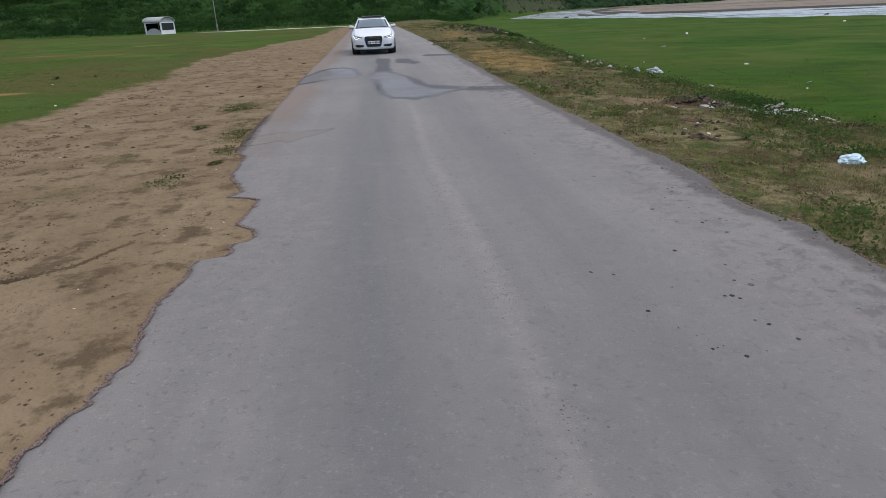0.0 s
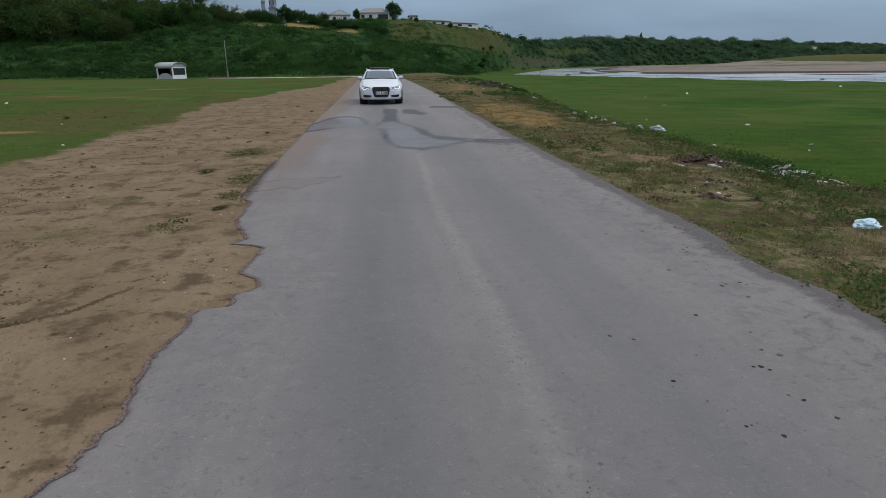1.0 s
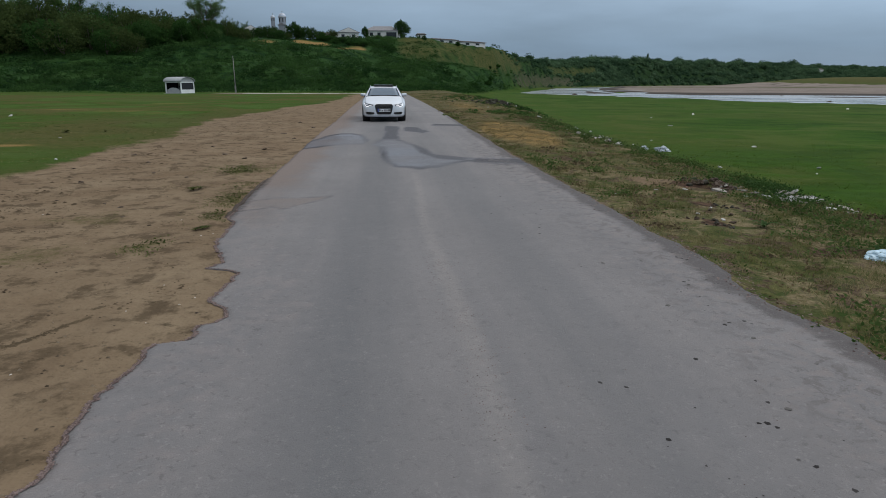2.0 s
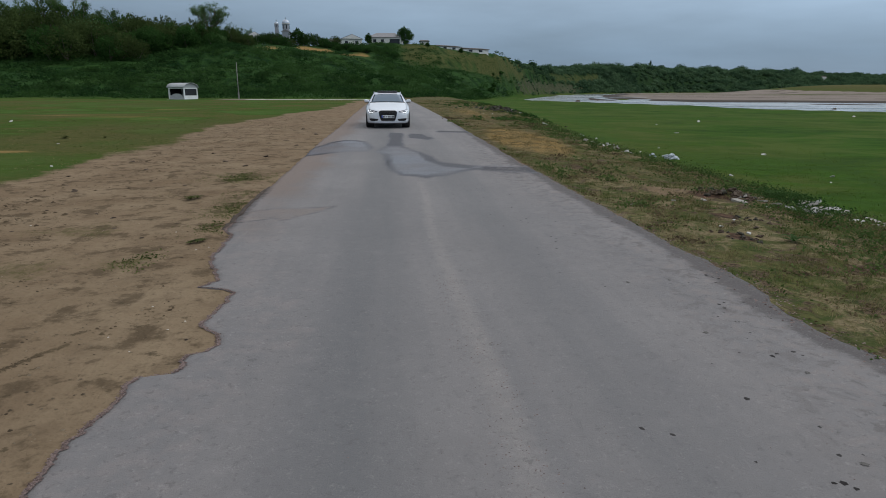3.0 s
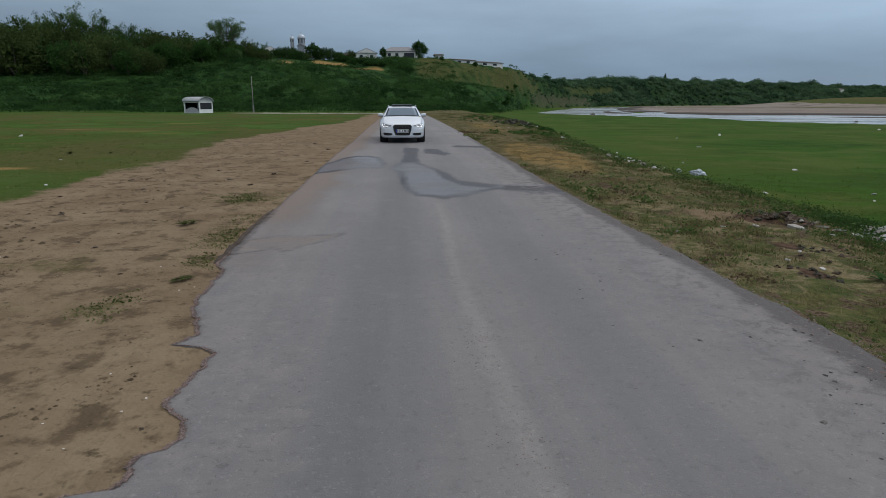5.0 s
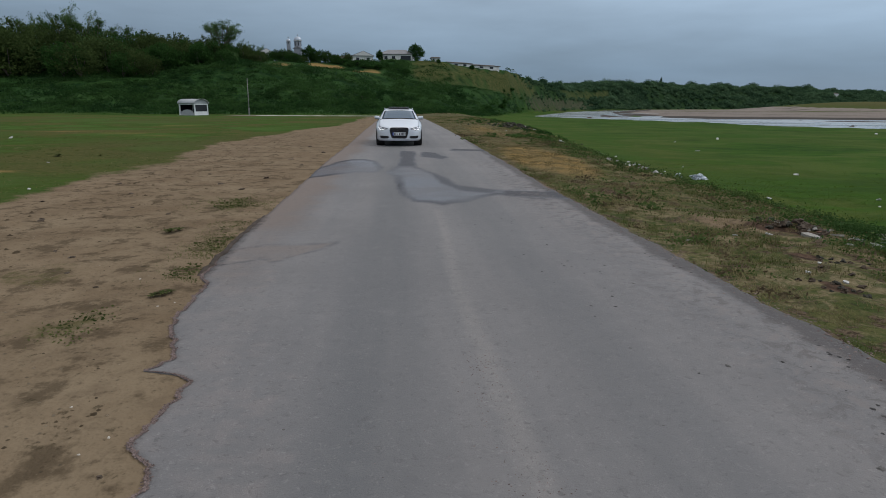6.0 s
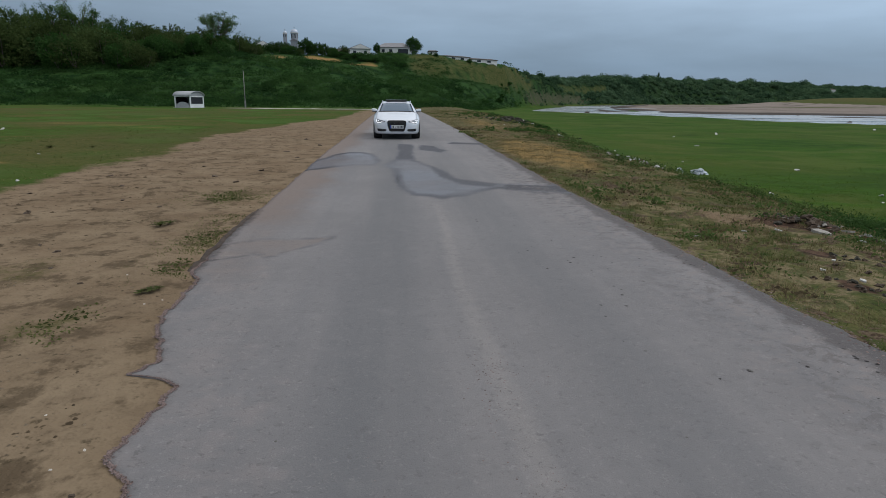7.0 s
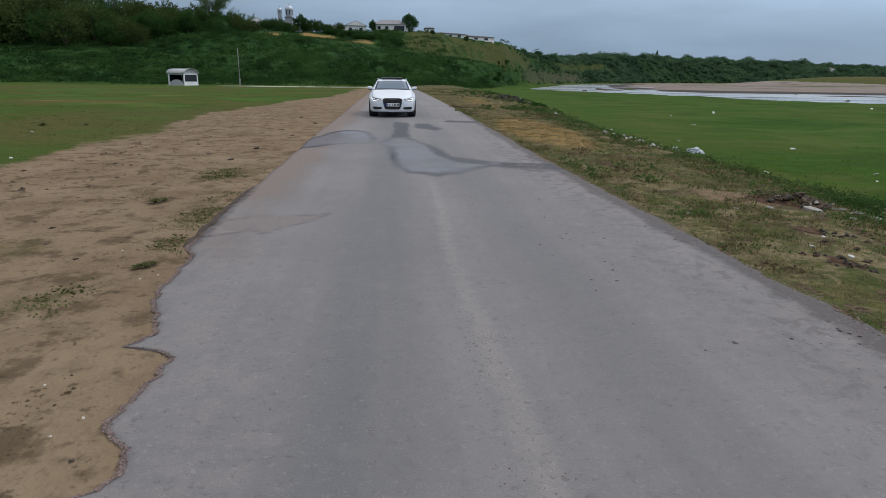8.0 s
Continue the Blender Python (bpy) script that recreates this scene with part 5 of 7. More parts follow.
# tussocky hummocks of scrub that give the bluff its rough face
HUMMOCK = leafy("hummock_leaves", (0.014, 0.042, 0.013), (0.048, 0.105, 0.029), 0.10, speckle=0.3, glow=0.65)
spots = on_slope(3600, -170, 60, 98, 250, 0.03, 0.97, lambda x, y, t: ~bare_scarp(x, t) & (fbm(x, y, 0.06, 3, 151.0) + 0.30 - 0.75 * ((x > 3) & (t > 0.5)) - 0.3 * (x > 18) > rng.uniform(-0.5, 0.8, len(x))))
pv = []
for p in spots:
    s = rng.gamma(4.0, 0.25)
    wx, wy = rng.uniform(0.9, 1.9, 2)
    n = int(22 + 26 * s)
    d = rng.normal(size=(n, 3))
    d /= np.linalg.norm(d, axis=1)[:, None]
    d[:, 2] = np.abs(d[:, 2])
    pv.append(leaf_quads(p + d * rng.uniform(0.25, 1.1, (n, 1)) ** 0.6 * np.array([s * wx, s * wy, s * 0.6]), 0.13 + 0.05 * s, 0.3))
stuff_mesh("scrub_hummocks", pv, HUMMOCK, "low hummocks of green scrub on the bluff", "scrub")

# low scrub all over the bluff's face
spots = on_slope(800, -175, 75, 98, 260, 0.05, 1.0, lambda x, y, t: ~bare_scarp(x, t) & (fbm(x, y, 0.05, 3, 71.0) + 0.35 - 0.7 * ((x > 3) & (x < 60) & (t > 0.5)) > rng.uniform(-0.6, 0.9, len(x))))
sz = rng.gamma(2.5, 0.40, len(spots)).clip(0.4, 2.8)
pv = []
for p, s in zip(spots, sz):
    n = int(24 + 46 * s)
    pv.append(leaf_quads(p + np.array([0, 0, 0.35 * s]) + lump(n, s * 1.5, s * 1.5, s * 0.62), 0.14 + 0.04 * s))
stuff_mesh("bluff_scrub", pv, SCRUB, "dark green scrub covering the river bluff", "scrub")

# rank grass and herbs between the scrub
spots = on_slope(6500, -180, 90, 97, 260, 0.01, 0.98, lambda x, y, t: ~bare_scarp(x, t) & ~((t > 0.5) & (x > 3) & (x < 60) & (rng.uniform(0, 1, len(x)) < 0.7)))
v = spots + np.column_stack([np.zeros((len(spots), 2)), np.full(len(spots), 0.15)])
v = np.repeat(v, 9, 0) + rng.normal(size=(len(v) * 9, 3)) * np.array([0.7, 0.7, 0.12])
stuff_mesh("bluff_herbs", [leaf_quads(v, 0.17, 0.4)], HERB, "rank green herbs on the bluff slope", "herbs")


def make_bush(r, h, mat, label, quads=260, leaf=0.30):
    bush = tagged(new("bush"), label, "bush")
    bm = bmesh.new()
    for k in range(5):
        a = rng.uniform(0, 2 * math.pi)
        tip = Vector((math.cos(a) * r * 0.5, math.sin(a) * r * 0.5, h * 0.6))
        q = Vector((0, 0, 1)).rotation_difference(tip).to_matrix().to_4x4()
        bmesh.ops.create_cone(bm, cap_ends=True, segments=6, radius1=0.07, radius2=0.02, depth=tip.length, matrix=q @ Matrix.Translation((0, 0, tip.length / 2)))
    part("stems", bm, BARK, bush)
    c = crown_points(quads, r * 2.2, h * 1.15, 0.15, 0.25) + np.array([0, 0, h * 0.5])
    c[:, 2] = np.maximum(c[:, 2], 0.1)
    v, f = leaf_quads(c, leaf)
    ob = new("crown", mesh_np("crown", v, f, [mat]))
    ob.parent = bush
    return bush


def crown_points(n, w, h, gaps=0.0, taper=0.0):
    """Leaf places of a full, ragged crown: an egg with a bumpy skin and holes."""
    out = []
    while sum(len(o) for o in out) < n:
        p = rng.uniform(-1, 1, (n * 4, 3))
        r = np.linalg.norm(p, axis=1)
        d = p / (r[:, None] + 1e-6)
        skin = 0.76 + 0.36 * fbm(d[:, 0] * 2 + d[:, 2], d[:, 1] * 2 - d[:, 2], 2.0, 3, 5.0 + w)
        hole = fbm(p[:, 0] * 2.2 + p[:, 2] * 1.3, p[:, 1] * 2.2 - p[:, 2] * 1.7, 1.4, 2, 9.0 + h)
        ok = (r < skin) & (r > 0.35 * skin) & (hole > -0.45 + 0.55 * gaps)
        p = p[ok]
        k = 1 - taper * np.clip(p[:, 2:3], -0.2, 1)
        out.append(np.column_stack([p[:, :2] * k * w / 2, p[:, 2] * h / 2]))
    return np.vstack(out)[:n]


def make_tree(h, w, mat, label, quads=700, leaf=0.34, trunk=0.35, open_=0.0, taper=0.35):
    """A tapered trunk with forking limbs and a ragged crown."""
    tree = tagged(new("tree"), label, "tree")
    bm = bmesh.new()
    tips = []

    def limb(a, b, r0, r1):
        d = b - a
        q = Vector((0, 0, 1)).rotation_difference(d).to_matrix().to_4x4()
        bmesh.ops.create_cone(bm, cap_ends=True, segments=7, radius1=r0, radius2=r1, depth=d.length, matrix=Matrix.Translation(a) @ q @ Matrix.Translation((0, 0, d.length / 2)))
    top_ = Vector((rng.normal() * 0.03 * h, rng.normal() * 0.03 * h, h * 0.62))
    limb(Vector((0, 0, -0.3)), top_ * trunk, h * 0.028, h * 0.022)
    limb(top_ * trunk, top_, h * 0.022, h * 0.010)
    for k in range(9):
        s = rng.uniform(trunk, 1.0)
        a = 2.4 * k + rng.uniform(-0.4, 0.4)
        start = top_ * s
        tip = start + Vector((math.cos(a) * w * rng.uniform(0.22, 0.38), math.sin(a) * w * rng.uniform(0.22, 0.38), h * rng.uniform(0.10, 0.24)))
        limb(start, tip, h * 0.012, h * 0.004)
        tips += [tip, start.lerp(tip, 0.8), start.lerp(tip, 0.6)]
    part("trunk", bm, BARK, tree)
    c = crown_points(quads, w, h * 0.80, open_, taper) + np.array([top_.x, top_.y, h * 0.60])
    n = int(quads * 0.5)
    tip_c = np.array([tuple(t) for t in tips])[rng.integers(0, len(tips), n)]
    c = np.vstack([c, tip_c + rng.normal(size=(n, 3)) * w * 0.05])
    v, f = leaf_quads(c, leaf)
    ob = new("crown", mesh_np("crown", v, f, [mat]))
    ob.parent = tree
    return tree


def make_open_tree(h, w, mat, label, quads=3000, leaf=0.10, limbs=7):
    """A tall open tree: limbs that fork and fan upwards, with leaves in separate sprays along the twigs."""
    tree = tagged(new("tree"), label, "tree")
    bm = bmesh.new()
    sprays = []

    def limb(a, b, r0, r1):
        d = b - a
        q = Vector((0, 0, 1)).rotation_difference(d).to_matrix().to_4x4()
        bmesh.ops.create_cone(bm, cap_ends=True, segments=6, radius1=r0, radius2=r1, depth=d.length, matrix=Matrix.Translation(a) @ q @ Matrix.Translation((0, 0, d.length / 2)))
    fork = Vector((rng.normal() * 0.02 * h, rng.normal() * 0.02 * h, h * 0.30))
    limb(Vector((0, 0, -0.3)), fork, h * 0.026, h * 0.02)
    for k in range(limbs):
        a = 2.4 * k + rng.uniform(-0.3, 0.3)
        out = rng.uniform(0.08, 0.32) * w
        mid_ = fork + Vector((math.cos(a) * out, math.sin(a) * out, h * rng.uniform(0.16, 0.30)))
        tip = mid_ + Vector((math.cos(a) * out * 0.7, math.sin(a) * out * 0.7, h * rng.uniform(0.15, 0.34)))
        limb(fork, mid_, h * 0.013, h * 0.009)
        limb(mid_, tip, h * 0.009, h * 0.003)
        for j in range(6):
            st = mid_.lerp(tip, rng.uniform(-0.4, 1.0))
            b = a + rng.uniform(-1.4, 1.4)
            tw = st + Vector((math.cos(b), math.sin(b), rng.uniform(0.2, 1.2))) * h * rng.uniform(0.05, 0.13)
            limb(st, tw, h * 0.004, h * 0.0015)
            sprays += [tw, tw, st.lerp(tw, 0.6)]
        sprays += [tip, tip]
    part("trunk", bm, BARK, tree)
    sp = np.array([tuple(p) for p in sprays])
    c = sp[rng.integers(0, len(sp), quads)] + rng.normal(size=(quads, 3)) * h * np.array([0.034, 0.034, 0.024])
    v, f = leaf_quads(c, leaf)
    ob = new("crown", mesh_np("crown", v, f, [mat]))
    ob.parent = tree
    return tree


def at_ground(x, y, turn=0.0, sink=0.05):
    return pose(x, y, float(ground_z(x, y)) - sink, 0, 0, turn)


# thicket along the crest on the western side
kinds = [make_bush(2.6, 3.6, LEAF_DARK, "dense dark green bush in the bluff thicket", 1500, 0.165),
         make_bush(3.1, 4.6, LEAF_OLIVE, "dense olive brown bush in the bluff thicket", 1600, 0.165),
         make_bush(2.2, 3.0, LEAF_DARK, "dense dark green bush in the bluff thicket", 1350, 0.158),
         make_bush(2.8, 4.0, LEAF_FRESH, "leafy light green bush in the bluff thicket", 1350, 0.158)]
west = on_slope(140, -150, -50, 112, 172, 0.58, 1.0, lambda x, y, t: x / y > -0.95)
mid_b = np.vstack([on_slope(26, -66, -36, 138, 182, 0.70, 0.90), on_slope(30, -60, -34, 150, 184, 0.86, 1.0), on_slope(14, -36, -12, 172, 195, 0.92, 1.0)])
for k, (x, y, z) in enumerate(np.vstack([west, mid_b])):
    b = kinds[int(rng.choice(4, p=[0.42, 0.36, 0.16, 0.06]))]
    s = rng.uniform(0.75, 1.2) * float(np.interp(x, [-80, -64, -54, -44, -34, -20], [2.0, 1.65, 1.35, 1.1, 0.8, 0.6]))
    m = pose(x, y, z - 0.2, 0, 0, rng.uniform(0, 360))
    c_ = copy_thing(b, m)
    c_.scale = (s, s, s * rng.uniform(0.85, 1.2))
    tagged(c_, group="thicket bushes")
for b in kinds:
    for o in list(b.children) + [b]:
        bpy.data.objects.remove(o)

# single trees on the skyline
oak = make_open_tree(9.5, 7.0, LEAF_MID, "dark open-crowned tree above the thicket", 3400, 0.115)
ash = make_open_tree(9.0, 6.0, LEAF_FRESH, "light green open-crowned tree above the thicket", 2800, 0.11)
for k, (px, d, s) in enumerate([(-0.600, 150, 1.15), (-0.575, 158, 1.2), (-0.552, 150, 1.35), (-0.532, 155, 1.45), (-0.512, 156, 1.4), (-0.49, 152, 1.55), (-0.468, 157, 1.6), (-0.452, 155, 1.45), (-0.428, 160, 1.15),
                                (-0.41, 161, 1.2), (-0.388, 164, 0.95), (-0.365, 166, 0.8), (-0.335, 170, 0.75), (-0.322, 172, 0.6), (-0.65, 155, 1.4), (-0.72, 155, 1.3), (-0.232, 181, 0.72), (-0.222, 184, 0.66), (-0.208, 186, 0.6)]):
    src = oak if k % 2 else ash
    t_ = copy_thing(src, at_ground(px * d, d, 37.0 * k, 0.2))
    t_.scale = (s * 0.9, s * 0.9, s * 0.98)
    tagged(t_, group="skyline trees")
for src in (oak, ash):
    for o in list(src.children) + [src]:
        bpy.data.objects.remove(o)
lone = make_open_tree(10.6, 8.6, LEAF_FRESH, "tall light green tree on the crest of the bluff", 9500, 0.115, 15)
lone.matrix_basis = at_ground(-46.0, 176.0)
lone.scale = (1.2, 1.2, 1.08)
round_tree = make_tree(6.4, 6.0, LEAF_DARK, "round dark green tree beside the hip-roofed house", 6000, 0.11, 0.2)
round_tree.matrix_basis = at_ground(6.0, 206.0, 0, 1.5)
round_tree.scale = (1.12, 1.12, 1.12)
dark_fir = make_tree(4.4, 2.8, LEAF_DARK, "small dark tree between the houses", 2600, 0.095, 0.15)
dark_fir.matrix_basis = at_ground(-5.2, 204.0, 0, 0.8)
pale_tree = make_tree(4.6, 4.4, LEAF_MID, "leafy mid green tree beside the church", 3200, 0.095, 0.15)
pale_tree.matrix_basis = at_ground(-31.6, 183.5, 0, 0.9)
for x, y, s in ((-33.4, 183.0, 0.95), (-30.0, 184.5, 0.95), (-21.4, 186, 1.0), (-19.8, 188, 0.95), (-18.2, 190, 0.75), (-23.2, 187, 0.9)):
    t_ = copy_thing(pale_tree, at_ground(x, y, x * 17, 0.9))
    t_.scale = (s, s, s)
    tagged(t_, group="crest trees by the church")
for x, y, s in ((-41.5, 180, 0.9), (-39.2, 181, 0.8), (-43.5, 178, 0.8), (13.4, 206, 0.45), (25.0, 213, 0.5), (37.2, 220, 0.35), (-24.6, 188, 1.35), (-36.8, 183, 0.5)):
    t_ = copy_thing(dark_fir, at_ground(x, y, x * 31, 0.7 + 0.6 * s))
    t_.scale = (s * 1.6, s * 1.6, s * 1.1)
    tagged(t_, "small dark green tree on the crest of the bluff", group="crest trees")
hedge = make_bush(1.5, 1.7, LEAF_DARK, "dark hedge bush below the hilltop houses", 900, 0.12)
for k in range(34):
    x = -18.0 + 20.5 * k / 33 + rng.normal() * 0.5
    y = float(np.interp(x, [-18, -8, -1, 3], [186.5, 183, 189, 184])) + rng.normal() * 2.2
    h_ = copy_thing(hedge, at_ground(x, y, 50 * k, 0.15))
    s = rng.uniform(0.65, 1.15)
    h_.scale = (s * 1.15, s * 1.15, s * 0.85)
    tagged(h_, group="hedge below the houses")
for o in list(hedge.children) + [hedge]:
    bpy.data.objects.remove(o)
for x, y, r, h in ((-5.9, 124, 2.3, 3.2), (33.5, 200, 1.5, 1.7), (41, 226, 1.4, 1.0), (26, 180, 1.2, 1.3), (36, 212, 1.3, 1.4)):
    b = make_bush(r, h, LEAF_DARK, "round dark green bush on the bluff slope", 1100, 0.15)
    b.matrix_basis = at_ground(x, y, 0, 0.1)

# far woods past the river, from the water's edge to the skyline
def wood_places(n, x0, x1, y0, y1, keep):
    x, y = rng.uniform(x0, x1, n), rng.uniform(y0, y1, n)
    t, _ = hill_t(x, y)
    dc, _, _ = dist_line(x, y, CREST)
    k = (t > 0.02) & ((t < 1) | (dc < 22)) & (inside(x, y, RIVER) < -2) & keep(x, y, t)
    return np.column_stack([x[k], y[k], ground_z(x[k], y[k])])


spots = np.vstack([
    wood_places(36000, 45, 220, 235, 560, lambda x, y, t: (x / y - 0.285 + 0.05 * fbm(x, y, 0.022, 3, 101.0) + 0.06 * (t > 0.78) > rng.uniform(-0.06, 0.14, len(x))) & (np.maximum(*open_slope(x, t)) < rng.uniform(0.2, 1.1, len(x))) & ((t < 0.86) | (rng.uniform(0.20, 0.36, len(x)) < x / y)) & (fbm(x, y, 0.022, 2, 107.0) > -0.6)),
    wood_places(23000, 200, 900, 440, 1010, lambda x, y, t: (fbm(x, y, 0.015, 2, 107.0) > -0.55) & (y > 480 + 0.2 * x))])
canopy, pv = [], []
for p in spots:
    d = math.hypot(p[0], p[1])
    s = rng.gamma(2.6, 0.39) * min(1.6, 0.6 + d / 700) * (1.5 if rng.uniform() < 0.03 and d > 650 else 1.0) * float(np.interp(p[0] / p[1], [0.30, 0.40], [0.58, 1.0]))
    dome = ICO_V * rng.uniform(0.70, 1.05, (len(ICO_V), 1)) * np.array([s * 0.95, s * 0.95, s * 0.72])
    canopy.append((dome + p + np.array([0, 0, 0.35 * s]), ICO_F))
    n = int(11 + 7 * s * s)
    dv = rng.normal(size=(n, 3))
    dv /= np.linalg.norm(dv, axis=1)[:, None]
    dv[:, 2] = np.abs(dv[:, 2]) - 0.15
    pv.append(leaf_quads(p + np.array([0, 0, 0.38 * s]) + dv * rng.uniform(0.85, 1.35, (n, 1)) * np.array([s * 1.0, s * 1.0, s * 0.85]), 0.185 + d / 1750))
stuff_mesh("wood_canopy", canopy, LEAF_HAZED, "dense green canopy of the woods past the river, paled for haze", "woods", True)
stuff_mesh("far_woods", pv, LEAF_HAZED, "leafy distant trees along the river bank, paled for haze", "woods")
# scattered bushes on the receding slope
spots = wood_places(8200, 38, 130, 180, 440, lambda x, y, t: (t < 0.9) & (x / y < 0.33) & (np.maximum(*open_slope(x, t)) < rng.uniform(0.2, 1.1, len(x))) & (fbm(x, y, 0.03, 2, 113.0) + np.where(x / y > 0.20, 0.18, 0.0) > rng.uniform(-0.4, 1.1, len(x))))
pv = []
for p in spots:
    s = rng.gamma(3.0, 0.36)
    pv.append(leaf_quads(p + np.array([0, 0, 0.3 * s]) + lump(70, s * 1.4, s * 1.4, s * 0.8), 0.20 + 0.05 * s))
stuff_mesh("slope_bushes", pv, LEAF_HAZED, "scattered dark bushes on the olive river slope", "bushes")
poplar = make_tree(13, 3.0, LEAF_HAZED, "tall dark poplar standing above the far woods", 500, 0.5, 0.15)
poplar.matrix_basis = at_ground(272, 640)
poplar.scale = (0.8, 0.8, 0.72)

# ---- grasses ----


def blades(x, y, n, height, spread, width, lean=0.5):
    """Tufts of grass: n blades at each place, each a slender triangle."""
    m = len(x)
    z = ground_z(x, y)
    c = np.repeat(np.column_stack([x, y, z]), n, 0)
    hgt = np.repeat(height, n) * rng.uniform(0.5, 1.2, m * n)
    wid = np.repeat(np.broadcast_to(width, (m,)), n)
    a = rng.uniform(0, 2 * math.pi, m * n)
    c[:, 0] += rng.normal(size=m * n) * spread
    c[:, 1] += rng.normal(size=m * n) * spread
    side = np.column_stack([np.cos(a), np.sin(a), np.zeros(m * n)]) * (wid * 0.5)[:, None]
    tip = np.column_stack([np.cos(a + 1.6), np.sin(a + 1.6), np.zeros(m * n)]) * (hgt * lean * rng.uniform(0, 1.6, m * n))[:, None]
    tip[:, 2] = hgt
    v = np.stack([c - side, c + side, c + tip], 1).reshape(-1, 3)
    v[0::3, 2] -= 0.02
    v[1::3, 2] -= 0.02
    return v, np.arange(len(v)).reshape(-1, 3)


def scatter(n, x0, x1, y0, y1, keep):
    """Random places, closer together near the road's near end."""
    x = rng.uniform(x0, x1, n)
    y = y0 + (y1 - y0) * rng.uniform(0, 1, n) ** 1.5
    k = keep(x, y)
    return x[k], y[k]


def clumps(n, keep, mat, name, label, hgt):
    """Single tussocks of many blades."""
    x, y = scatter(n, 3, 12, 1, 30, keep)
    v = blades(x, y, 46, np.full(len(x), hgt) * rng.uniform(0.6, 1.3, len(x)), 0.06 + 0.002 * y.mean(), 0.006 + 0.0005 * y, 2.0)
    return stuff_mesh(name, [v], mat, label, "grass")


def off_road(x, y):
    return (x < np.interp(y, ry, rl) - 0.04) | (x > np.interp(y, ry, rr) + 0.03)


vg = lambda x, y: (x > np.interp(y, ry, rr) + 0.02) & (x < np.interp(y, VERGE_Y, VERGE_X) + 0.8)
x, y = scatter(42000, 3, 13, 0, 40, lambda x, y: vg(x, y) & (fbm(x, y, 2.4, 4, 81.0) - 0.08 + 0.11 * (x - 4.4 - 0.05 * y) - 0.9 * golden(x, y) - red_soil(x, y) > rng.uniform(-0.08, 0.30, len(x))))
g1 = blades(x, y, 7, np.full(len(x), 0.030) + 0.015 * fbm(x, y, 0.5, 2, 3.0), 0.06, 0.008 + 0.0007 * y, 2.4)
x, y = scatter(54000, 3, 13, 0, 40, lambda x, y: vg(x, y) & (fbm(x, y, 2.0, 4, 83.0) + 0.05 + 0.5 * golden(x, y) - red_soil(x, y) > rng.uniform(-0.12, 0.35, len(x))))
d1 = blades(x, y, 5, np.full(len(x), 0.032), 0.06, 0.006 + 0.0006 * y, 1.8)
x, y = scatter(38000, 6.5, 22, 4, 30, lambda x, y: (x > np.interp(y, VERGE_Y, VERGE_X) - 0.2) & (x < y * 0.9 + 5) & (rng.uniform(0, 1, len(x)) < np.interp(y, [8, 28], [1, 0.1]) * np.interp(x, [9, 22], [1, 0.2])))
g2 = blades(x, y, 5, np.full(len(x), 0.035) + 0.02 * fbm(x, y, 0.3, 2, 5.0), 0.09, 0.008 + 0.0006 * y, 3.2)
x, y = scatter(3000, -24, -4.5, 6, 34, lambda x, y: (x < np.interp(y, BARE_Y, BARE_X) + 1.1 * fbm(x, y, 0.5, 3, 85.0)) & (x > -y * 0.85 - 4))
g3 = blades(x, y, 5, np.full(len(x), 0.03) + 0.015 * fbm(x, y, 0.4, 2, 7.0), 0.08, 0.008 + 0.0006 * y, 3.5)
x, y = scatter(1500, -20, -4.5, 6, 26, lambda x, y: (x < np.interp(y, BARE_Y, BARE_X) + 0.9) & (x > -y * 0.85 - 4) & (fbm(x * 0.5, y, 0.25, 3, 87.0) > rng.uniform(-0.3, 0.5, len(x))))
d2 = blades(x, y, 5, np.full(len(x), 0.03), 0.08, 0.008 + 0.0006 * y, 3.5)
clumps(1500, lambda x, y: vg(x, y) & (fbm(x, y, 0.6, 2, 97.0) + 0.05 * (x - 5) - golden(x, y) - red_soil(x, y) > rng.uniform(-0.2, 0.5, len(x))), GRASS_O, "green_tussocks", "green grass tussocks on the verge", 0.055)
clumps(1300, lambda x, y: vg(x, y), GRASS_D, "straw_tussocks", "dry straw tussocks on the verge", 0.045)
# clover and broad-leaved herbs in the verge
x, y = scatter(80000, 3, 13, 0, 40, lambda x, y: vg(x, y) & (fbm(x, y, 2.4, 4, 91.0) - 0.08 + 0.08 * (x - 4.4 - 0.05 * y) - 0.7 * golden(x, y) - red_soil(x, y) > rng.uniform(0.0, 0.25, len(x))))
hc = np.column_stack([x, y, ground_z(x, y) + rng.uniform(0.0, 0.05, len(x))])
stuff_mesh("verge_herbs", [leaf_quads(hc, 0.014 + 0.0010 * y, 0.3)], HERB_V, "low broad-leaved herbs among the verge grass", "herbs")
x, y = scatter(60000, 3, 13, 0, 40, lambda x, y: vg(x, y) & (fbm(x, y, 1.6, 4, 93.0) - 0.16 - 0.6 * golden(x, y) > rng.uniform(0.0, 0.25, len(x))))
hc = np.column_stack([x, y, ground_z(x, y) + rng.uniform(0.0, 0.03, len(x))])
stuff_mesh("verge_litter", [leaf_quads(hc, 0.013 + 0.0009 * y, 0.6)], DEAD, "dead brown leaves and stems on the verge", "dead leaves")
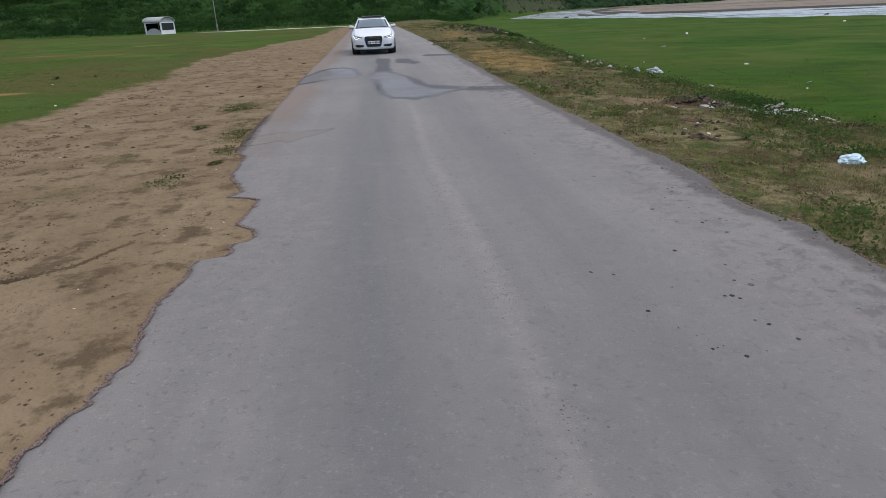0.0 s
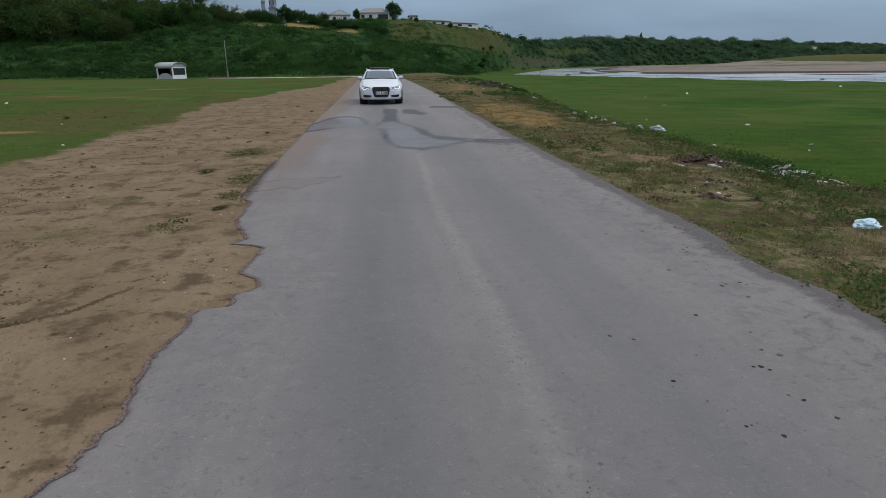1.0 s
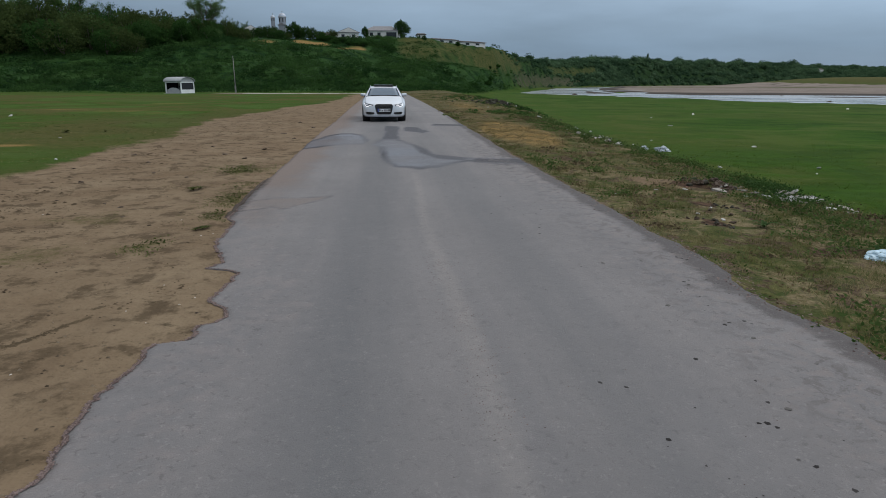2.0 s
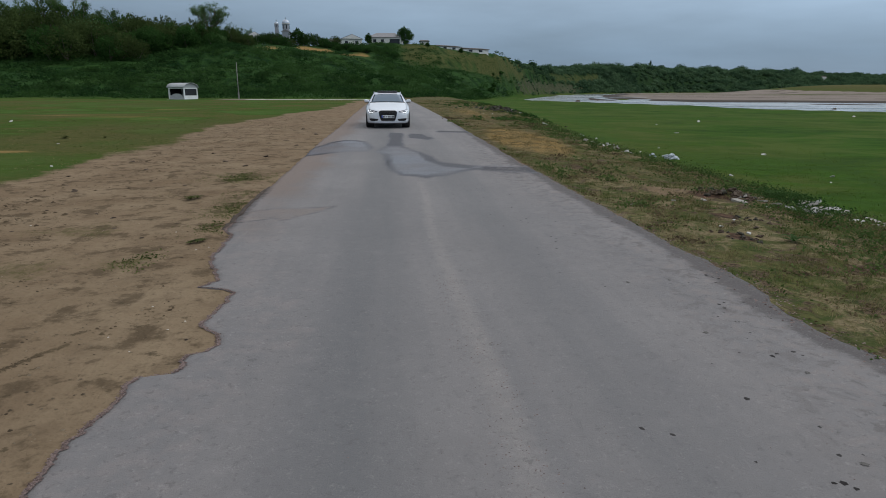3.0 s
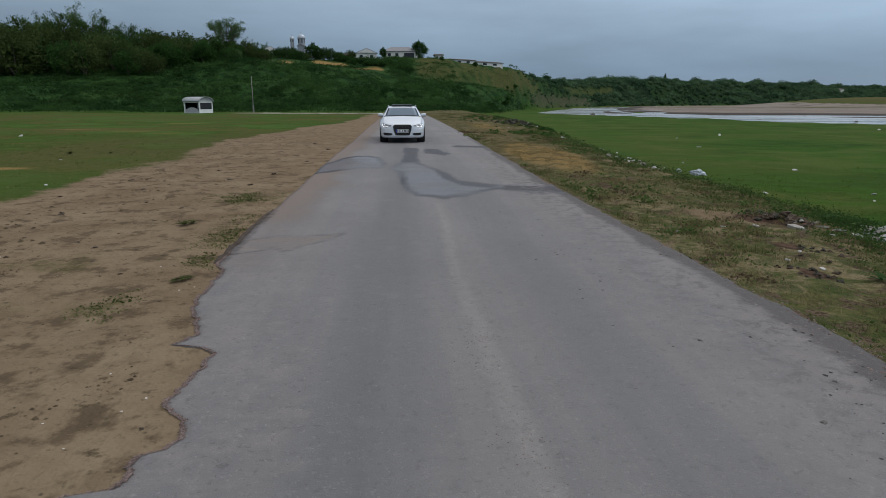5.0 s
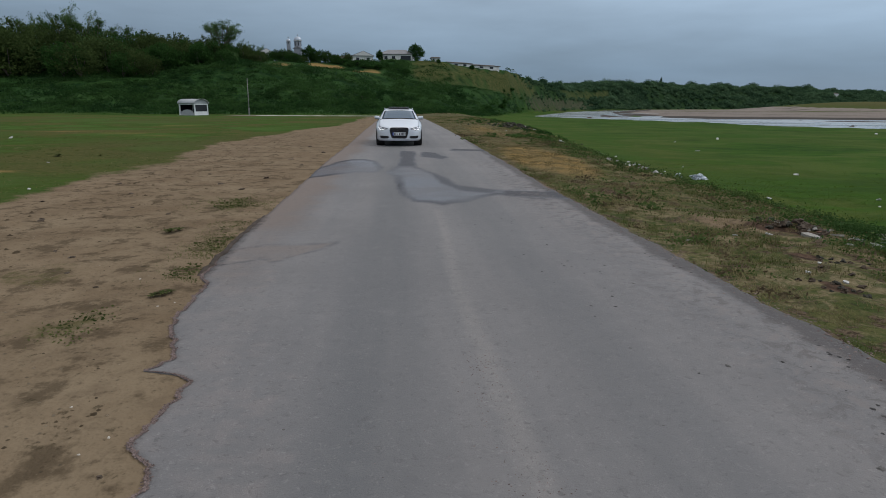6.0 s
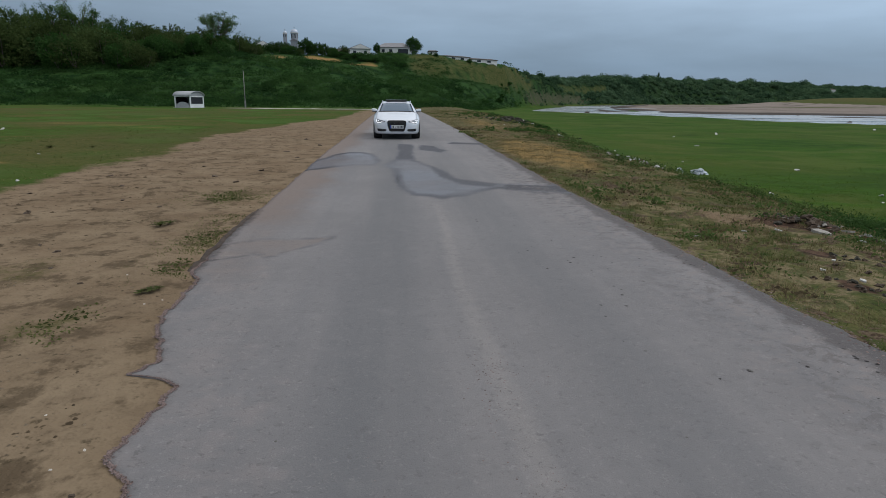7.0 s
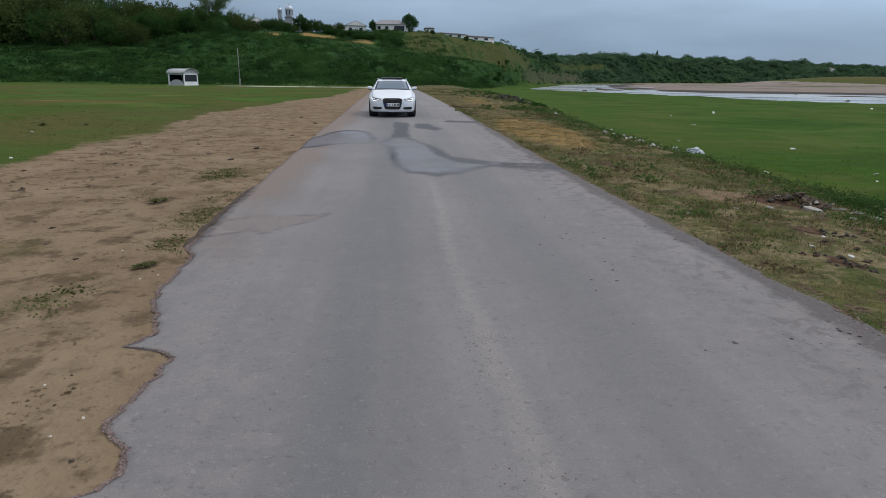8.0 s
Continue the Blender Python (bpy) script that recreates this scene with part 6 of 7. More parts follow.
# dark weeds on the dry ground beside the spoil heap
x, y = scatter(560, 5, 14, 34, 88, lambda x, y: (x > np.interp(y, ry, rr) + 1.2) & (x < np.interp(y, VERGE_Y, VERGE_X) + 1.5) & (fbm(x, y * 0.5, 0.4, 3, 137.0) + 0.12 * (x - 7.4 - 0.03 * (y - 36)) > rng.uniform(-0.1, 0.5, len(x))))
pv = []
for p in np.column_stack([x, y, ground_z(x, y)]):
    s = rng.uniform(0.12, 0.34)
    pv.append(leaf_quads(p + np.array([0, 0, 0.25 * s]) + lump(36, s * 1.6, s * 1.6, s * 0.7), 0.06))
stuff_mesh("heap_weeds", pv, LEAF_DARK, "dark weed clumps on the dry verge", "weeds")
# leafy tufts and dead clumps that roughen the verge


def tufts(n, keep, mat, name, label, category, rise):
    x, y = scatter(n, 3.2, 12, 1, 36, lambda x, y: vg(x, y) & keep(x, y))
    out = []
    for p in np.column_stack([x, y, ground_z(x, y)]):
        r = rng.uniform(0.05, 0.19) * (1 + 0.02 * p[1])
        c = rng.normal(size=(44, 3)) * np.array([r, r * 0.8, rise])
        c[:, 2] = np.abs(c[:, 2])
        out.append(leaf_quads(p + c, 0.018 + 0.0012 * p[1], 0.25))
    return stuff_mesh(name, out, mat, label, category)


tufts(2300, lambda x, y: fbm(x, y, 0.8, 3, 161.0) + 0.10 * (x - 5 - 0.05 * y) - golden(x, y) - 0.6 * red_soil(x, y) > rng.uniform(-0.15, 0.5, len(x)), TUFT, "verge_tufts", "dark green leafy tufts in the verge grass", "herbs", 0.06)
tufts(800, lambda x, y: fbm(x, y, 0.9, 3, 163.0) - 1.2 * golden(x, y) > rng.uniform(-0.2, 0.5, len(x)), DEAD_D, "verge_thatch", "matted dark dead stems in the verge", "dead grass", 0.02)
# rank weeds where the verge drops to the meadow
x, y = scatter(34000, 5, 14, 2, 40, lambda x, y: np.exp(-((x - np.interp(y, VERGE_Y, VERGE_X) + 0.15) / 0.6) ** 2) * (0.18 + 1.3 * fbm(x, y, 0.6, 3, 121.0)) * np.interp(y, [6, 26], [1, 0.4]) > rng.uniform(0.25, 1.1, len(x)))
hc = np.column_stack([x, y, ground_z(x, y) + rng.uniform(0.0, 0.10, len(x)) * smoothstep(-0.2, 0.5, fbm(x, y, 1.8, 2, 123.0))])
stuff_mesh("rank_weeds", [leaf_quads(hc, 0.020 + 0.0011 * y, 0.2)], TUFT, "rank dark green weeds along the verge's drop", "weeds")
# dark leafy weeds that grow round the tipped rubble
pv = []
for k in range(60):
    cx, cy = ((6.2, 7.95), (6.4, 9.4), (7.0, 8.9), (6.9, 9.3), (7.9, 12.6))[k % 5]
    x, y = cx + rng.normal() * 0.30, cy + rng.normal() * 0.28
    r = rng.uniform(0.08, 0.20)
    c = rng.normal(size=(80, 3)) * np.array([r, r, 0.05])
    c[:, 2] = np.abs(c[:, 2])
    pv.append(leaf_quads(np.array([x, y, float(ground_z(x, y))]) + c, 0.021, 0.3))
stuff_mesh("rubble_weeds", pv, LEAF_MID, "dark green leafy weeds round the tipped rubble", "weeds")
# small-leaved weeds along the broken road edge and in the trampled earth
ehx = rng.uniform(-4.5, -1.7, 90000)
ehy = rng.uniform(4.0, 13.0, 90000)
el = np.interp(ehy, ry, rl)
want = 0.95 * np.exp(-((ehx - el + 0.22) / 0.24) ** 2) * smoothstep(5.9, 6.4, ehy) * smoothstep(9.3, 8.2, ehy) + np.exp(-((ehx + 2.65) / 0.45) ** 2 - ((ehy - 10.9) / 0.7) ** 2) \
    + 0.7 * np.exp(-((ehx + 2.35) / 0.40) ** 2 - ((ehy - 5.1) / 0.65) ** 2) * smoothstep(-0.1, 0.3, fbm(ehx, ehy, 1.8, 3, 260.0))
kk = (ehx < el - 0.02) & (want * (0.5 + 1.2 * fbm(ehx, ehy, 3.0, 3, 103.0)) > rng.uniform(0.25, 1.9, 90000))
hc = np.column_stack([ehx, ehy, ground_z(ehx, ehy) + rng.uniform(0.0, 0.025, 90000)])[kk]
stuff_mesh("edge_weeds", [leaf_quads(hc, 0.011 + 0.0007 * hc[:, 1], 0.7)], WEED, "small-leaved weeds along the broken asphalt edge", "weeds")
# sparse patches on the bare earth
patch = lambda x, y: np.exp(-((x + 2.65) / 0.55) ** 2 - ((y - 10.9) / 0.9) ** 2) + np.exp(-((x + 2.3) / 0.28) ** 2 - ((y - 7.2) / 1.6) ** 2) * 0.7
x, y = scatter(26000, -7, -1.8, 1.5, 30, lambda x, y: off_road(x, y) & ((patch(x, y) > rng.uniform(0.15, 1.4, len(x))) | (fbm(x * 0.6, y, 1.0, 3, 89.0) - 0.58 > rng.uniform(0, 0.4, len(x)))))
g4 = blades(x, y, 6, np.full(len(x), 0.016), 0.035, 0.006 + 0.0005 * y, 3.0)
x, y = scatter(16000, 3.2, 20, 36, 96, lambda x, y: (x > np.interp(y, ry, rr) + 0.1) & (x < np.interp(y, VERGE_Y, VERGE_X) + 1.5))
k = fbm(x, y * 0.5, 0.7, 3, 127.0) + 0.05 * (x - 7) - 0.5 * golden(x, y) > rng.uniform(0.02, 0.5, len(x))
g6 = blades(x[k], y[k], 4, np.full(int(k.sum()), 0.07), 0.15, 0.014 + 0.0007 * y[k], 1.6)
d6 = blades(x[~k], y[~k], 3, np.full(int((~k).sum()), 0.05), 0.15, 0.012 + 0.0006 * y[~k], 1.8)
stuff_mesh("meadow_grass", [g2], GRASS_G, "short lush green meadow grass", "grass")
stuff_mesh("field_grass", [g3], GRASS_F, "short patchy green grass on the dry field", "grass")
stuff_mesh("verge_grass", [g1, g6], GRASS_O, "green grass tufts on the roadside verge", "grass")
stuff_mesh("dry_grass", [d1, d2, d6], GRASS_D, "dry straw-coloured grass on the verge and field edge", "grass")
px_ = np.concatenate([-2.65 + rng.normal(size=900) * 0.36, np.zeros(800)])
py_ = np.concatenate([10.9 + rng.normal(size=900) * 0.42, rng.uniform(6.2, 9.2, 800)])
px_[900:] = np.interp(py_[900:], ry, rl) - 0.06 - np.abs(rng.normal(size=800)) * 0.24
k = fbm(px_, py_, 2.6, 3, 147.0) > rng.uniform(-0.5, 0.3, len(px_))
g7 = blades(px_[k], py_[k], 6, np.full(int(k.sum()), 0.014), 0.035, 0.014, 3.0)
stuff_mesh("edge_grass", [g7], GRASS_O, "small patches of short grass on the bare earth", "grass")
stuff_mesh("sparse_weeds", [g4], WEED, "thin weeds growing on the trampled earth", "weeds")


def make_weed(r, leaves, mat, label):
    """A low rosette of long, drooping leaves."""
    weed = tagged(new("weed_plant"), label, "weed")
    for k in range(leaves):
        bm = bmesh.new()
        a = 2 * math.pi * k / leaves + rng.uniform(-0.3, 0.3)
        ln = r * rng.uniform(0.6, 1.1)
        rise = ln * rng.uniform(0.3, 0.9)
        prev = None
        for s in np.linspace(0, 1, 6):
            w = 0.11 * ln * math.sin(math.pi * min(1, 0.15 + 0.85 * s)) + 0.002
            p = Vector((math.cos(a) * ln * s, math.sin(a) * ln * s, 0.01 + rise * (s - 0.75 * s * s) * 1.6))
            d = Vector((-math.sin(a), math.cos(a), 0)) * w
            row = [bm.verts.new(p - d), bm.verts.new(p + Vector((0, 0, -0.25 * w))), bm.verts.new(p + d)]
            if prev:
                bm.faces.new((prev[0], prev[1], row[1], row[0]))
                bm.faces.new((prev[1], prev[2], row[2], row[1]))
            prev = row
        part("leaf", bm, mat, weed)
    return weed


for x, y, r in ((-2.90, 8.5, 0.13), (-2.82, 8.6, 0.09), (-2.02, 5.80, 0.075), (-2.08, 5.76, 0.06), (-1.98, 5.86, 0.055)):
    w = make_weed(r, 19, WEED, "low leafy green weed on bare brown earth")
    w.matrix_basis = at_ground(x, y, 0, 0.0)
for x, y, r in ((6.7, 9.3, 0.2), (7.0, 8.0, 0.18), (6.3, 7.9, 0.15), (7.3, 10.6, 0.2), (7.5, 12.2, 0.2), (8.2, 17.0, 0.25), (10.2, 22.6, 0.35), (-10.4, 20.5, 0.24), (-9.3, 20.8, 0.16), (5.2, 4.5, 0.18), (4.6, 5.6, 0.16)):
    w = make_weed(r, 16, LEAF_FRESH if x > 0 else WEED, "broad leafy weed clump in the grass")
    w.matrix_basis = at_ground(x, y, 0, 0.0)

# ---- far buildings, shelter, pole ----
WHITE_WALL = plain("white_render", (0.62, 0.62, 0.60), 0.85, var=0.12, scale=0.8)
ROOF_GREY = plain("grey_roof_sheet", (0.20, 0.20, 0.21), 0.7, var=0.2, scale=1.5)
ROOF_BROWN = plain("dark_brown_roof", (0.075, 0.062, 0.056), 0.85, var=0.2, scale=1.5)
DARK_OPEN = plain("dark_window_pane", (0.02, 0.022, 0.025), 0.15)
WHITE_METAL = plain("white_painted_metal", (0.68, 0.70, 0.70), 0.5, var=0.1, scale=1.0)
GREY_METAL = plain("weathered_grey_sheet", (0.33, 0.35, 0.36), 0.55, var=0.15, scale=1.0)
CONCRETE = plain("grey_concrete", (0.30, 0.29, 0.27), 0.9, var=0.2, scale=2.0, bump=0.3)
DOME_M = plain("dull_tin_dome", (0.40, 0.45, 0.52), 0.38, metal=0.6, var=0.1, scale=1.0)
# white church walls, their backlit shade put into a grey colour
CHURCH_SHADED = plain("galvanised_silo", (0.28, 0.30, 0.33), 0.5, metal=0.2, var=0.12, scale=1.0)


def make_house(w, d, h, roof_h, hip, label, roof_mat, openings):
    house = tagged(new("house"), label, "house")
    bm = bmesh.new()
    box(bm, -w / 2, w / 2, 0, d, -0.9, h, 0.02)
    part("wall", bm, WHITE_WALL, house, "white rendered wall")
    e = 0.35
    bm = bmesh.new()
    lo = [bm.verts.new(p) for p in ((-w / 2 - e, -e, h), (w / 2 + e, -e, h), (w / 2 + e, d + e, h), (-w / 2 - e, d + e, h))]
    lo2 = [bm.verts.new(v.co + Vector((0, 0, 0.12))) for v in lo]
    if hip == "gable_front":
        r = [bm.verts.new((0, -e, h + roof_h)), bm.verts.new((0, d + e, h + roof_h))]
        tops = [(lo2[0], lo2[1], r[0]), (lo2[1], lo2[2], r[1], r[0]), (lo2[2], lo2[3], r[1]), (lo2[3], lo2[0], r[0], r[1])]
    else:
        i = hip * w
        r = [bm.verts.new((-w / 2 + i, d / 2, h + roof_h)), bm.verts.new((w / 2 - i, d / 2, h + roof_h))]
        tops = [(lo2[0], lo2[1], r[1], r[0]), (lo2[1], lo2[2], r[1]), (lo2[2], lo2[3], r[0], r[1]), (lo2[3], lo2[0], r[0])]
    for q in tops:
        bm.faces.new(q)
    for i in range(4):
        bm.faces.new((lo[i], lo[(i + 1) % 4], lo2[(i + 1) % 4], lo2[i]))
    bm.faces.new(lo[::-1])
    part("roof", bm, roof_mat, house)
    if hip == "gable_front":
        bm = bmesh.new()
        f = [bm.verts.new(p) for p in ((-w / 2, -e - 0.02, h + 0.1), (w / 2, -e - 0.02, h + 0.1), (0, -e - 0.02, h + roof_h - 0.12))]
        bm.faces.new(f)
        ex = bmesh.ops.extrude_face_region(bm, geom=bm.faces[:])
        bmesh.ops.translate(bm, verts=[v for v in ex["geom"] if isinstance(v, bmesh.types.BMVert)], vec=(0, 0.04, 0))
        part("gable", bm, WHITE_WALL, house)
    for x0, x1, z0, z1 in openings:
        bm = bmesh.new()
        box(bm, x0, x1, -0.06, 0.02, z0, z1)
        win = part("window", bm, DARK_OPEN, house)
        bm = bmesh.new()
        for a, b, c, d_ in ((x0 - .06, x1 + .06, z0 - .06, z0), (x0 - .06, x1 + .06, z1, z1 + .06), (x0 - .06, x0, z0, z1), (x1, x1 + .06, z0, z1)):
            box(bm, a, b, -0.09, 0.0, c, d_)
        part("window_frame", bm, WHITE_METAL, win)
    return house


a = make_house(6.2, 9, 1.9, 1.5, "gable_front", "small white gabled house on the bluff crest", ROOF_GREY, [(-2.2, -1.2, 0.5, 1.4), (1.0, 2.0, 0.5, 1.4)])
a.matrix_basis = pose(-10.1, 198, 14.2, 0, 0, 14)
b = make_house(10.4, 8, 2.0, 1.7, 0.22, "white house with a grey hipped roof on the bluff", ROOF_GREY, [(1.6, 4.8, 0.1, 1.6), (-3.6, -2.6, 0.5, 1.5), (-1.2, -0.2, 0.5, 1.5)])
b.matrix_basis = pose(-0.2, 205, float(ground_z(-0.2, 205)) - 0.2, 0, 0, -6)
c = make_house(7.5, 6, 1.6, 0.9, 0.1, "low white outbuilding behind the gabled house", ROOF_BROWN, [(-1, 0.4, 0.4, 1.2)])
c.matrix_basis = pose(-15.8, 200, float(ground_z(-15.8, 200)) + 0.1, 0, 0, 8)
for k, (x, y, w, dz) in enumerate(((12.7, 209, 2.6, 0.0), (21.6, 215, 9.5, 0.2), (31.4, 221.5, 11.5, 0.2))):
    h = make_house(w, 5, 1.1, 0.55, 0.05, "long low white barn with a dark roof" if k else "small white hut with a dark roof", ROOF_BROWN,
                   [(-w * 0.3, -w * 0.15, 0.2, 0.9)] + ([(w * 0.1, w * 0.25, 0.2, 0.9)] if k else []))
    h.matrix_basis = pose(x, y, float(ground_z(x, y)) - 0.2 + dz, 0, 0, 0 if not k else 33)
d_ = make_house(4.2, 4, 3.2, 1.4, "gable_front", "white gabled house half hidden behind trees", ROOF_GREY, [(-0.6, 0.6, 1.2, 2.2)])
d_.matrix_basis = pose(-36.5, 185, float(ground_z(-36.5, 185)) - 0.9, 0, 0, 20)
far_h = make_house(7, 7, 5.2, 1.6, 0.2, "tiny white house on the far river bank", ROOF_BROWN, [(-2, -1, 1, 2)])
far_h.matrix_basis = pose(607, 837, float(ground_z(607, 837)) - 0.2)


def make_church():
    """A small white church: low nave, round drum and a slimmer turret, both under sheet-metal domes."""
    ch = tagged(new("church"), "small white church with two shiny metal domes", "church")
    bm = bmesh.new()
    box(bm, -0.95, 0.95, 0, 6, -0.8, 3.9, 0.03)
    part("nave_wall", bm, CHURCH_SHADED, ch)
    bm = bmesh.new()
    v = [bm.verts.new(p) for p in ((-1.3, -0.2, 3.9), (1.3, -0.2, 3.9), (1.3, 6.2, 3.9), (-1.3, 6.2, 3.9), (0, -0.2, 4.5), (0, 6.2, 4.5))]
    for q in ((0, 1, 4), (1, 2, 5, 4), (2, 3, 5), (3, 0, 4, 5), (3, 2, 1, 0)):
        bm.faces.new([v[k] for k in q])
    part("nave_roof", bm, ROOF_GREY, ch)
    for x, y, r, z0, z1, lab in ((0.0, 1.6, 1.0, 3.8, 6.2, "drum"), (-2.6, 1.2, 0.55, -0.8, 6.0, "turret")):
        bm = bmesh.new()
        bmesh.ops.create_cone(bm, cap_ends=True, segments=16, radius1=r, radius2=r, depth=z1 - z0, matrix=Matrix.Translation((x, y, (z0 + z1) / 2)))
        tower = part(lab, bm, CHURCH_SHADED, ch, "white round tower, greyed as backlit")
        bm = bmesh.new()
        bmesh.ops.create_cone(bm, cap_ends=True, segments=16, radius1=r * 1.16, radius2=r * 1.16, depth=0.16, matrix=Matrix.Translation((x, y, z1)))
        part("cornice", bm, WHITE_WALL, tower)
        for k in range(6):
            a = 2 * math.pi * k / 6 + 0.3
            bm = bmesh.new()
            box(bm, -0.14 * r, 0.14 * r, -r - 0.02, -r + 0.06, z1 - 1.2 * r - 0.25, z1 - 0.25)
            bmesh.ops.rotate(bm, verts=bm.verts, cent=(0, 0, 0), matrix=Matrix.Rotation(a, 3, "Z"))
            bmesh.ops.translate(bm, verts=bm.verts, vec=(x, y, 0))
            part("window", bm, DARK_OPEN, tower)
        bm = bmesh.new()
        bmesh.ops.create_uvsphere(bm, u_segments=20, v_segments=12, radius=r * 1.12, matrix=Matrix.Translation((x, y, z1 + 0.06)) @ Matrix.Diagonal((1, 1, 0.95, 1)))
        dome = part("dome", bm, DOME_M, ch, "shiny sheet-metal dome", smooth=True)
        bm = bmesh.new()
        box(bm, x - 0.04, x + 0.04, y - 0.04, y + 0.04, z1 + r, z1 + r + 0.75)
        box(bm, x - 0.2, x + 0.2, y - 0.03, y + 0.03, z1 + r + 0.42, z1 + r + 0.50)
        part("cross", bm, GREY_METAL, dome)
    return ch


church = make_church()
church.matrix_basis = pose(-28.4, 188.6, float(ground_z(-28.4, 188.6)) - 0.1)


def make_shelter():
    """A kiosk with a barrel roof, open on its long side, with a window in its end."""
    sh = tagged(new("bus_shelter"), "white roadside shelter with a curved sheet roof", "shelter")
    L, D, H = 2.75, 2.45, 1.62
    for x in (-L / 2, L / 2):
        for y in (0, D):
            bm = bmesh.new()
            box(bm, x - 0.085, x + 0.085, y - 0.085, y + 0.085, 0, H, 0.02)
            part("post", bm, WHITE_METAL, sh)
    bm = bmesh.new()
    prev = None
    for k in range(17):
        a = math.pi * k / 16
        y, z = D / 2 - math.cos(a) * (D / 2 + 0.18), H + math.sin(a) * 0.62
        row = [bm.verts.new((x, y, z)) for x in (-L / 2 - 0.25, L / 2 + 0.25)]
        if prev:
            bm.faces.new((prev[0], prev[1], row[1], row[0]))
        prev = row
    ex = bmesh.ops.extrude_face_region(bm, geom=bm.faces[:])
    bmesh.ops.translate(bm, verts=[v for v in ex["geom"] if isinstance(v, bmesh.types.BMVert)], vec=(0, 0, 0.06))
    part("roof", bm, GREY_METAL, sh, "curved grey sheet roof", smooth=True)
    for x in (-L / 2, L / 2):
        bm = bmesh.new()
        pts = [bm.verts.new((x, D / 2 - math.cos(math.pi * k / 12) * D / 2, H + math.sin(math.pi * k / 12) * 0.55)) for k in range(13)]
        bm.faces.new(pts)
        ex = bmesh.ops.extrude_face_region(bm, geom=bm.faces[:])
        bmesh.ops.translate(bm, verts=[v for v in ex["geom"] if isinstance(v, bmesh.types.BMVert)], vec=(0.05, 0, 0))
        part("gable_panel", bm, GREY_METAL, sh)
        bm = bmesh.new()
        box(bm, x - 0.05, x + 0.05, 0.09, D - 0.09, 0.0, 0.55, 0.01)
        part("end_panel", bm, WHITE_METAL, sh)
        bm = bmesh.new()
        box(bm, x - 0.02, x + 0.02, 0.09, D - 0.09, 0.55, H - 0.12)
        part("end_window", bm, DARK_OPEN, sh)
        bm = bmesh.new()
        box(bm, x - 0.06, x + 0.06, 0.0, D, H - 0.14, H, 0.01)
        part("end_beam", bm, WHITE_METAL, sh)
    bm = bmesh.new()
    box(bm, -L / 2, L / 2, D - 0.04, D + 0.04, 0, H)
    part("back_wall", bm, DARK_OPEN, sh)
    bm = bmesh.new()
    box(bm, -L / 2 - 0.1, L / 2 + 0.1, -0.06, 0.06, H - 0.14, H, 0.01)
    part("front_beam", bm, WHITE_METAL, sh)
    bm = bmesh.new()
    pts = [bm.verts.new((-0.05 - 1.18 * math.cos(math.pi * k / 12), 0.02, 0.2 + math.sin(math.pi * k / 12) * 0.62)) for k in range(13)]
    pts += [bm.verts.new((1.13, 0.02, 0.0)), bm.verts.new((-1.23, 0.02, 0.0))]
    bm.faces.new(pts)
    ex = bmesh.ops.extrude_face_region(bm, geom=bm.faces[:])
    bmesh.ops.translate(bm, verts=[v for v in ex["geom"] if isinstance(v, bmesh.types.BMVert)], vec=(0, 0.06, 0))
    part("front_panel", bm, GREY_METAL, sh, "rounded grey front panel")
    bm = bmesh.new()
    box(bm, -L / 2 - 0.3, L / 2 + 0.3, -0.3, D + 0.3, -0.3, 0.03, 0.01)
    part("base_slab", bm, CONCRETE, sh)
    return sh


shelter = make_shelter()
shelter.matrix_basis = pose(-29.7, 92.6, float(ground_z(-29.7, 92.6)) + 0.02, 0, 0, -27)
POLE_C = plain("weathered_pole", (0.20, 0.20, 0.19), 0.9, scale=3.0, bump=0.2)
pole = tagged(new("utility_pole"), "weathered grey utility pole at the bluff foot", "pole")
bm = bmesh.new()
bmesh.ops.create_cone(bm, cap_ends=True, segments=10, radius1=0.08, radius2=0.045, depth=5.4, matrix=Matrix.Translation((0, 0, 2.6)))
part("shaft", bm, POLE_C, pole, smooth=True)
bm = bmesh.new()
box(bm, -0.10, 0.10, -0.10, 0.10, -0.2, 1.0, 0.02)
part("footing", bm, POLE_C, pole, "thicker concrete footing")
pole.matrix_basis = pose(-22.1, 97.0, float(ground_z(-22.1, 97.0)))

# ---- litter, rubble, stones ----
BAG_W = plain("white_plastic_film", (0.48, 0.52, 0.58), 0.35, var=0.3, scale=5.0)
BAG_B = plain("pale_blue_plastic_film", (0.45, 0.62, 0.72), 0.35, var=0.35, scale=4.0)
SCRAP = plain("dirty_white_scrap", (0.46, 0.455, 0.43), 0.7, var=0.2, scale=8.0)
PALE_R = plain("pale_grey_rubble", (0.30, 0.296, 0.285), 0.85, var=0.25, scale=5.0, bump=0.3)
RUBBLE_G = plain("grey_rubble", (0.30, 0.28, 0.25), 0.9, var=0.25, scale=5.0, bump=0.4)
RUBBLE_R = plain("red_brick_rubble", (0.150, 0.070, 0.048), 0.9, var=0.3, scale=5.0, bump=0.4)
RUBBLE_D = plain("dark_soil_clod", (0.072, 0.050, 0.033), 0.95, var=0.35, scale=6.0, bump=0.5)
HEAP_D = plain("dark_spoil", (0.036, 0.033, 0.022), 0.95, var=0.4, scale=4.0, bump=0.5)
STONE = plain("dark_stone", (0.105, 0.098, 0.092), 0.85, var=0.3, scale=9.0, bump=0.3)
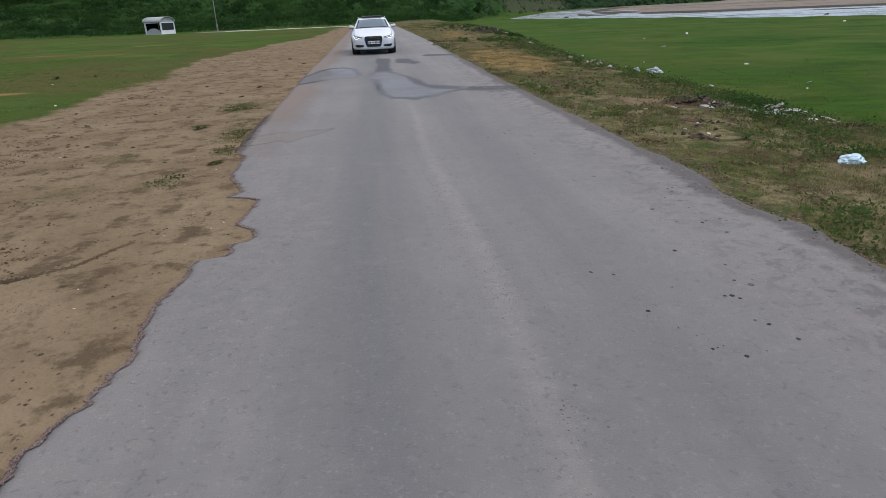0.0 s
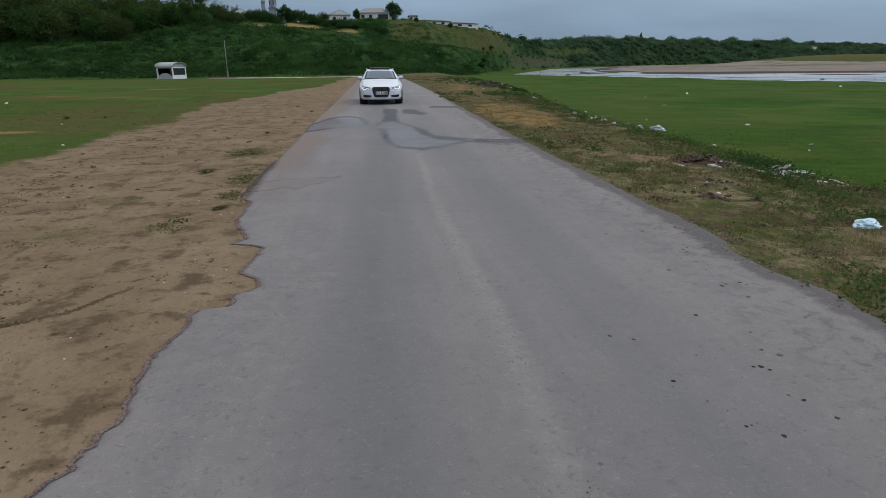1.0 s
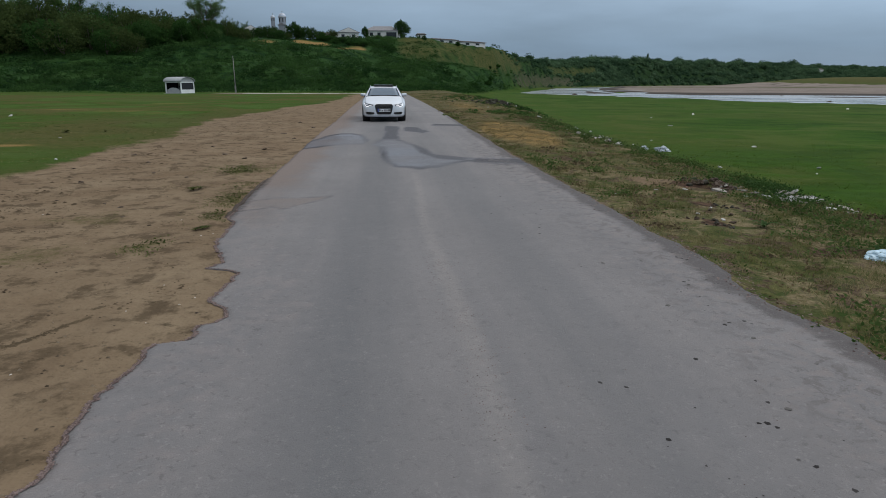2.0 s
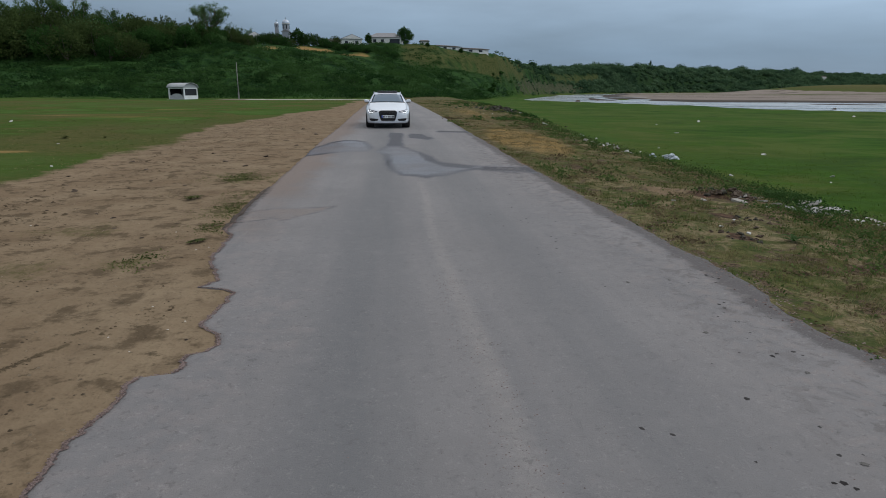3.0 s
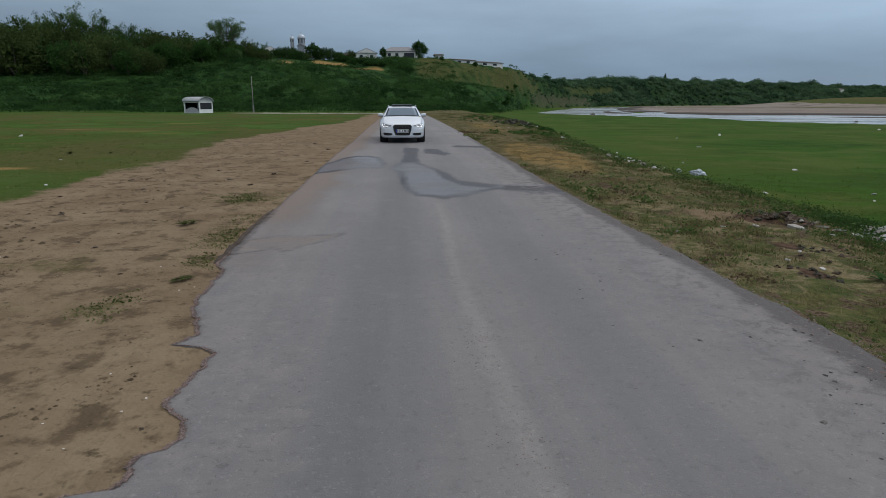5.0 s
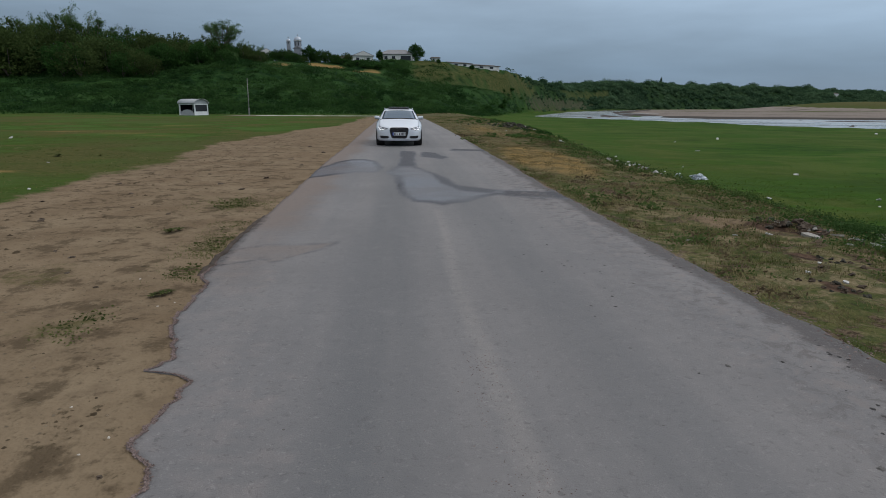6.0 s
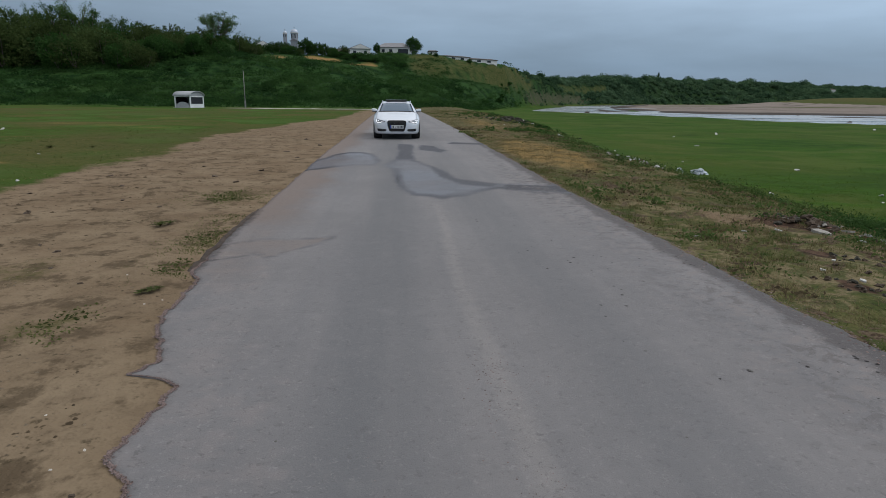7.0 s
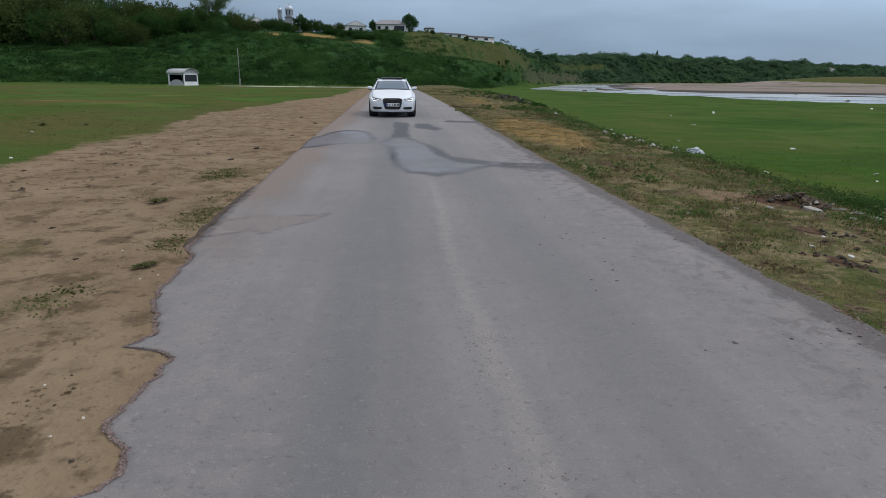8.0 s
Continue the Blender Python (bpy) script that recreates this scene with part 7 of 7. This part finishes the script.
PALE = plain("pale_pebble", (0.50, 0.46, 0.40), 0.8, var=0.2, scale=9.0)


def rough_lump(rx, ry_, rz, seed, sub=2, jag=0.35):
    """An irregular stone or clod, flat-based."""
    bm = bmesh.new()
    bmesh.ops.create_icosphere(bm, subdivisions=sub, radius=1)
    for v in bm.verts:
        n = noise.noise(v.co * 1.3 + Vector((seed, seed * 2.1, 0))) * jag + noise.noise(v.co * 3.1 + Vector((0, seed, seed))) * jag * 0.5
        v.co *= 1 + n
        v.co = Vector((v.co.x * rx, v.co.y * ry_, max(v.co.z, -0.45) * rz + 0.35 * rz))
    return bm


def crumpled(rx, ry_, rz, seed, fold=1.0):
    """A crumpled film bag with sharp folds."""
    bm = bmesh.new()
    bmesh.ops.create_icosphere(bm, subdivisions=4, radius=1)
    for v in bm.verts:
        p = v.co.copy()
        n = noise.noise(p * 1.2 + Vector((seed, 0, 0))) * 0.55 * fold + (0.22 - abs(noise.noise(p * 2.0 + Vector((0, seed, 0))))) * 0.8 * fold + (0.2 - abs(noise.noise(p * 4.3 + Vector((seed, seed, 0))))) * 0.35 * fold
        p *= 0.85 + n
        v.co = Vector((p.x * rx, p.y * ry_, max(p.z, -0.4) * rz + 0.38 * rz))
    return bm


def slab_piece(w, d, h, seed):
    """A broken flat piece of tile or board."""
    bm = bmesh.new()
    k = 6
    rr_ = random.Random(seed)
    lo = []
    for i in range(k):
        a = 2 * math.pi * i / k + rr_.uniform(-0.3, 0.3)
        lo.append(bm.verts.new((math.cos(a) * w / 2 * rr_.uniform(0.7, 1.1), math.sin(a) * d / 2 * rr_.uniform(0.7, 1.1), 0)))
    f = bm.faces.new(lo)
    ex = bmesh.ops.extrude_face_region(bm, geom=[f])
    bmesh.ops.translate(bm, verts=[v for v in ex["geom"] if isinstance(v, bmesh.types.BMVert)], vec=(0, 0, h))
    return bm


def lay(ob, x, y, turn=0.0, tilt=0.0, sink=0.0):
    ob.matrix_basis = pose(x, y, float(ground_z(x, y)) - sink, tilt, tilt * 0.6, turn)
    return ob


sack = tagged(part("plastic_sack", crumpled(0.32, 0.19, 0.17, 3.0), BAG_W, smooth=False), "crumpled white plastic sack lying at the meadow's edge", "litter")
lay(sack, 11.35, 23.1, 15)
sack2 = tagged(part("plastic_sack", crumpled(0.18, 0.14, 0.14, 8.0), BAG_W), "small crumpled white sack beside the larger one", "litter")
lay(sack2, 10.75, 23.5, 80)
bag = tagged(part("plastic_bag", crumpled(0.19, 0.13, 0.075, 5.0, 0.45), BAG_B), "pale blue and white plastic bag on the verge", "litter")
lay(bag, 5.12, 4.42, 8)

lumps_g = [rough_lump(1, 0.75, 0.6, 3.1 * k, 2, 0.75) for k in range(3)]
protos = []
for k, bm in enumerate(lumps_g):
    me = bpy.data.meshes.new("rubble_stone")
    bm.to_mesh(me)
    bm.free()
    protos.append(me)
slabs = []
for k in range(4):
    bm = slab_piece(1, 0.6, 0.16, k)
    me = bpy.data.meshes.new("broken_slab")
    bmesh.ops.recalc_face_normals(bm, faces=bm.faces)
    bm.to_mesh(me)
    bm.free()
    slabs.append(me)


def mesh_in(me, mat):
    key = me.name.split(".")[0] + "_" + mat.name
    got = MESHES.get((me.name, mat.name))
    if got is None:
        got = me.copy()
        got.name = key
        got.materials.clear()
        got.materials.append(mat)
        MESHES[(me.name, mat.name)] = got
    return got


MESHES = {}


def drop(name, me, mat, x, y, s, label, category, group, tilt=25, sink=0.0, flat=1.0):
    if me in protos:
        s *= 0.5
    ob = new(name, mesh_in(me, mat))
    tagged(ob, label, category, group)
    ob.matrix_basis = pose(x, y, float(ground_z(x, y)) - sink * s, rng.uniform(-tilt, tilt), rng.uniform(-tilt, tilt), rng.uniform(0, 360)) @ Matrix.Diagonal((s, s, s * flat, 1))
    return ob


# rubble tipped along the crest of the verge
for k in range(22):
    u_ = rng.uniform(-1, 1)
    x, y = 6.85 + 0.75 * u_ + rng.normal() * 0.12, 8.02 - 0.10 * u_ + rng.normal() * 0.26
    o = drop("rubble_piece", slabs[k % 4], (PALE_R, RUBBLE_G, PALE_R, PALE_R, RUBBLE_G)[k % 5], x, y, rng.uniform(0.16, 0.32) * (1.15 if u_ > 0.0 else 0.85),
             "pale broken rubble tipped on the grassy verge", "rubble", "rubble on the verge", tilt=24, sink=0.05)
    o.location.z += 0.02 + 0.04 * max(0.0, 1 - abs(u_ - 0.2)) * rng.uniform(0, 1)
for k in range(64):
    x, y = 5.85 + rng.normal() * 0.24, 9.05 + rng.normal() * 0.34
    o = drop("rubble_piece", protos[k % 3] if k % 4 else slabs[k // 4 % 4], (RUBBLE_R, RUBBLE_D, HEAP_D, RUBBLE_D)[k % 4] if k % 11 else RUBBLE_G, x, y, rng.uniform(0.06, 0.17), "reddish broken rubble on bare soil", "rubble", "rubble on the verge", sink=0.1)
    o.location.z += 0.09 * math.exp(-((x - 5.85) / 0.22) ** 2 - ((y - 9.05) / 0.3) ** 2) * rng.uniform(0, 1)
for k in range(34):
    x, y = (4.85 + rng.normal() * 0.22, 7.05 + rng.normal() * 0.22) if k % 2 else (4.2 + rng.normal() * 0.18, 5.95 + rng.normal() * 0.20)
    drop("soil_clod", protos[k % 3], (RUBBLE_D, HEAP_D)[k % 3 == 0], x, y, rng.uniform(0.03, 0.09), "dark clod of soil on the verge", "clod", "soil clods", sink=0.1)
for x, y, s, m in ((5.55, 8.36, 0.24, RUBBLE_G), (5.70, 9.35, 0.18, RUBBLE_G), (3.68, 8.0, 0.10, RUBBLE_G), (4.99, 8.4, 0.10, SCRAP), (5.75, 7.85, 0.18, SCRAP), (6.04, 8.5, 0.16, RUBBLE_G), (6.9, 8.66, 0.26, RUBBLE_G), (6.53, 7.72, 0.26, RUBBLE_G), (6.74, 7.3, 0.2, SCRAP), (6.85, 7.05, 0.16, SCRAP), (4.36, 6.09, 0.09, SCRAP), (4.18, 6.41, 0.09, SCRAP), (4.55, 6.76, 0.07, SCRAP)):
    drop("broken_slab", slabs[int(s * 100) % 4], m, x, y, s, "pale broken slab lying on the verge", "rubble", "rubble on the verge", tilt=12)
# pale rubble on the crest farther along
for k in range(22):
    u_ = rng.uniform(-1, 1)
    x, y = 7.65 + 0.15 * u_ + rng.normal() * 0.22, 20.3 + 3.4 * u_ + rng.normal() * 0.4
    drop("rubble_piece", protos[k % 3] if k % 2 else slabs[k % 4], (RUBBLE_G, SCRAP, RUBBLE_G)[k % 3], x, y, rng.uniform(0.12, 0.32),
         "pale broken rubble tipped on the grassy verge", "rubble", "rubble on the verge", tilt=45, sink=0.0)
# the line of scraps along the meadow's edge
for k in range(40):
    y = rng.uniform(23, 36)
    x = np.interp(y, [18, 24, 30, 36], [10.6, 10.5, 10.9, 11.2]) + rng.normal() * 0.35
    drop("litter_scrap", slabs[k % 4] if k % 2 else protos[k % 3], (SCRAP, BAG_W)[k % 3 == 0], x, y, rng.uniform(0.05, 0.17), "white litter scrap in the grass", "litter", "litter scraps", sink=0.0)
for x, y, s in ((18.9, 38.6, .30), (27.4, 52.3, .40), (51.9, 65.0, .45), (16.4, 24.9, .26), (11.0, 18.0, .20), (14.6, 18.2, .18), (13.6, 16.9, .12), (7.3, 13.9, .10), (10.8, 20.0, .12), (9.2, 35.1, .40), (11.1, 35.2, .3),
                (-7.05, 12.9, .12), (-18.1, 31.3, .28), (-9.6, 18.4, .10), (4.4, 8.2, .08), (13.0, 28.0, .16), (21.5, 47.6, .3)):
    drop("litter_scrap", slabs[int(abs(x) * 10) % 4], SCRAP, x, y, s, "white litter scrap in the grass", "litter", "litter scraps", tilt=30)
# heap of tipped spoil farther along the verge
for k in range(76):
    x, y = 9.9 + rng.normal() * 0.8, 53 + rng.normal() * 2.6
    h = math.exp(-((x - 9.9) / 0.8) ** 2 - ((y - 53) / 2.6) ** 2)
    o = drop("spoil_lump", protos[k % 3] if k % 4 else slabs[k % 4], (HEAP_D, SCRAP)[k % 9 == 0], x, y, rng.uniform(0.16, 0.44) * (0.6 if k % 9 == 0 else 1), "dark lump of tipped spoil and rubble", "rubble", "spoil heap", sink=0.1)
    o.location.z += 0.25 * h
for k in range(46):
    y = rng.uniform(36, 90)
    x = np.interp(y, [36, 52, 80], [8.5, 9.2, 11.5]) + rng.normal() * 1.5
    drop("spoil_lump", protos[k % 3], (HEAP_D, HEAP_D, SCRAP)[k % 3], x, y, rng.uniform(0.10, 0.26) * (0.45 if k % 3 == 2 else 1), "scattered lump of spoil on the dry verge", "rubble", "spoil heap", sink=0.15)

# stones on the asphalt
for x, y, s in ((0.55, 1.27, .022), (0.33, 1.01, .02), (0.74, 0.57, .03), (0.66, 1.05, .016), (0.56, 0.87, .016), (0.78, 0.26, .018), (2.10, 1.42, .045), (1.87, 1.0, .02), (2.48, 1.02, .025), (2.16, 2.94, .05), (2.06, 4.08, .045),
                (2.15, 5.92, .04), (-0.59, 3.46, .025), (1.34, 3.38, .025), (1.55, 4.4, .025), (2.55, 3.4, .04), (2.45, 2.3, .04), (1.1, 5.4, .02), (2.6, 1.9, .03), (0.22, 0.4, .012), (0.9, 2.2, .014), (-0.3, 1.9, .012)):
    o = drop("road_stone", protos[int(x * 10) % 3], STONE, x, y, s * 0.8, "small dark stone lying on the asphalt", "stone", "stones on the road", tilt=5, flat=0.35)
    o.location.z = 0.012
# clods and dry lumps on the bare earth
for x, y, s in ((-4.96, 9.41, .10), (-3.48, 7.25, .09), (-5.65, 13.5, .16), (-4.58, 7.85, .05), (-2.0, 5.2, .03), (-1.32, 3.11, .035), (-1.93, 1.34, .03), (-2.54, 2.46, .03), (-4.3, 6.5, .05), (-5.1, 9.7, .08), (-3.2, 6.6, .06),
                (-3.84, 7.61, .06), (-2.7, 6.1, .05), (-3.4, 9.9, .08), (-4.2, 10.6, .08), (-3.0, 12.6, .13), (-3.6, 13.4, .14), (-2.9, 14.4, .14), (-4.4, 15.5, .12), (-2.6, 17.5, .16), (-3.2, 19.5, .16), (-2.5, 22.0, .2), (-3.4, 25.0, .2), (-4.8, 12.0, .1), (-5.9, 11.2, .1)):
    drop("earth_clod", protos[int(-x * 10) % 3], RUBBLE_D, x, y, s, "dark clod of earth and dead stems", "clod", "earth clods", tilt=20, sink=0.1, flat=0.55)
for x, y, s in ((-1.77, 3.78, .016), (-1.43, 3.45, .018), (-1.5, 3.3, .014), (-1.85, 3.2, .014), (-1.62, 2.95, .012), (-2.4, 6.3, .02), (-4.3, 6.9, .03), (-2.1, 2.2, .014), (-2.0, 1.9, .014), (-1.95, 5.5, .02), (-1.85, 5.6, .016)):
    drop("pebble", protos[int(-x * 10) % 3], PALE, x, y, s, "small white pebble on the bare earth", "stone", "pebbles", tilt=5, flat=0.7)


def bits(n, place, smin, smax, rise=0.7):
    """Many little angular stones joined into one mesh."""
    x, y = place(n)
    z = np.maximum(ground_z(x, y), np.where(off_road(x, y), -9, 0.012))
    s = rng.uniform(smin, smax, len(x))
    base = np.array([(1, 0, 0), (0.3, 0.85, 0), (-0.7, 0.6, 0), (-0.75, -0.5, 0), (0.25, -0.8, 0), (0.05, 0.05, 0.8)])
    v = base[None] * s[:, None, None] * rng.uniform(0.6, 1.3, (len(x), 6, 3))
    a = rng.uniform(0, 6.28, len(x))
    ca, sa_ = np.cos(a)[:, None], np.sin(a)[:, None]
    vx_, vy_ = v[..., 0] * ca - v[..., 1] * sa_, v[..., 0] * sa_ + v[..., 1] * ca
    v = np.stack([vx_ + x[:, None], vy_ + y[:, None], v[..., 2] * rise + z[:, None] - 0.001], -1).reshape(-1, 3)
    f = np.array([(0, 1, 5), (1, 2, 5), (2, 3, 5), (3, 4, 5), (4, 0, 5)])
    return v, (f[None] + 6 * np.arange(len(x))[:, None, None]).reshape(-1, 3)


GRIT = leafy("crumbled_road_grit", (0.062, 0.043, 0.040), (0.24, 0.185, 0.172), 6.0, 0.9, 0.8, 0.0)
GRIT_E = leafy("earth_crumbs", (0.060, 0.045, 0.030), (0.30, 0.24, 0.17), 4.0, 0.95)


def edge_places(n):
    y = rng.uniform(-0.5, 7.0, n)
    return np.interp(y, ry, rl) - rng.normal(size=n) * 0.008 + 0.006, y


def right_edge(n):
    y = rng.uniform(0.5, 20.0, n)
    return np.interp(y, ry, rr) + 0.05 + rng.normal(size=n) * 0.10, y


def seam_places(n):
    y = rng.uniform(-0.6, 5.0, n)
    return 0.58 + rng.normal(size=n) * 0.10, y


def any_road(n):
    y = -0.8 + 12 * rng.uniform(0, 1, n) ** 1.6
    return rng.uniform(-1.1, 3.0, n), y


def pit_places(n):
    return 2.9 - 1.9 * rng.uniform(0, 1, n) ** 1.7, 0.6 + 11 * rng.uniform(0, 1, n) ** 1.1


PIT = leafy("dark_asphalt_chips", (0.050, 0.046, 0.046), (0.10, 0.094, 0.094), 3.0, 0.9)


def any_earth(n):
    y = 0.5 + 22 * rng.uniform(0, 1, n) ** 1.5
    x = rng.uniform(-6.5, -1.5, n)
    k = off_road(x, y)
    return x[k], y[k]


def clumped_earth(n):
    y = 2.5 + 30 * rng.uniform(0, 1, n * 12) ** 1.3
    x = rng.uniform(-6.8, -1.6, n * 12)
    k = off_road(x, y) & (fbm(x * 0.7, y * 1.3, 1.5, 3, 95.0) > 0.30 + rng.uniform(0, 0.35, n * 12))
    return x[k][:n], y[k][:n]


def field_edge(n):
    y = 6 + 30 * rng.uniform(0, 1, n) ** 1.3
    x = np.interp(y, BARE_Y, BARE_X) + 0.6 + np.abs(rng.normal(size=n)) * 0.9
    return x, y


DEBRIS = leafy("dark_washed_debris", (0.092, 0.068, 0.045), (0.19, 0.145, 0.092), 3.0, 0.95)
stuff_mesh("edge_grit", [bits(11000, edge_places, 0.002, 0.007), bits(3200, right_edge, 0.004, 0.014)], GRIT, "crumbled reddish grit along the asphalt's broken edge", "grit")
stuff_mesh("road_pits", [bits(420, pit_places, 0.005, 0.020, 0.08)], PIT, "small dark chips and pits scattered on the asphalt", "chips")
stuff_mesh("road_grit", [bits(1500, seam_places, 0.002, 0.007), bits(900, any_road, 0.0015, 0.005)], GRIT, "loose fine grit on the asphalt", "grit")
stuff_mesh("earth_debris", [bits(7000, clumped_earth, 0.004, 0.016), bits(700, clumped_earth, 0.010, 0.024, 1.0), bits(420, field_edge, 0.02, 0.05, 0.55)], DEBRIS, "dark bits of dung, stems and clods on the earth", "debris")
stuff_mesh("earth_crumbs", [bits(5200, any_earth, 0.004, 0.016)], GRIT_E, "crumbs of dry earth and chaff on the bare ground", "earth")


def wash_line(n):
    s = rng.uniform(0, 1, n)
    x = np.interp(s, [0, 0.35, 0.7, 1], [-3.2, -2.65, -2.3, -2.05]) + rng.normal(size=n) * 0.012
    y = np.interp(s, [0, 0.35, 0.7, 1], [2.28, 2.42, 2.62, 3.1]) + rng.normal(size=n) * 0.018
    return x, y


stuff_mesh("wash_debris", [bits(900, wash_line, 0.004, 0.016)], DEBRIS, "thin line of dark washed-up debris on the earth", "debris")
# stumps and snags in the shallows
for x, y, s in ((78, 103, .55), (72, 122, .35), (52, 168, .8), (60, 175, .6), (100, 150, .4)):
    ob = tagged(part("driftwood_snag", rough_lump(0.9 * s, 0.3 * s, 0.4 * s, x, 2, 0.6), RUBBLE_D), "dark driftwood snag in the shallow river", "driftwood", "snags in the river")
    ob.matrix_basis = pose(x, y, WATER_Z - 0.1, 0, 0, x * 7)
